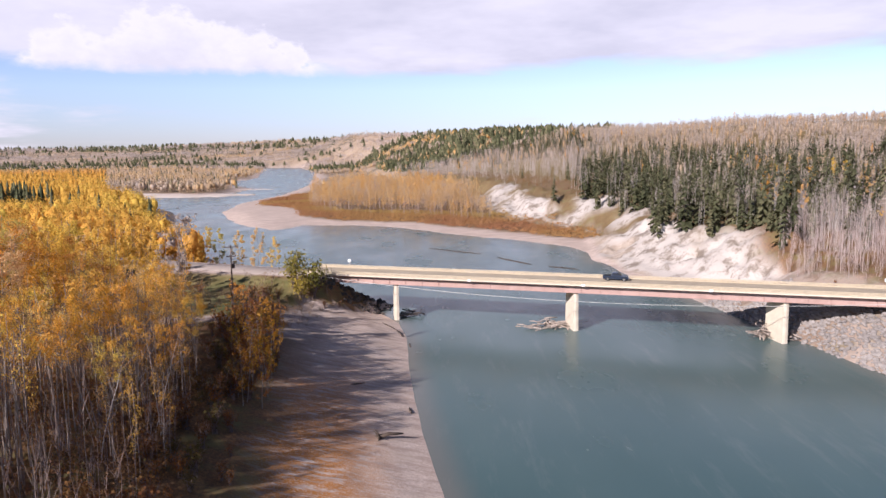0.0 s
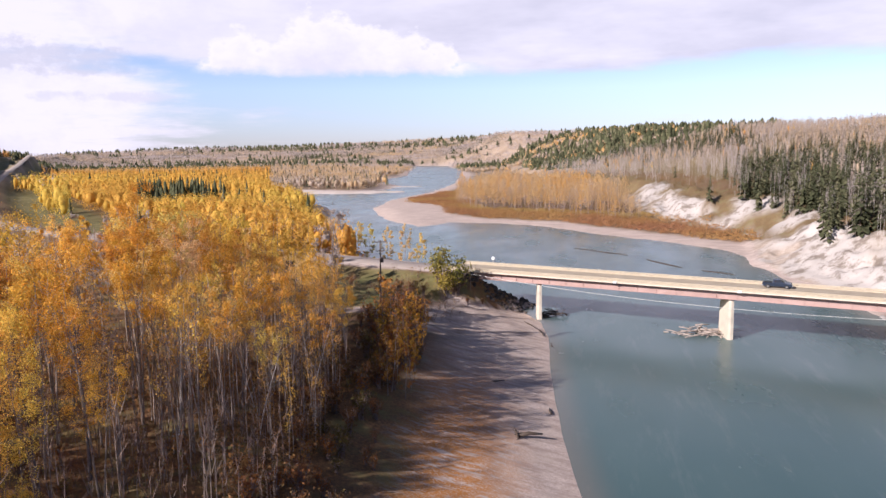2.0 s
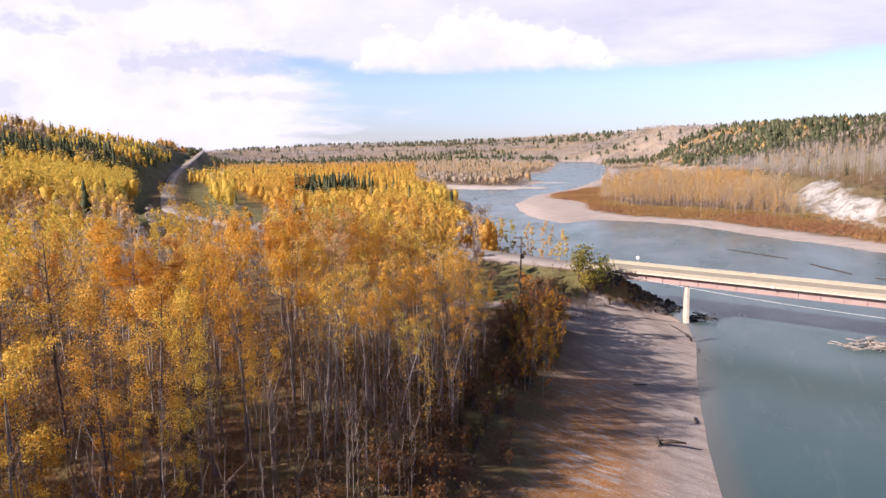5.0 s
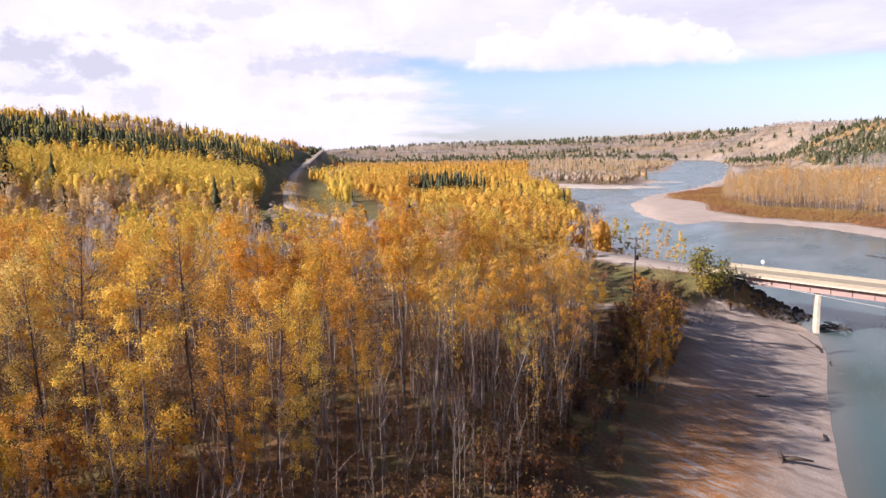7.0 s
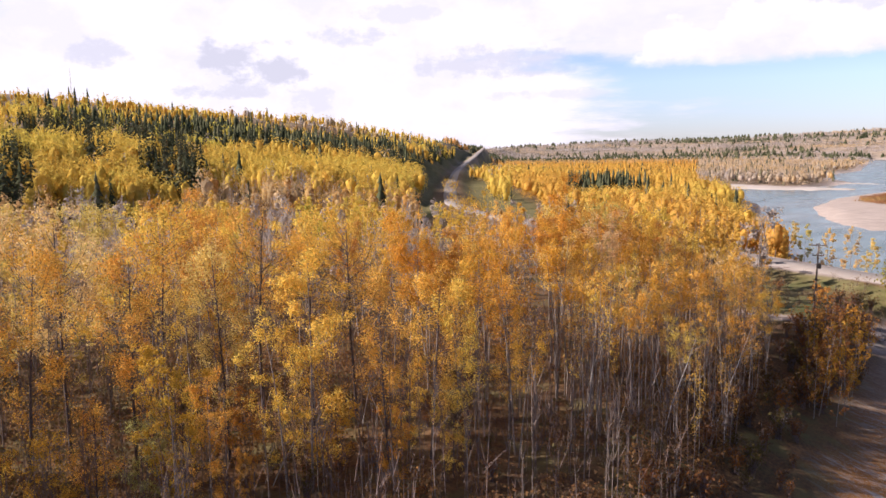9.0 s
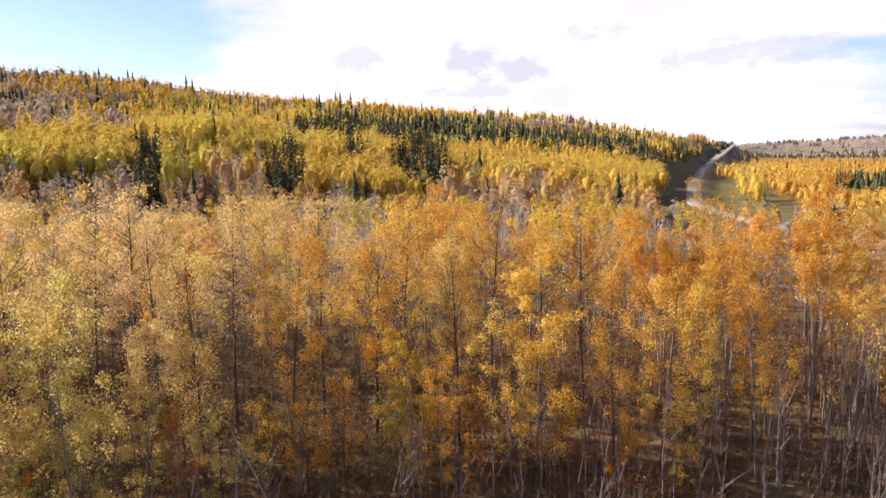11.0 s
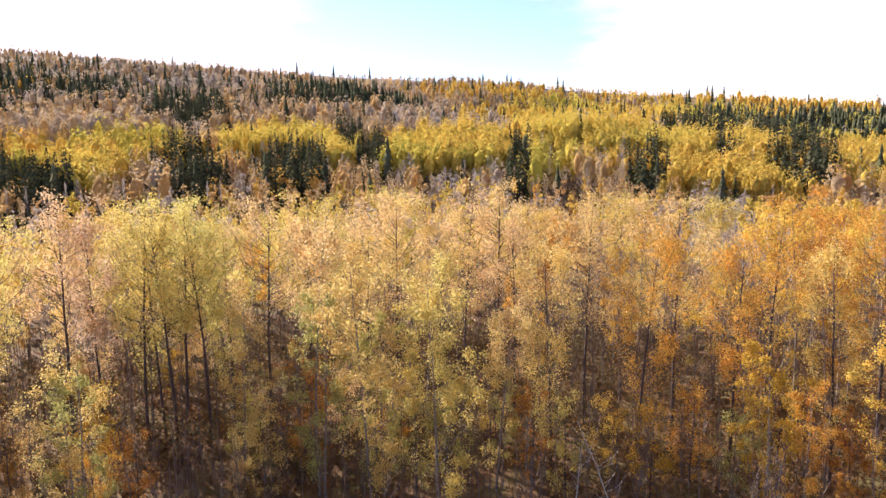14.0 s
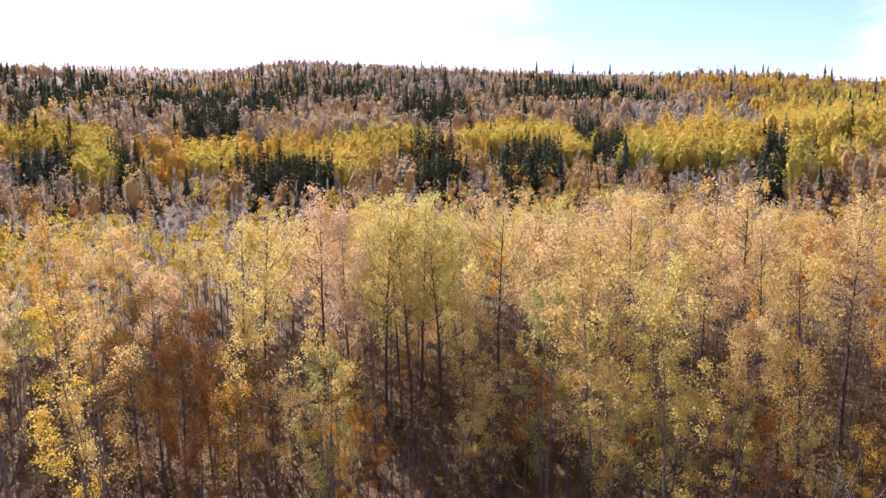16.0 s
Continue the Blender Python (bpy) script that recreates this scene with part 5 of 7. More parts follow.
    wood_stuff("aspen_wood", "close stand of bright lemon-yellow aspens on the hillside", lit, g.integers(0, 6, n), x, y, z, g.uniform(0.8, 1.2, n), np.clip(tone, 0.05, 1))

    # the close stands of spruce
    x, y = polar_scatter(-146, -44, 250, 960, 2.2, 0.0056, 37, 0.8)
    z, d, e, w = land(x, y)
    r, az = np.hypot(x, y), np.degrees(np.arctan2(x, y))
    tang = r * np.radians(az)
    n1, n2 = bumps(tang, r * 2.2, 120.0, 91, 3), bumps(x, y, 26.0, 95, 2)
    stand, band = in_stands(az, r, SPRUCE_STANDS, 0.35 * n1 + 0.45 * n2), in_stands(az, r, SPRUCE_BANDS, 0.5 * n1 + 0.7 * n2)
    ok = (g.uniform(size=len(x)) < np.where(stand > -0.06, 0.66, np.where(band > -0.05, 0.5, 0.0))) & (w > 22) & (r < np.interp(az, SKY_AZ, SKY_R) * (0.70 + 0.06 * n1 + 0.07 * smooth(-68, -63, az)))
    x, y, z = x[ok], y[ok], z[ok]
    n = len(x)
    few = [(w0, (v * (1.3, 1.3, 1.0), q, t)) for w0, (v, q, t) in (spruce_arrays(np.random.default_rng(460 + i), 15.0, 5, 4) for i in range(4))]
    fine = [fine_spruce_arrays(np.random.default_rng(480 + i), 15.5, 11, 6) for i in range(4)]
    close = np.hypot(x, y) < 560
    wood_stuff("spruce_wood", "close stands of dark spruce on the hillside", few + fine, g.integers(0, 4, n) + 4 * close, x, y, z, np.interp(np.hypot(x, y), [300, 560, 760], [1.0, 0.95, 0.72]) * (0.62 + 0.88 * g.beta(1.6, 1.8, n)), g.uniform(0, 1, n), NEEDLE, SPRUCE_BARK)

    # the terrace wood between the road and the river
    x, y = polar_scatter(-45, -14, 185, 1700, 3.0, 0.0075, 19, 0.8)
    z, d, e, w = land(x, y)
    r, az = np.hypot(x, y), np.degrees(np.arctan2(x, y))
    left = inside(x, y, LEFT_SHORE + [(-4000, 2600), (-4000, -1500)])
    bar = (y > 640) & (d < 20 + 10 * bumps(x, y, 60.0, 143, 2))
    ok = left & (d > 12) & ~bar & (w > 11) & ~((w < 48) & (y > 215) & (y > -x * 0.93)) & (y > -x * 0.86)
    ok &= ~((r < 235) & (az > -19)) & ~((r < 340) & (az < -37))
    x, y, z, r, d, az = (q[ok] for q in (x, y, z, r, d, az))
    n = len(x)
    tone = 0.36 + 0.12 * bumps(x, y, 90.0, 103, 2) + g.normal(size=n) * 0.04
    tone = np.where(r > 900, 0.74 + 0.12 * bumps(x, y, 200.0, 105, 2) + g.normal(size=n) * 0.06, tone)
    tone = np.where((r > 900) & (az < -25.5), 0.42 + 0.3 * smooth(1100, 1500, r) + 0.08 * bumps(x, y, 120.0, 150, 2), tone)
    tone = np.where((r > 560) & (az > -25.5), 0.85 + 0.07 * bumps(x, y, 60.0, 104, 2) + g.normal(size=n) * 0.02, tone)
    tall = np.interp(r, [0, 420, 450, 540, 620, 700], [0.9, 0.9, 1.05, 1.0, 1.1, 1.3])
    conifer = (g.uniform(size=n) < 0.012 + 0.85 * np.exp(-(((x + 225) / 26) ** 2 + ((y - 372) / 22) ** 2)) + 0.12 * (r > 700))
    a = ~conifer & (r < 330)
    wood_stuff("aspen_wood", "yellow aspens on the terrace near the road", near_tp, g.integers(0, 6, a.sum()), x[a], y[a], z[a], g.uniform(0.7, 1.0, a.sum()), np.clip(tone[a] + 0.1, 0.05, 1))
    a = ~conifer & (r < 520) & (r >= 330)
    wood_stuff("aspen_wood", "yellow aspens on the flat terrace by the river", puff_templates(330, 12.5, 150, 0.62, 0.34, 0.03), g.integers(0, 6, a.sum()), x[a], y[a], z[a], tall[a] * g.uniform(0.65, 0.98, a.sum()), np.clip(tone[a], 0.05, 1))
    soft = (r > 560) & (az > -25.5)
    a = ~conifer & soft
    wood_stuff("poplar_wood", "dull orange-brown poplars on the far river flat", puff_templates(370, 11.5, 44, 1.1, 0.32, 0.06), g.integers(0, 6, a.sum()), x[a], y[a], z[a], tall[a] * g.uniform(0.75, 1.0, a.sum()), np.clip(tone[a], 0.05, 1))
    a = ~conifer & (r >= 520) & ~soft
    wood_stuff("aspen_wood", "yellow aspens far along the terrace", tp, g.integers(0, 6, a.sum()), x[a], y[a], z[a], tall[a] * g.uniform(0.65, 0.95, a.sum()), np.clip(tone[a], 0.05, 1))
    wood_stuff("spruce_wood", "dark spruces in the terrace wood", sp, g.integers(0, 4, conifer.sum()), x[conifer], y[conifer], z[conifer], g.uniform(0.6, 1.1, conifer.sum()), g.uniform(0, 1, conifer.sum()), NEEDLE, SPRUCE_BARK)

    # a dark clump at the terrace's edge
    x, y = polar_scatter(-35.2, -30.6, 424, 452, 2.8, 0.0, 41, 0.8)
    z = land(x, y)[0]
    n = len(x)
    wood_stuff("spruce_wood", "dark clump of young spruces at the edge of the terrace wood", sp, g.integers(0, 4, n), x, y, z, g.uniform(0.75, 1.15, n), g.uniform(0, 1, n), NEEDLE, SPRUCE_BARK)

    # across the river: poplars on the flat
    x, y = scatter(-190, 40, 395, 800, 5.0, 21)
    z, d, e, w = land(x, y)
    ok = (e < -4) & (d > 62 - 22 * smooth(-60, 20, x)) & ~inside(x, y, LEFT_SHORE + [(-4000, 2600), (-4000, -1500)])
    x, y, z = x[ok], y[ok], z[ok]
    n = len(x)
    tone = 0.68 + 0.14 * bumps(x, y, 45.0, 107, 2) + g.normal(size=n) * 0.08
    tone = np.where(g.uniform(size=n) < 0.5, 1.0, tone)
    tall = hazy_templates(500, 19.0, 18, 130, 0.55, 0.36, 0.15)
    which = g.integers(0, 6, n)
    tone = np.clip(0.76 + 0.1 * bumps(x, y, 45.0, 107, 2) + g.normal(size=n) * 0.05, 0.6, 1.0)
    wood_stuff("poplar_wood", "pale-trunked poplars with thin orange crowns on the river flat", tall, which, x, y, z, (0.40 + 0.62 * g.beta(1.8, 1.4, n)) * np.clip(0.95 + 0.55 * bumps(x, y, 26.0, 109, 2), 0.45, 1.2), np.clip(tone, 0, 1), None, PINK_BARK)

    # dark undergrowth in the near wood
    x, y = polar_scatter(-150, -20, 40, 122, 3.9, 0.0, 29)
    ok = inside(x, y, EDGE)
    x, y = x[ok], y[ok]
    mx, my = scatter(-78, -27, 126, 172, 2.4, 30)
    mok = (to_line(mx, my, ROAD_LINE)[0] > 7) & (bumps(mx, my, 8.0, 137, 2) > -0.15) & ~((np.abs(my - 127 - 0.2 * (mx + 40)) < 4) & (mx > -52))
    x, y = np.concatenate([x, mx[mok]]), np.concatenate([y, my[mok]])
    z = land(x, y)[0]
    n = len(x)
    brush = []
    for i in range(4):
        gg = np.random.default_rng(560 + i)
        sp = Soup()
        for j in range(6):
            a, rr = gg.uniform(0, 6.28), gg.uniform(0.4, 1.5)
            sp.tube([(gg.normal() * 0.3, gg.normal() * 0.3, 0), (math.cos(a) * rr, math.sin(a) * rr, gg.uniform(1.6, 4.2))], [0.035, 0.012], 3, cap=False)
        c = gg.normal(size=(26, 3)) * (0.8, 0.8, 0.9) + (0, 0, 1.8)
        brush.append((sp.arrays(), leaves(c, 0.34, gg)))
    root = thing("undergrowth", "dark brown twiggy undergrowth below the aspens", "undergrowth", kind="stuff")
    which = g.integers(0, 4, n)
    s = g.uniform(0.4, 1.2, n) * np.where(y > 125, 0.6, 1.0)
    gather("twigs", [b[0] for b in brush], which, x, y, z, s, np.zeros(n), TWIG, root)
    gather("foliage", [b[1] for b in brush], which, x, y, z, s, np.clip(0.35 + 0.4 * bumps(x, y, 12, 131, 2) + g.normal(size=n) * 0.15, 0, 1), BRUSH, root)

    # low dark brush deeper in the wood
    x, y = polar_scatter(-150, -20, 44, 105, 2.1, 0.0, 39, 0.7)
    ok = inside(x, y, EDGE) & ((x < -60) | (bumps(x, y, 9.0, 144, 2) > 0.12 - 0.5 * (np.degrees(np.arctan2(x, y)) > -37)))
    x, y = x[ok], y[ok]
    low_brush = []
    for i in range(4):
        gg = np.random.default_rng(570 + i)
        c = gg.normal(size=(60, 3)) * (0.7, 0.7, 0.8) + (0, 0, 1.5)
        low_brush.append(leaves(c, 0.27, gg, single=True))
    n = len(x)
    root = thing("brush", "low dark brown brush under the aspens", "brush", kind="stuff")
    gather("foliage", low_brush, g.integers(0, 4, n), x, y, land(x, y)[0], g.uniform(0.5, 1.5, n), np.clip(0.2 + 0.5 * smooth(-80, -55, np.degrees(np.arctan2(x, y))) + g.normal(size=n) * 0.2, 0, 1), BRUSH, root)

    # leafless dark saplings between the near trunks
    x, y = polar_scatter(-150, -18, 40, 130, 2.3, 0.0, 33)
    ok = inside(x, y, EDGE) & (bumps(x, y, 7.0, 141, 2) > -0.25 + 0.3 * (x < -60))
    x, y = x[ok], y[ok]
    n = len(x)
    wood_stuff("sapling_wood", "dark leafless saplings between the aspen trunks", bare_templates(640, 8.5, 9, 0.04, 0.03), g.integers(0, 6, n), x, y, land(x, y)[0] - 0.1, g.uniform(0.4, 1.2, n), np.zeros(n), TWIG, TWIG)
    x, y = polar_scatter(-150, -18, 50, 120, 4.2, 0.0, 34, 0.7)
    ok = inside(x, y, EDGE)
    x, y = x[ok], y[ok]
    n = len(x)
    wood_stuff("bare_aspen_wood", "thin leafless aspens standing among the golden ones", bare_templates(650, 14.0, 16, 0.06, 0.025), g.integers(0, 6, n), x, y, land(x, y)[0] - 0.1, g.uniform(0.5, 1.05, n), np.ones(n), GREY_BARK, GREY_BARK)

    # slim half-bare aspens along the wood's river edge
    x, y = polar_scatter(-42, -14, 68, 122, 2.3, 0.0, 46, 0.7)
    ok = inside(x, y, EDGE) & (to_line(x, y, EDGE)[0] < 19) & (g.uniform(size=len(x)) < 0.55)
    x, y = x[ok], y[ok]
    n = len(x)
    slim = [aspen_arrays(np.random.default_rng(660 + i), 17.5, [210, 90, 150, 40, 260, 110][i], 0.21, 4, 9, low=[0.55, 0.6, 0.62, 0.5, 0.6, 0.66][i], width=0.5) for i in range(6)]
    wood_stuff("aspen_wood", "slim crowded aspens with thin bronze leaves along the wood's edge", slim, g.integers(0, 6, n), x, y, land(x, y)[0] - 0.1, g.uniform(0.7, 1.2, n) * edge_size(x, y), np.clip(0.5 + g.normal(size=n) * 0.12, 0.2, 0.8))

    # willow scrub on the flat in front of them
    x, y = scatter(-190, 70, 285, 700, 3.0, 23)
    z, d, e, w = land(x, y)
    ok = (e < 4) & (d > 20 + 5 * bumps(x, y, 15, 109, 2) + 34 * np.exp(-(((x + 120) / 40) ** 2 + ((y - 455) / 70) ** 2))) & (d < 75)
    ok &= ~inside(x, y, LEFT_SHORE + [(-4000, 2600), (-4000, -1500)]) & (x > -180)
    x, y, z, d = x[ok], y[ok], z[ok], d[ok]
    n = len(x)
    shrub = []
    for i in range(4):
        gg = np.random.default_rng(540 + i)
        c = gg.normal(size=(58, 3)) * (1.4, 1.4, 0.42) + (0, 0, 0.85)
        shrub.append(leaves(c, 0.42, gg, rough=0.25, single=True))
    root = thing("willow_scrub", "rust-red and ochre willow scrub on the river flat", "shrubs", kind="stuff")
    tone = np.clip(0.55 + 0.45 * bumps(x, y, 40.0, 111, 2) - 0.35 * smooth(40, 70, d), 0, 1)
    gather("scrub", shrub, g.integers(0, 4, n), x, y, z, g.uniform(0.6, 1.3, n), tone, WILLOW, root)

    # the east side: spruces on the bluff, leafless aspens behind
    x, y = polar_scatter(-9, 34, 150, 1000, 3.0, 0.0078, 25, 0.7)
    z, d, e, w = land(x, y)
    ok = ((e > 22) | ((e > 15) & (bumps(x, y, 18.0, 114, 2) > 0.15) & (y > 190))) & (d > 12)
    x, y, z, e = x[ok], y[ok], z[ok], e[ok]
    r, az = np.hypot(x, y), np.degrees(np.arctan2(x, y))
    n = len(x)
    rise = np.degrees(np.arctan2(z + 5 - EYE_Z, r)) + 0.35 * bumps(x, y, 22.0, 113, 2)     # how high on the slope
    main = smooth(10.0, 11.5, az) * smooth(0.25, -0.1, rise - np.interp(az, [10.5, 13, 18, 24.5], [-1.2, -0.4, 0.3, -0.2])) * smooth(-0.2, 0.3, rise - np.interp(az, [10.5, 15, 18, 25], [-3.8, -4.2, -6.6, -6.8]))
    upper = smooth(2.0, 3.2, az) * smooth(12.6, 11.4, az) * smooth(0.2, -0.1, rise - np.interp(az, [2.5, 7, 12], [0.5, 1.25, 1.5])) * smooth(-0.1, 0.2, rise - np.interp(az, [2.5, 7, 12], [-0.4, -0.05, 0.3]))
    far_end = smooth(2.8, 1.5, az) * smooth(-0.8, -0.4, rise) * smooth(0.5, 0.2, rise)
    p = np.maximum(np.maximum(0.8 * main, 0.72 * upper), np.maximum(0.4 * far_end, 0.035 * (rise < 0.4)))
    p = np.where((az > 27.2) & (e < 45), 0.06, p)
    scrub = (az < 10.8) & (rise < -1.5)
    u = g.uniform(size=n)
    conifer = u < p
    conifer &= ~(scrub & (u > 0.02))
    gold = ~conifer & ~scrub & (u > np.where((az > 22) & (e < 130), 0.94, np.where((az < 6) & (rise < 0.0), 0.93, 0.995)))
    small = 1 - 0.5 * smooth(110, 480, e)
    round_top = ~conifer & ~gold & (e > 150) & (u > 0.45)
    bare = ~conifer & ~gold & ~round_top & ~(scrub & (u < 0.9))
    low = scrub & (bumps(x, y, 14.0, 119, 2) > -0.1)
    root = thing("slope_brush", "grey-brown brush above the clay bluff", "brush", kind="stuff")
    gather("foliage", low_brush, g.integers(0, 4, low.sum()), x[low], y[low], z[low], g.uniform(0.7, 1.8, low.sum()), g.uniform(0, 0.7, low.sum()), BRUSH, root)
    wood_stuff("aspen_wood", "beige thin-leaved aspens high on the eastern slope", spray_templates(340, 14.0, 60, 0.8, 0.35, 0.15, 0.3), g.integers(0, 6, round_top.sum()), x[round_top], y[round_top], z[round_top], (small * g.uniform(0.75, 1.05, n))[round_top], np.clip(0.92 + 0.05 * bumps(x, y, 90.0, 135, 2) + g.normal(size=n) * 0.02, 0, 1)[round_top])
    tall = [(w, Soup().put(t[0], None, t[2]).put(s[1][0], None, s[1][2]).arrays()) for (w, t), s in zip(stem_templates(560, 17.0, 3, 16, 0.045, 1.3), spray_templates(569, 17.0, 26, 0.42, 0.5, 0.16, 0.5))]
    wood_stuff("aspen_wood", "pale leafless aspens on the eastern slope", tall, g.integers(0, 6, bare.sum()), x[bare], y[bare], z[bare], (small * g.uniform(0.7, 1.05, n))[bare], np.clip(0.98 + g.normal(size=bare.sum()) * 0.03, 0.9, 1.0), None, SNAG)
    wood_stuff("aspen_wood", "scattered soft yellow aspens on the eastern slope", mid_templates(), g.integers(0, 5, gold.sum()), x[gold], y[gold], z[gold], g.uniform(0.6, 0.95, gold.sum()), np.clip(0.6 + g.normal(size=gold.sum()) * 0.2, 0.3, 0.9), None, SNAG)
    big = [fine_spruce_arrays(np.random.default_rng(420 + i), 18.0, 14, 7) for i in range(4)]
    wood_stuff("spruce_wood", "tall dark green spruces above the clay bluff", big, g.integers(0, 4, conifer.sum()), x[conifer], y[conifer], z[conifer] - 0.2, (small * g.uniform(0.42, 1.05, n))[conifer], g.uniform(0, 1, conifer.sum()), NEEDLE, SPRUCE_BARK)

    # small beige aspens all over the upper slope
    x, y = polar_scatter(-4, 34, 330, 1000, 3.0, 0.0066, 26, 0.8)
    z, d, e, w = land(x, y)
    ok = (e > 95) & (np.hypot(x, y) < np.interp(np.degrees(np.arctan2(x, y)), SKY_AZ, SKY_R) + 30)
    x, y, z = x[ok], y[ok], z[ok]
    n = len(x)
    wood_stuff("aspen_wood", "small beige aspens over the upper eastern slope", puff_templates(360, 11.0, 22, 1.1, 0.17), g.integers(0, 6, n), x, y, z, g.uniform(0.5, 0.95, n), np.clip(0.9 + 0.07 * bumps(x, y, 90.0, 136, 2) + g.normal(size=n) * 0.03 - 0.25 * (g.uniform(size=n) < 0.02), 0, 1))

    # a thicket of pinkish saplings above the bridge's east end
    x, y = polar_scatter(22, 34.5, 140, 300, 2.3, 0.0, 31, 0.8)
    z, d, e, w = land(x, y)
    az = np.degrees(np.arctan2(x, y))
    ok = (e > 1.5) & (e < 75) & (az > 26.2 + 1.2 * bumps(x, y, 9.0, 133, 2)) & (e > 9 - 0.25 * (y - 150))
    ok &= np.abs((x - 28.6) * 0.288 + (y - 152.4) * 0.958) > 7
    x, y, z = x[ok], y[ok], z[ok]
    n = len(x)
    wood_stuff("sapling_thicket", "thicket of leafless pinkish saplings on the slope", stem_templates(600, 8.0, 3, 10, 0.03, 0.6, 0.045), g.integers(0, 6, n), x, y, z, g.uniform(0.35, 1.1, n), np.ones(n), PINK_BARK, PINK_BARK)

    # the far hills up the valley
    x, y = polar_scatter(-46, 14, 1000, 4650, 5.0, 0.0086, 27, 0.8)
    z, d, e, w = land(x, y)
    r, az = np.hypot(x, y), np.degrees(np.arctan2(x, y))
    ok = (d > 12) & (w > 16) & ((r > 1650) | (az > -14)) & ~((e < 22) & (y < 1500) & (az > -14))
    x, y, z, r, az = (q[ok] for q in (x, y, z, r, az))
    n = len(x)
    tang = r * np.radians(az)
    n1 = bumps(tang, r * 2.4, 620.0, 117, 3)
    conifer = g.uniform(size=n) < 0.06 + 0.78 * smooth(0.08, 0.24, n1 + 0.09 * (r < 2200))
    clump = []
    for i in range(4):
        gg = np.random.default_rng(580 + i)
        sp = Soup()
        c = gg.normal(size=(30, 3)) * (9.0, 9.0, 2.2) + (0, 0, 4.5)
        v, q, t = leaves(c, 2.6, gg, rough=0.35, single=True)
        sp.put(v, None, t)
        clump.append(sp.arrays())
    fir = [(v * (2.3, 2.3, 0.8), q, t) for v, q, t in (spruce_arrays(np.random.default_rng(440 + i), 15.0, 3, 5)[1] for i in range(3))]
    root = thing("far_woods", "pinkish and ochre woods on the far hills, coloured pale for haze", "forest", kind="stuff")
    # tones near the pale end put the distance haze into the leaf colour
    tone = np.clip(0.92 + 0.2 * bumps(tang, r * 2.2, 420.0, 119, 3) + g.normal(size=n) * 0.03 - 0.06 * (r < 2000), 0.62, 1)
    a = ~conifer
    sc = 0.8 + r / 6500
    fine = []
    for i in range(4):
        gg = np.random.default_rng(590 + i)
        sp = Soup()
        for j in range(3):
            v, q, t = puff_templates(700 + 7 * i + j, 11.0, 22, 1.5)[j][1]
            sp.put(v + (gg.normal() * 5.0, gg.normal() * 5.0, 0), None, t)
        fine.append(sp.arrays())
    near = r < 1800
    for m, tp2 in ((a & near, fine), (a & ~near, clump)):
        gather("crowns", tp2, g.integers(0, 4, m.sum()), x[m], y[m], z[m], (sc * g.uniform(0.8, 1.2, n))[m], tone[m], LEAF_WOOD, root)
    root = thing("far_spruces", "dark spruce stands on the far hills", "forest", kind="stuff")
    gather("crowns", fir, g.integers(0, 3, conifer.sum()), x[conifer], y[conifer], z[conifer], (sc * g.uniform(0.8, 1.4, n))[conifer], g.uniform(0, 1, conifer.sum()), NEEDLE, root)


woods()


# ---- the bridge ----
U = np.array([39.6, -11.9]) / math.hypot(39.6, 11.9)
BRIDGE_TURN = math.degrees(math.atan2(U[1], U[0]))
START = np.array([28.6, 152.4]) - U * 64.0
LENGTH = 150.0
bridge_pose = pose(START[0], START[1], 0, 0, 0, BRIDGE_TURN)     # x along the deck, y away from the camera
PIERS = [64.0 - 41.35, 64.0, 64.0 + 41.35]


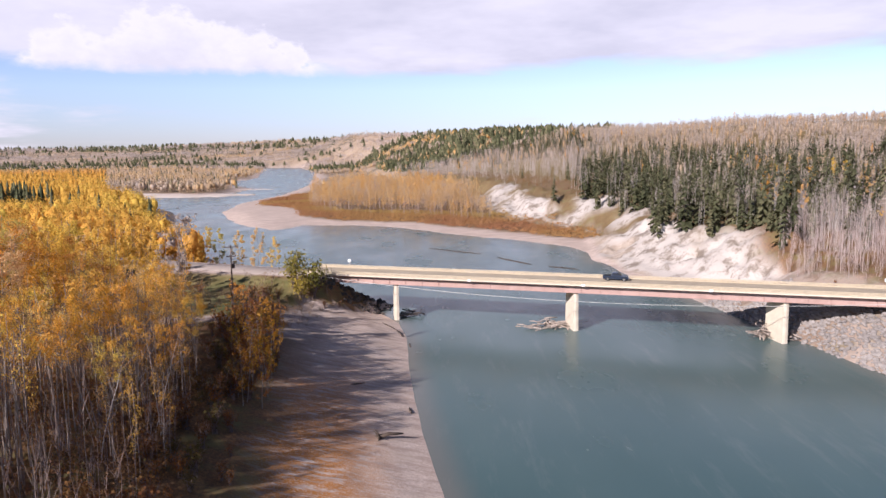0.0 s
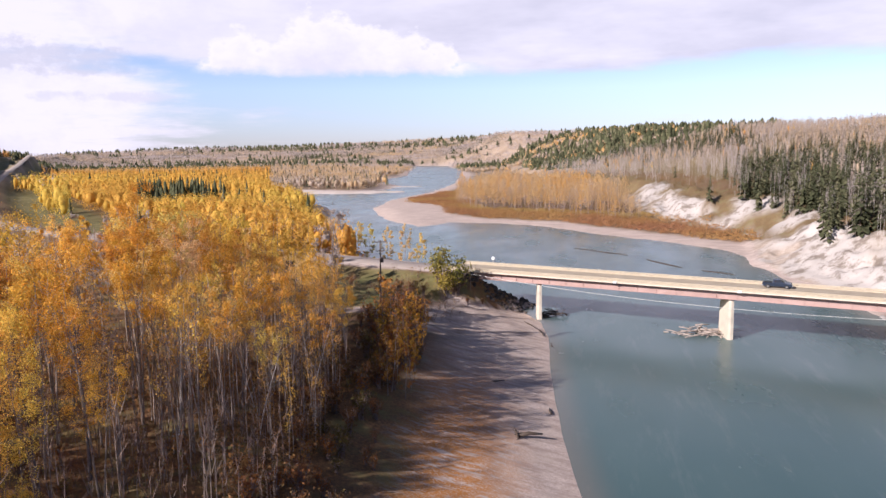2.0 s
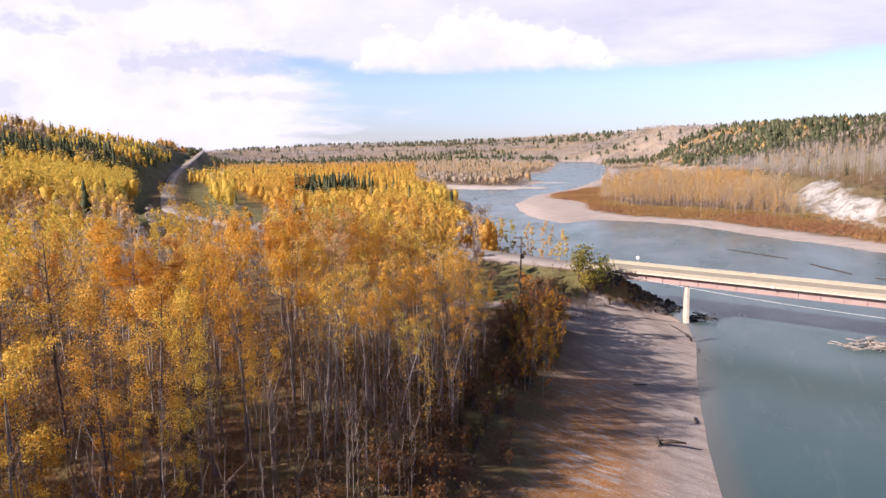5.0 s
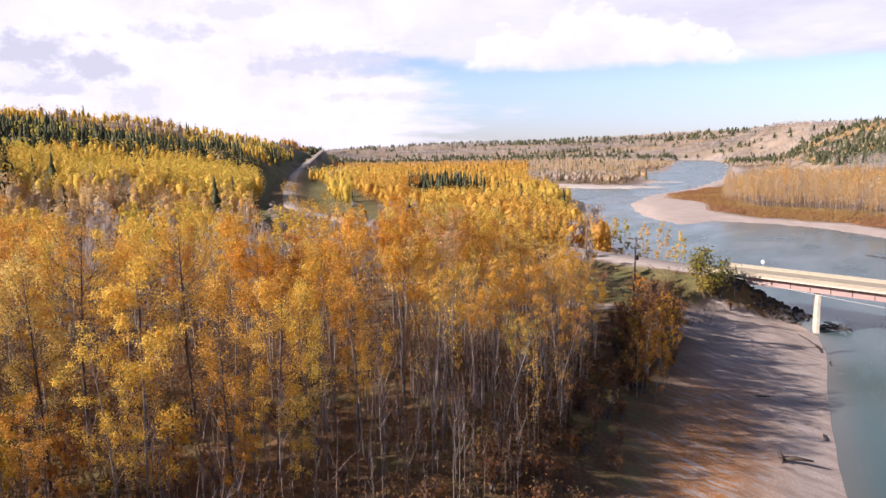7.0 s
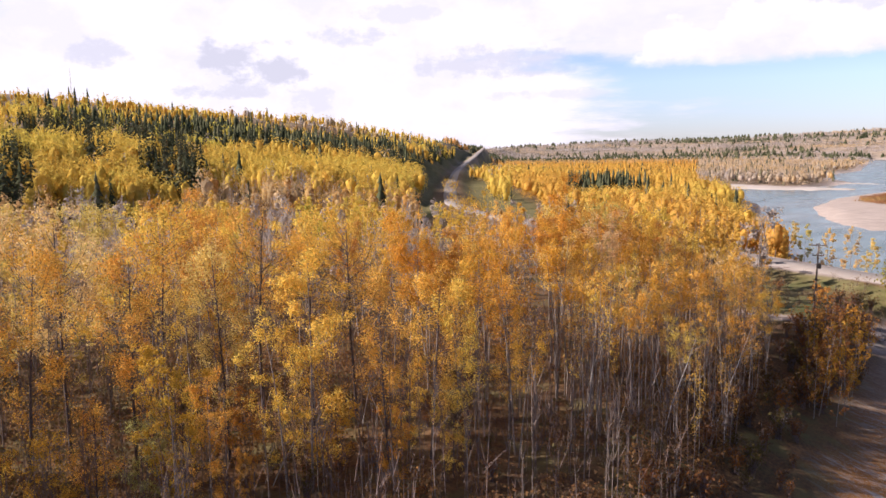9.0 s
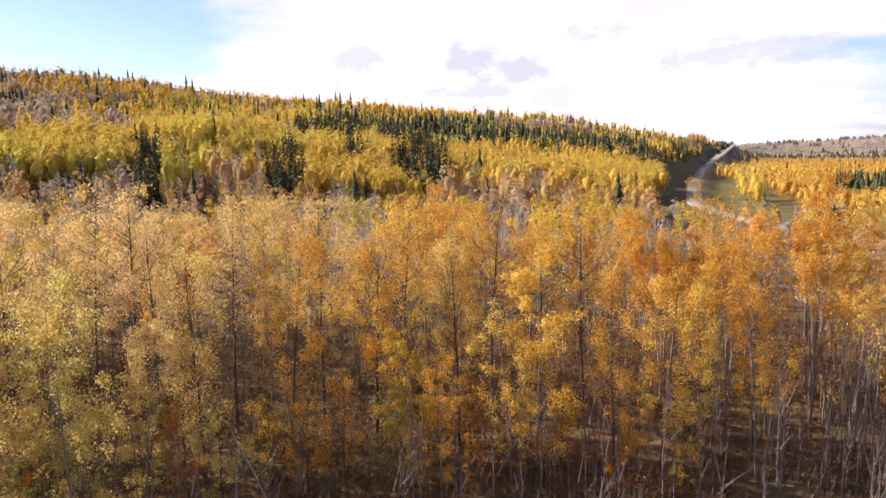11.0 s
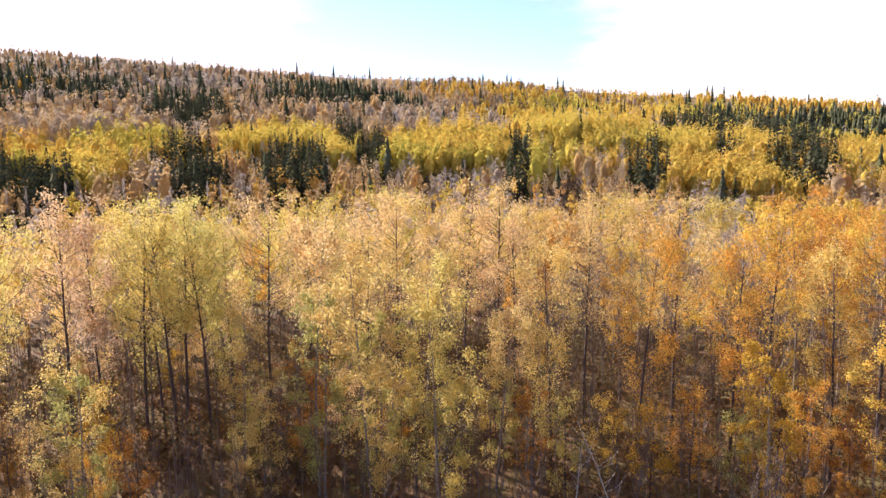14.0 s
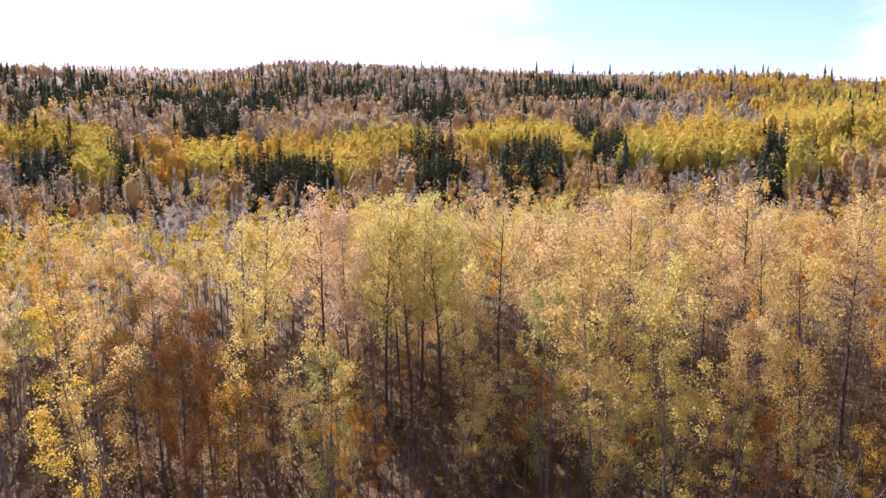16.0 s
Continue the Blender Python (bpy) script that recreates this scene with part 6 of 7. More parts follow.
def make_bridge():
    root = thing("road_bridge", "two-lane steel girder bridge on cream concrete piers", "bridge", bridge_pose)
    part("deck", Soup().box((0, -5.0, 10.25), (LENGTH, 5.0, 10.55)).mesh("deck", CONCRETE), None, root, "cream concrete deck slab")
    part("roadway", Soup().box((-1, -4.35, 10.55), (LENGTH + 1, 4.35, 10.62)).mesh("roadway", DECK_ROAD), None, root, "worn tan roadway")
    for y, s in ((-4.75, -1), (4.75, 1)):
        a, b = sorted((y - s * 0.35, y + s * 0.28))
        part("curb", Soup().box((0, a, 10.55), (LENGTH, b, 10.86)).mesh("curb", PALE_STEEL), None, root)
    for y in (-4.75, 4.75):
        for z in (10.98, 11.22):
            rail = Soup().box((0, y - 0.07, z - 0.07), (LENGTH, y + 0.07, z + 0.09))
            part("rail", rail.mesh("rail", PALE_STEEL), None, root, "cream-painted steel rail")
        post = Soup().box((-0.07, -0.09, 10.8), (0.07, 0.09, 11.28)).mesh("post", PALE_STEEL)
        for i in range(51):
            p = part("post", post, None, root)
            p.location = (i * 3.0 + 0.0, y, 0)
    for y in (-3.6, 3.6):
        g = Soup()
        g.box((0, y - 0.02, 8.55), (LENGTH, y + 0.02, 10.1))
        g.box((0, y - 0.26, 8.48), (LENGTH, y + 0.26, 8.55))
        g.box((0, y - 0.22, 10.1), (LENGTH, y + 0.22, 10.25))
        part("girder", g.mesh("girder", RUST_STEEL), None, root, "red-brown plate girder")
        stiff = Soup().box((-0.02, -0.2, 8.55), (0.02, 0.2, 10.1)).mesh("stiffener", RUST_STEEL)
        for i in range(37):
            s = part("stiffener", stiff, None, root)
            s.location = (2.0 + i * 4.0, y, 0)
    cross = Soup().box((-0.06, -3.56, 9.0), (0.06, 3.56, 9.2)).box((-0.06, -3.56, 9.9), (0.06, 3.56, 10.08)).mesh("cross_frame", RUST_STEEL)
    for i in range(19):
        c = part("cross_frame", cross, None, root)
        c.location = (4 + i * 7.8, 0, 0)
    for s in PIERS:
        # a wall pier: blunt downstream, cut back at the head upstream
        wall = Soup()
        outline = [(-3.2, -4.0), (3.2, -4.0), (3.1, 6.8), (2.0, 8.4), (-2.9, 8.4), (-3.1, 8.0)]
        k = len(outline)
        v = [(-0.62 if z < 0 else -0.5, y, z) for y, z in outline] + [(0.62 if z < 0 else 0.5, y, z) for y, z in outline]
        v += [(0, y + (0.45 if y > 0 else -0.12), z) for y, z in ((-3.2, -4.0), (3.2, -4.0), (3.1, 6.8), (-3.1, 8.0))]
        tris = [t for j in range(1, k - 1) for t in ((0, j, j + 1), (k, k + j + 1, k + j))]
        quads = [(2, 3, k + 3, k + 2), (3, 4, k + 4, k + 3), (4, 5, k + 5, k + 4)]
        lo, hi, hu, ld = 2 * k, 2 * k + 1, 2 * k + 2, 2 * k + 3
        quads += [(1, hi, hu, 2), (hi, k + 1, k + 2, hu), (0, 5, ld, lo), (lo, ld, k + 5, k)]
        tris += [(2, hu, k + 2), (5, k + 5, ld)]
        wall.put(v, quads, tris)
        p = part("pier", wall.mesh("pier", CONCRETE), None, root, "cream concrete wall pier")
        p.location = (s - 0.3, -0.4, 0)
        p.rotation_euler[2] = radians(22.7)
        b = part("bearing", Soup().box((-0.4, -3.0, 8.4), (0.4, -2.4, 8.48)).box((-0.4, 1.3, 8.4), (0.4, 1.95, 8.48)).mesh("bearing", RUST_STEEL), None, p)
    for s, way in ((0.0, 1), (LENGTH, -1)):
        a = Soup().box((-1.2, -5.2, 5.0), (0.0, 5.2, 10.2)) if way > 0 else Soup().box((0, -5.2, 5.0), (1.2, 5.2, 10.2))
        p = part("abutment", a.mesh("abutment", CONCRETE), None, root)
        p.location = (s, 0, 0)
    # pale brackets on the near edge
    lug = Soup().box((-0.35, -0.12, -0.2), (0.35, 0.12, 0.25)).mesh("bracket", WHITE)
    for s in (41.5, 66.5, 92.0):
        p = part("bracket", lug, None, root, "small pale bracket on the deck edge")
        p.location = (s, -5.13, 10.45)


def make_markers():
    """White round road markers standing at the bridge."""
    for s, y in ((7.8, 5.6), (126.0, 5.6)):
        p = START + U * s + np.array([-U[1], U[0]]) * y
        root = thing("road_marker", "white round-headed marker at the bridge edge", "sign", pose(p[0], p[1], 10.0, 0, 0, BRIDGE_TURN), "bridge markers")
        part("post", Soup().tube([(0, 0, 0), (0, 0, 2.0)], [0.05, 0.05], 6).mesh("post", PALE_STEEL), None, root)
        part("arm", Soup().box((-0.03, -0.75, 0.2), (0.03, 0.03, 0.28)).mesh("arm", PALE_STEEL), None, root)
        bm = bmesh.new()
        bmesh.ops.create_uvsphere(bm, u_segments=14, v_segments=10, radius=0.46)
        for v in bm.verts:
            v.co.y *= 0.45
            v.co.z = v.co.z * 1.05 + 2.2
        part("head", bm, WHITE, root, "white round head")


def make_pickup():
    """A dark blue pickup crossing the bridge."""
    p = START + U * (math.dist(START, (39.0, 153.0)) - 1.0) + np.array([-U[1], U[0]]) * 1.9
    root = thing("pickup_truck", "dark blue pickup truck on the bridge deck", "car", pose(p[0], p[1], 10.62, 0, 0, BRIDGE_TURN))
    body = Soup()
    body.prism([(-2.7, 0.55), (-2.75, 0.95), (-2.65, 1.12), (-0.85, 1.12), (1.15, 1.1), (2.45, 1.0), (2.72, 0.8), (2.7, 0.45), (-2.6, 0.42)], -0.94, 0.94)
    part("body", body.mesh("body", CAR_PAINT), None, root)
    cab = Soup()
    lo = [(-0.9, -0.9, 1.1), (1.25, -0.9, 1.1), (1.25, 0.9, 1.1), (-0.9, 0.9, 1.1)]
    hi = [(-0.72, -0.72, 1.78), (0.42, -0.72, 1.78), (0.42, 0.72, 1.78), (-0.72, 0.72, 1.78)]
    cab.put(lo + hi, [(4, 5, 6, 7), (0, 1, 5, 4), (1, 2, 6, 5), (2, 3, 7, 6), (3, 0, 4, 7)])
    cab_ob = part("cab", cab.mesh("cab", CAR_PAINT), None, root)
    for s in (-1, 1):
        w = Soup()
        y0, y1 = s * 0.885, s * 0.745
        w.put([(-0.78, y0, 1.2), (1.02, y0, 1.2), (0.4, y1, 1.7), (-0.68, y1, 1.7)], [(0, 1, 2, 3)])
        part("side_window", w.mesh("side_window", GLASS_DARK), None, cab_ob)
    part("windscreen", Soup().put([(1.2, -0.8, 1.16), (1.2, 0.8, 1.16), (0.5, 0.68, 1.72), (0.5, -0.68, 1.72)], [(0, 1, 2, 3)]).mesh("windscreen", GLASS_DARK), None, cab_ob)
    bed = Soup().box((-2.62, -0.82, 1.13), (-0.95, 0.82, 1.14))
    part("bed_liner", bed.mesh("bed_liner", RUBBER), None, root)
    for x in (-1.7, 1.75):
        for y in (-0.86, 0.86):
            wh = part("wheel", Soup().tube([(0, -0.13, 0), (0, 0.13, 0)], [0.38, 0.38], 18).mesh("wheel", RUBBER), None, root, "black tyre")
            wh.location = (x, y, 0.38)
            part("rim", Soup().tube([(0, -0.14, 0), (0, 0.14, 0)], [0.22, 0.22], 14).mesh("rim", CHROME), None, wh)
    for y in (-0.7, 0.7):
        part("headlight", Soup().box((2.66, y - 0.16, 0.72), (2.735, y + 0.16, 0.86)).mesh("headlight", LAMP_CLEAR), None, root)
        part("tail_light", Soup().box((-2.77, y - 0.1, 0.72), (-2.70, y + 0.1, 0.98)).mesh("tail_light", LAMP_RED), None, root)
    part("bumper", Soup().box((2.66, -0.92, 0.42), (2.82, 0.92, 0.6)).box((-2.84, -0.92, 0.46), (-2.68, 0.92, 0.6)).mesh("bumper", CHROME), None, root)


def make_pole():
    """The power pole by the road, with two crossarms."""
    x, y = -40.0, 130.2
    z = place(x, y)
    root = thing("utility_pole", "dark weathered wooden power pole with crossarms", "pole", pose(x, y, z - 0.3, 0, 1.0, 28))
    h = 13.6
    part("shaft", Soup().tube([(0, 0, 0), (0, 0, h * 0.5), (0, 0, h)], [0.19, 0.16, 0.12], 10).mesh("shaft", POLE_WOOD, True), None, root)
    for zz, wide in ((h - 0.35, 1.25), (h - 2.1, 0.9)):
        arm = part("crossarm", Soup().box((-wide, -0.2, zz - 0.09), (wide, -0.1, zz + 0.09)).mesh("crossarm", POLE_WOOD), None, root)
        for q in (-0.92, -0.3, 0.92):
            part("insulator", Soup().tube([(q * wide, -0.15, zz + 0.09), (q * wide, -0.15, zz + 0.2), (q * wide, -0.15, zz + 0.36)], [0.03, 0.09, 0.06], 8).mesh("insulator", CERAMIC), None, arm)
        for s in (-1, 1):
            part("brace", Soup().tube([(s * wide * 0.6, -0.15, zz - 0.08), (0, -0.12, zz - 0.75)], [0.025, 0.025], 4).mesh("brace", PALE_STEEL), None, arm)
    can = part("transformer", Soup().tube([(0.38, 0, h - 4.4), (0.38, 0, h - 4.3), (0.38, 0, h - 3.5), (0.38, 0, h - 3.4)], [0.2, 0.26, 0.26, 0.16], 12).mesh("transformer", POLE_WOOD, True), None, root, "grey-brown can transformer")
    part("bushing", Soup().tube([(0.38, 0, h - 3.4), (0.38, 0, h - 3.1)], [0.05, 0.03], 6).mesh("bushing", CERAMIC), None, can)


def make_cable():
    """A bright cable hung across the river under the deck."""
    pts = []
    a, b = np.array([-27.0, 159.5, 10.6]), np.array([103.0, 121.0, 12.3])
    for i in range(33):
        f = i / 32
        p = a * (1 - f) + b * f
        p[2] -= 4.0 * f * (1 - f) * 3.7
        pts.append(p)
    ob = part("river_cable", Soup().tube(pts, [0.055] * 33, 5).mesh("river_cable", WIRE, True))
    tagged(ob, "pale cable slung across the river beside the bridge", "cable")
    for p in (a, b):
        z = place(p[0], p[1])
        po = part("cable_post", Soup().tube([(0, 0, z - 0.4), (0, 0, max(p[2] + 0.15, z + 0.4))], [0.12, 0.1], 7).mesh("cable_post", POLE_WOOD), None)
        po.location = (p[0], p[1], 0)
        tagged(po, "short dark wooden post that holds the cable", "post")


def drift_pile(name, label, x, y, z, count, wide, seed, mat, long=4.0, high=0.8, turn=0.0):
    """A jam of drift logs, each a part."""
    g = np.random.default_rng(seed)
    root = thing(name, label, "driftwood", pose(x, y, z, 0, 0, turn))
    for i in range(count):
        ln = g.uniform(0.45, 1.0) * long
        a = g.uniform(0, 2 * np.pi) if g.uniform() < 0.5 else g.normal() * 0.5
        c = np.array([g.normal() * wide * 0.45, g.normal() * wide * 0.22, abs(g.normal()) * high * 0.5 + 0.05])
        t = np.array([math.cos(a), math.sin(a), g.normal() * 0.16]) * ln / 2
        k = g.normal(size=3) * 0.12
        r = g.uniform(0.06, 0.17)
        part("log", Soup().tube([c - t, c + k, c + t], [r, r * 0.85, r * 0.5], 6).mesh("log", mat, True), None, root)
    return root


def local(s, y):
    p = START + U * s + np.array([-U[1], U[0]]) * y
    return p[0], p[1]


def rootwad(x, y, z, turn, label):
    """A stranded stump with its roots in the air."""
    g = np.random.default_rng(int(abs(x * 10)))
    root = thing("stump", label, "driftwood", pose(x, y, z, 0, 0, turn))
    part("stem", Soup().tube([(0, 0, 0.35), (1.4, 0.1, 0.5), (3.2, 0, 0.3)], [0.34, 0.26, 0.12], 8).mesh("stem", DRIFT_DARK, True), None, root)
    for i in range(7):
        a = i * 0.9 + g.uniform(0, 0.4)
        e = np.array([-0.5, math.cos(a) * 1.2, 0.5 + math.sin(a) * 0.9])
        part("root", Soup().tube([(0, 0, 0.4), (e * 0.5 + np.array([0, 0, 0.2])).tolist(), e], [0.16, 0.1, 0.04], 5).mesh("root", DRIFT_DARK, True), None, root)


def make_drift():
    x, y = local(PIERS[1] - 4.2, -0.5)
    drift_pile("drift_log_jam", "jam of pale drift logs against the middle pier", x, y, 0.0, 60, 5.8, 61, DRIFT, 5.0, 1.1, 10)
    x, y = local(PIERS[2] - 2.4, 1.0)
    drift_pile("drift_log_jam", "tangle of bleached branches against the bank pier", x, y, 0.1, 42, 3.0, 62, DRIFT, 4.4, 3.0, 40)
    x, y = local(PIERS[2] + 3.0, 1.5)
    drift_pile("drift_log_jam", "few bleached logs between pier and stone bank", x, y, 0.2, 9, 3.0, 63, DRIFT, 4.5, 1.4, 60)
    x, y = local(PIERS[0] + 1.6, 1.5)
    drift_pile("drift_log_jam", "dark wet branches caught behind the beach pier", x, y, 0.15, 26, 3.0, 64, DRIFT_DARK, 3.6, 1.6, 0)
    rootwad(-8.6, 88.0, place(-8.6, 88.0) - 0.05, 20, "dark stranded stump on the gravel beach")
    for px, py, a, ln in ((-12.5, 152.5, -60, 6.5), (-9.6, 147.0, -75, 5.0), (-7.0, 139.0, 95, 3.2), (-14.0, 108.0, 30, 2.6), (-5.2, 101.0, 100, 2.2)):
        g = np.random.default_rng(int(ln * 10))
        ob = part("drift_log", Soup().tube([(-ln / 2, 0, 0.12), (0, 0.12, 0.16), (ln / 2, 0, 0.1)], [0.16, 0.14, 0.08], 7).mesh("drift_log", DRIFT_DARK, True))
        ob.matrix_basis = pose(px, py, place(px, py), 0, 0, a)
        tagged(ob, "dark drift log lying at the water's edge", "log", "drift logs")


def boulder_mesh(seed, mat=None):
    g = np.random.default_rng(seed)
    bm = bmesh.new()
    bmesh.ops.create_icosphere(bm, subdivisions=1, radius=0.5)
    for v in bm.verts:
        v.co *= g.uniform(0.72, 1.15)
        v.co.z *= 0.75
    me = bpy.data.meshes.new("rock")
    bm.to_mesh(me)
    bm.free()
    me.materials.append(mat or ROCK)
    return me


def make_riprap():
    """Stone bank below the bridge's eastern end."""
    g = np.random.default_rng(71)
    root = thing("stone_bank", "bank of loose grey angular riprap rocks", "rocks")
    meshes = [boulder_mesh(700 + i) for i in range(8)]
    x, y = scatter(60, 112, 56, 176, 0.84, 72)
    z, d, e, w = land(x, y)
    ok = (d > -6) & (z > -0.35) & (d < 14 + 3 * bumps(x, y, 6.0, 73, 2)) & (e < 9) & (bumps(x, y, 5.0, 74, 2) > -0.45)
    x, y, z = x[ok], y[ok], z[ok]
    order = np.argsort(-(y - 0.3 * x) * 0 + np.abs(y - 132))
    for i in order[:300]:
        ob = part("rock", meshes[int(g.integers(0, 8))], None, root)
        s = g.uniform(0.5, 1.5)
        ob.matrix_basis = pose(x[i], y[i], z[i] + 0.15, g.uniform(0, 40), g.uniform(0, 40), g.uniform(0, 360)) @ Matrix.Scale(s, 4)
    rest = order[300:]
    if len(rest):
        vs, ts, n = [], [], 0
        src = [(np.array([v.co[:] for v in m.vertices]), np.array([p.vertices[:] for p in m.polygons])) for m in meshes]
        for i in rest:
            v, t = src[int(g.integers(0, 8))]
            vs.append(v * g.uniform(0.6, 1.6) + (x[i], y[i], z[i] + 0.15)), ts.append(t + n)
            n += len(v)
        tagged(part("rubble", mesh_of("rubble", np.concatenate(vs), None, np.concatenate(ts), ROCK), None, root), kind="stuff")


def make_abutment_rocks():
    """Rocks on the bank below the bridge's western end, coloured dark for its shade."""
    g = np.random.default_rng(75)
    root = thing("stone_bank", "steep bank of rocks coloured dark for shade below the bridge end", "rocks")
    meshes = [boulder_mesh(730 + i, SHADED_ROCK) for i in range(6)]
    x, y = scatter(-33, -12, 160, 186, 1.15, 76)
    far = to_line(x, y, [(-32, 167.0), (-29, 168), (-16.5, 175.5)])[0]
    z = land(x, y)[0]
    ok = (far < 8.5 + 1.5 * bumps(x, y, 5.0, 77, 1)) & (z > -0.3) & (to_line(x, y, ROAD_LINE)[0] > 3.5)
    for i in np.flatnonzero(ok)[:290]:
        ob = part("rock", meshes[int(g.integers(0, 6))], None, root)
        ob.matrix_basis = pose(x[i], y[i], z[i] + 0.1, g.uniform(0, 40), g.uniform(0, 40), g.uniform(0, 360)) @ Matrix.Scale(g.uniform(0.5, 1.8), 4)


def make_gravel_bars():
    """Thin gravel bars that just break the river's surface."""
    for i, (x0, y0, x1, y1, wide) in enumerate(((-6.1, 288.9, 14, 270.6, 1.2), (20.3, 261, 30.3, 242.5, 1.0), (36, 238.3, 44.8, 231.7, 1.2), (-335, 748, -192, 728, 42.0), (-290, 860, -205, 842, 12.0))):
        g = np.random.default_rng(1500 + i)
        k = 26
        f = np.linspace(0, 1, k)
        half = wide * np.sin(np.pi * f) ** 0.6 * g.uniform(0.6, 1.1, k) + 0.02
        ln = math.hypot(x1 - x0, y1 - y0)
        nx, ny = (y1 - y0) / ln, -(x1 - x0) / ln
        sway = np.cumsum(g.normal(size=k)) * 0.1 * wide
        cx, cy = x0 + (x1 - x0) * f + nx * sway, y0 + (y1 - y0) * f + ny * sway
        rows = [np.stack([cx + nx * half * c, cy + ny * half * c, np.full(k, h)], -1) for c, h in ((-1, -0.15), (-0.5, 0.12 + 0.02 * wide), (0.5, 0.14 + 0.02 * wide), (1, -0.15))]
        v = np.concatenate(rows)
        idx = np.arange(4 * k).reshape(4, k)
        q = np.stack([idx[:-1, :-1], idx[:-1, 1:], idx[1:, 1:], idx[1:, :-1]], -1).reshape(-1, 4)
        if wide > 5:
            tagged(part("sandbar", mesh_of("sandbar", v, q, None, SAND, smooth=True)), "low pale sandbar far up the river", "sandbar", "sandbars")
        else:
            tagged(part("gravel_bar", mesh_of("gravel_bar", v, q, None, DRIFT_DARK, smooth=True)), "thin dark wet gravel bar in the river", "gravel bar", "gravel bars")


def leaf_mesh(a, mat):
    return mesh_of("foliage", a[0], a[1], None, mat)


def shrub_kind(seed, height, n_leaf, leaf_size, leaf_mat, stems=14):
    g = np.random.default_rng(seed)
    w = Soup()
    tips = []
    for i in range(stems):
        a, r = g.uniform(0, 6.28), g.uniform(0.12, 0.4) * height
        e = np.array([math.cos(a) * r, math.sin(a) * r, height * g.uniform(0.6, 1.0)])
        m = np.array([e[0] * 0.35, e[1] * 0.35, e[2] * 0.5])
        w.tube([(g.normal() * 0.15, g.normal() * 0.15, 0), m, e], [0.05, 0.035, 0.012], 3, cap=False)
        tips += [m, e, 0.5 * (m + e), 0.25 * m + 0.75 * e]
    tips = np.array(tips)
    c = tips[g.integers(0, len(tips), n_leaf)] + g.normal(size=(n_leaf, 3)) * 0.09 * height
    return w.mesh("stems", TWIG), leaf_mesh(leaves(c, leaf_size, g), leaf_mat)


def plant(root_name, label, category, group, meshes, x, y, s, seed):
    g = np.random.default_rng(seed)
    root = thing(root_name, label, category, pose(x, y, place(x, y) - 0.05, 0, 0, g.uniform(0, 360)), group)
    root.scale = (s, s, s)
    part("stem", meshes[0], None, root)
    part("foliage", meshes[1], None, root)


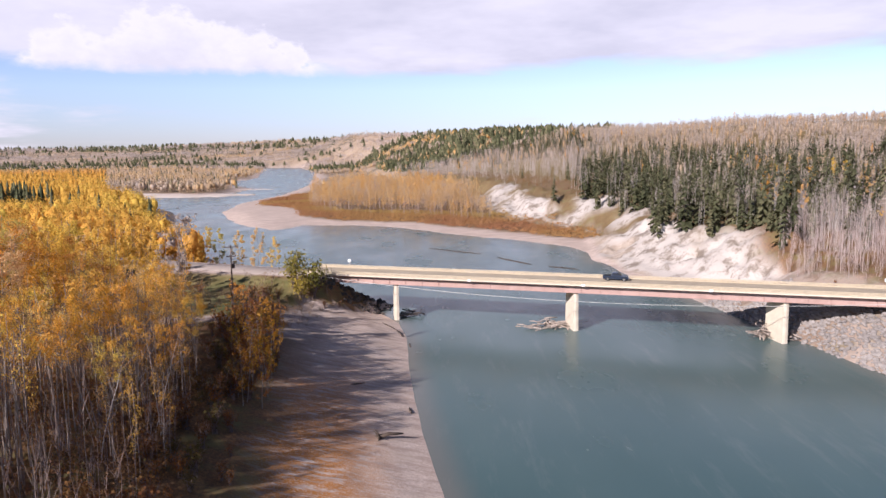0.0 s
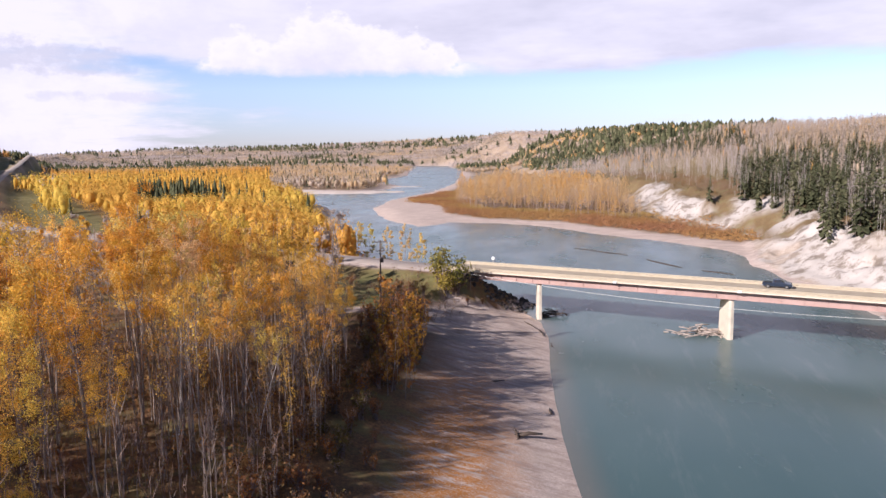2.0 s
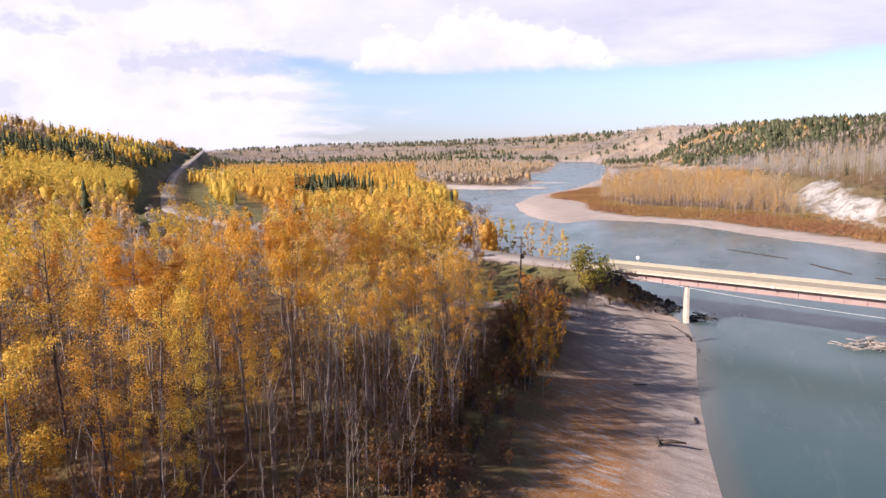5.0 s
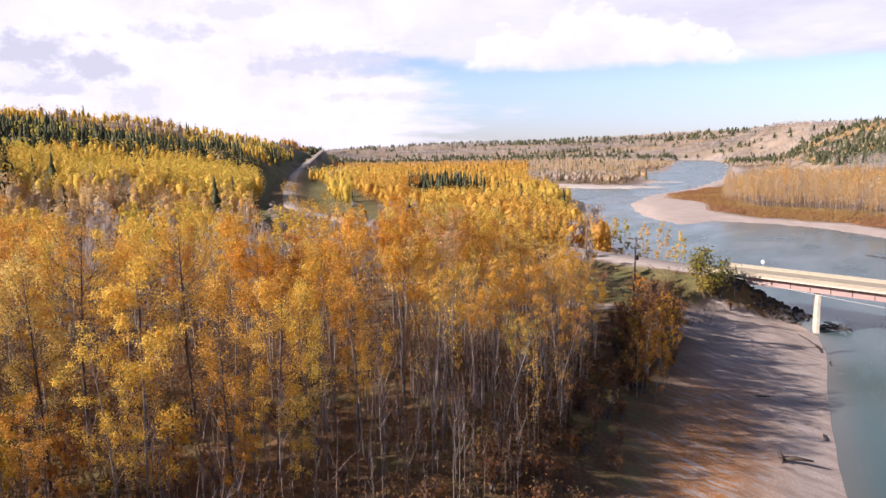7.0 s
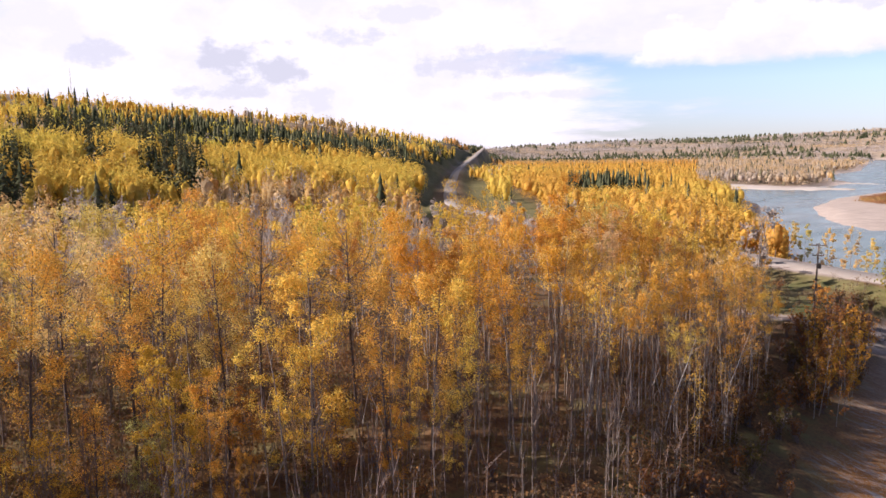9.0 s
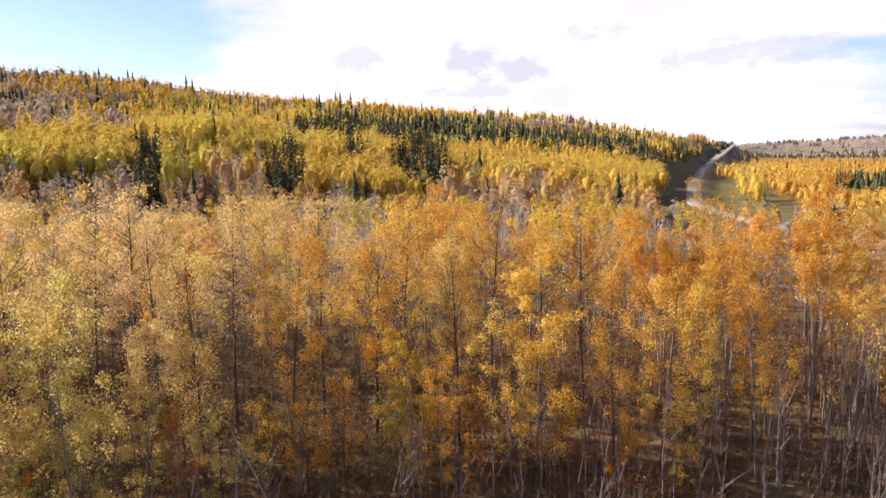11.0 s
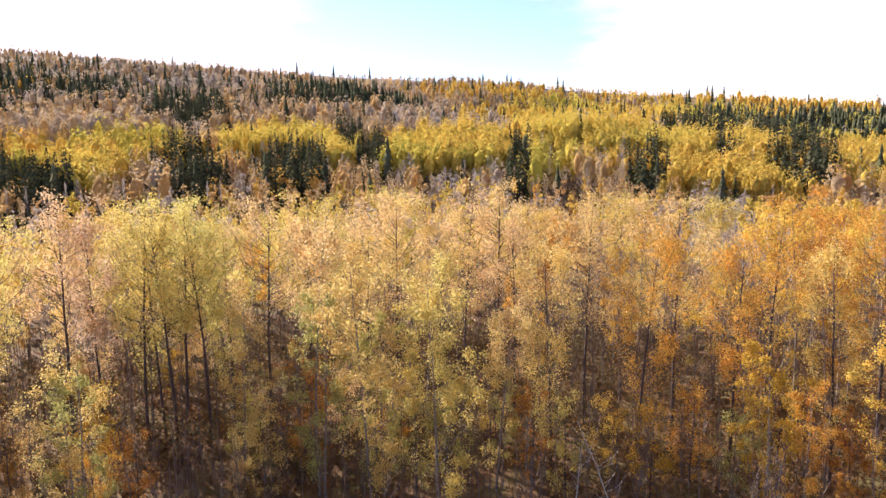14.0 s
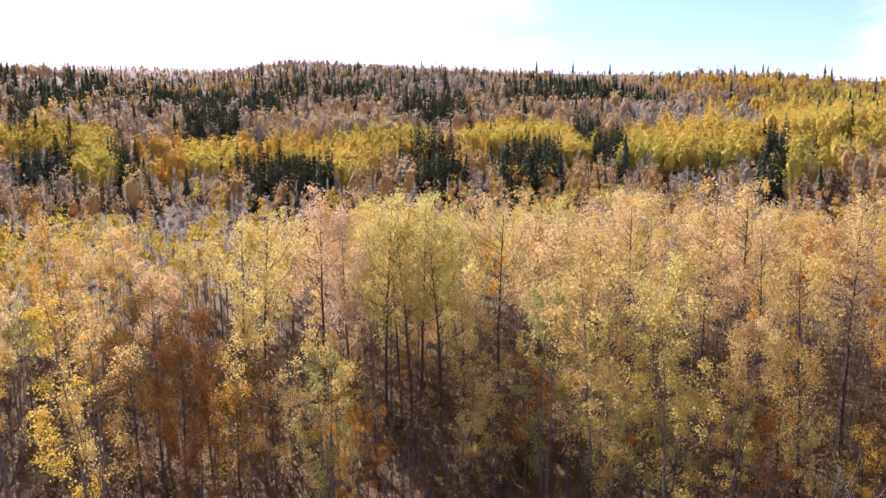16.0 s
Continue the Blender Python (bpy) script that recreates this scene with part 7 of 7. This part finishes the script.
def make_shrubs():
    g = np.random.default_rng(81)
    dark = [shrub_kind(810 + i, 3.0, 190, 0.26, LEAF_SHRUB, 22) for i in range(4)]
    green = [shrub_kind(820 + i, 6.0, 520, 0.42, leaf("bush_leaf", "object", (0.0, 1.0), 0.3, [(0.0, (0.17, 0.165, 0.045)), (0.5, (0.30, 0.25, 0.06)), (1.0, (0.50, 0.36, 0.07))])) for i in range(2)]
    # the dark fringe between wood and beach
    k = 0
    for i in range(110):
        f = g.uniform()
        y = 44 + 78 * f
        x = np.interp(y, [30, 62, 90, 108, 124], [-23, -27, -30, -32, -40]) + g.normal() * 2.6
        plant("shrub", "dark brown leafy shrub at the wood's edge", "shrub", "shrubs of the wood's edge", dark[k % 4], x, y, g.uniform(0.45, 1.35), 900 + i)
        k += 1
    # small bronze aspens between the wood and the pole
    kinds = []
    for i in range(4):
        gg = np.random.default_rng(1350 + i)
        wood, crown = aspen_arrays(gg, 11.0, [520, 720, 600, 420][i], 0.2, 4, 16, low=[0.22, 0.3, 0.18, 0.35][i], width=1.15)
        kinds.append((mesh_of("trunk", *wood, BARK, smooth=True), mesh_of("crown", *crown, LEAF_DULL_SHADED if i % 2 else LEAF_BRONZE)))
    for i in range(46):
        a, r = radians(g.uniform(-17.3, -13.4)), g.uniform(92, 123)
        x, y = r * math.sin(a), r * math.cos(a)
        if x > np.interp(y, [80, 100, 124], [-23.5, -24.5, -27.0]):
            continue
        stem_mesh, crown_mesh = kinds[i % 4]
        root = thing("aspen_tree", "small bronze-leaved aspen at the wood's edge", "tree", pose(x, y, place(x, y) - 0.05, g.normal() * 3, g.normal() * 3, g.uniform(0, 360)), "small aspens of the wood's edge")
        root.scale = (1.0, 1.0, 1.0) if i % 7 == 0 else (0.78, 0.78, 0.78) if i % 3 else (0.5, 0.5, 0.5)
        part("trunk", stem_mesh, None, root)
        part("crown", crown_mesh, None, root)
    # undergrowth in the wood
    for i in range(120):
        a, r = radians(g.uniform(-150, -24)), g.uniform(36, 80)
        x, y = r * math.sin(a), r * math.cos(a)
        if x < -27:
            plant("shrub", "brown undergrowth shrub among the aspens", "shrub", "undergrowth", dark[k % 4], x, y, g.uniform(0.35, 0.95), 1100 + i)
            k += 1
    # brush round the pole and the abutment
    for x, y, s, m in ((-35.5, 127, 1.9, dark[0]), (-33, 122, 2.0, dark[1]), (-36, 120, 1.8, dark[2]), (-31.5, 118, 1.7, dark[3]), (-34.5, 116, 1.7, dark[1]),
                       (-43, 143, 1.0, dark[2]), (-38, 146, 1.2, dark[3]), (-36, 150, 1.1, dark[0]), (-46, 150, 0.9, dark[1]), (-52, 147, 0.9, dark[2]),
                       (-27.0, 155.5, 0.8, dark[0]), (-24.0, 158.5, 0.6, dark[1]), (-34, 131, 1.9, dark[2]), (-31.5, 128, 1.7, dark[0]), (-30.5, 124, 1.6, dark[3]), (-38.5, 152, 1.0, dark[1]), (-41, 148, 1.0, dark[2]), (-37.5, 141, 0.9, dark[0]), (-56, 140, 1.5, dark[3]), (-60, 152, 1.6, dark[0])):
        plant("shrub", "brown and olive brush near the power pole", "shrub", "brush by the pole", m, x, y, s, int(abs(x * 7)))
    for i in range(26):
        x, y = g.uniform(80, 104), g.uniform(70, 160)
        if place(x, y) > 1.2:
            plant("shrub", "small tan brush among the riprap rocks", "shrub", "brush on the stone bank", dark[i % 4], x, y, g.uniform(0.25, 0.55), 1200 + i)
    for x, y, s, m in ((-34.0, 156, 1.45, green[0]), (-29.5, 157, 1.4, green[1]), (-32.0, 154.5, 1.2, green[0])):
        plant("bush", "tall olive-green bush beside the bridge end", "bush", "bushes at the bridge end", m, x, y, s, int(abs(x * 9)))
    # slim aspens on the bank behind the road
    for i, (a, r, top) in enumerate(((-17.8, 212, 17.8), (-16.4, 208, 17.2), (-15.0, 205, 18.2), (-13.7, 203, 15.6), (-18.9, 212, 18.5), (-20.2, 214, 18.0), (-21.3, 215, 18.5))):
        x, y = r * math.sin(radians(a)), r * math.cos(radians(a))
        h = top - place(x, y)
        gg = np.random.default_rng(1300 + i)
        wood, crown = aspen_arrays(gg, h, 2300, 0.26, 4, 18, low=0.2, width=1.05)
        root = thing("aspen_tree", "slim young yellow aspen on the river bank", "tree", pose(x, y, place(x, y) - 0.05), "young aspens on the bank")
        part("trunk", mesh_of("trunk", *wood, BARK, smooth=True), None, root)
        part("crown", mesh_of("crown", *crown, LEAF_PALE), None, root)


def make_snags():
    """Dead leafless aspens, some leaning, in the wood."""
    spots = [(-34, 66, 12, 18), (-38, 73, 11, -12), (-32, 74, 12, 14), (-41, 62, 13, 8), (-36, 79, 13, -16), (-43, 69, 12, 10), (-50, 42, 10, 14), (-57, 44, 11, -10),
             (-47, 10, 12, 12), (-46, 6, 10, -8), (-60, -8, 12, 10), (-52, 30, 9, 22), (-66, 62, 13, -6), (-58, 88, 13, 6), (-78, 60, 13, 4), (-74, 66, 13, -5)]
    for i, (x, y, h, lean) in enumerate(spots):
        g = np.random.default_rng(1400 + i)
        wood, _ = aspen_arrays(g, h, 2, 0.1, 5, 16, bare=True, low=0.35, width=1.3)
        v, q, _ = wood
        root = thing("dead_aspen", "bleached leafless dead aspen leaning in the wood", "dead tree", pose(x, y, place(x, y) - 0.1, lean * 0.6, lean, 40 * i), "dead aspens")
        part("trunk", mesh_of("trunk", v[:40], q[q.max(axis=1) < 40], None, SNAG, smooth=True), None, root)
        for j in range(40, len(v), 9):
            m = (q.min(axis=1) >= j) & (q.max(axis=1) < j + 9)
            part("branch", mesh_of("branch", v[j:j + 9], q[m] - j, None, SNAG, smooth=True), None, root)


def make_mast():
    az, r = radians(-72.6), 1000.0
    x, y = r * math.sin(az), r * math.cos(az)
    root = thing("radio_mast", "thin grey lattice mast on the hill's skyline", "mast", pose(x, y, place(x, y)))
    h = 45.0
    for i in range(3):
        a = i * 2.094
        part("leg", Soup().tube([(0.7 * math.cos(a), 0.7 * math.sin(a), 0), (0.4 * math.cos(a), 0.4 * math.sin(a), h)], [0.09, 0.07], 4).mesh("leg", PALE_STEEL), None, root)
    ring = Soup()
    for j in range(15):
        z = j * 3.0
        r0 = 0.7 - 0.3 * z / h
        for i in range(3):
            a, b = i * 2.094, (i + 1) * 2.094
            ring.tube([(r0 * math.cos(a), r0 * math.sin(a), z), (r0 * math.cos(b), r0 * math.sin(b), z + 3.0)], [0.04, 0.04], 3, cap=False)
    part("lattice", ring.mesh("lattice", PALE_STEEL), None, root)


make_bridge()
make_markers()
make_pickup()
make_pole()
make_cable()
make_drift()
make_riprap()
make_abutment_rocks()
make_gravel_bars()
make_shrubs()
make_snags()
make_mast()
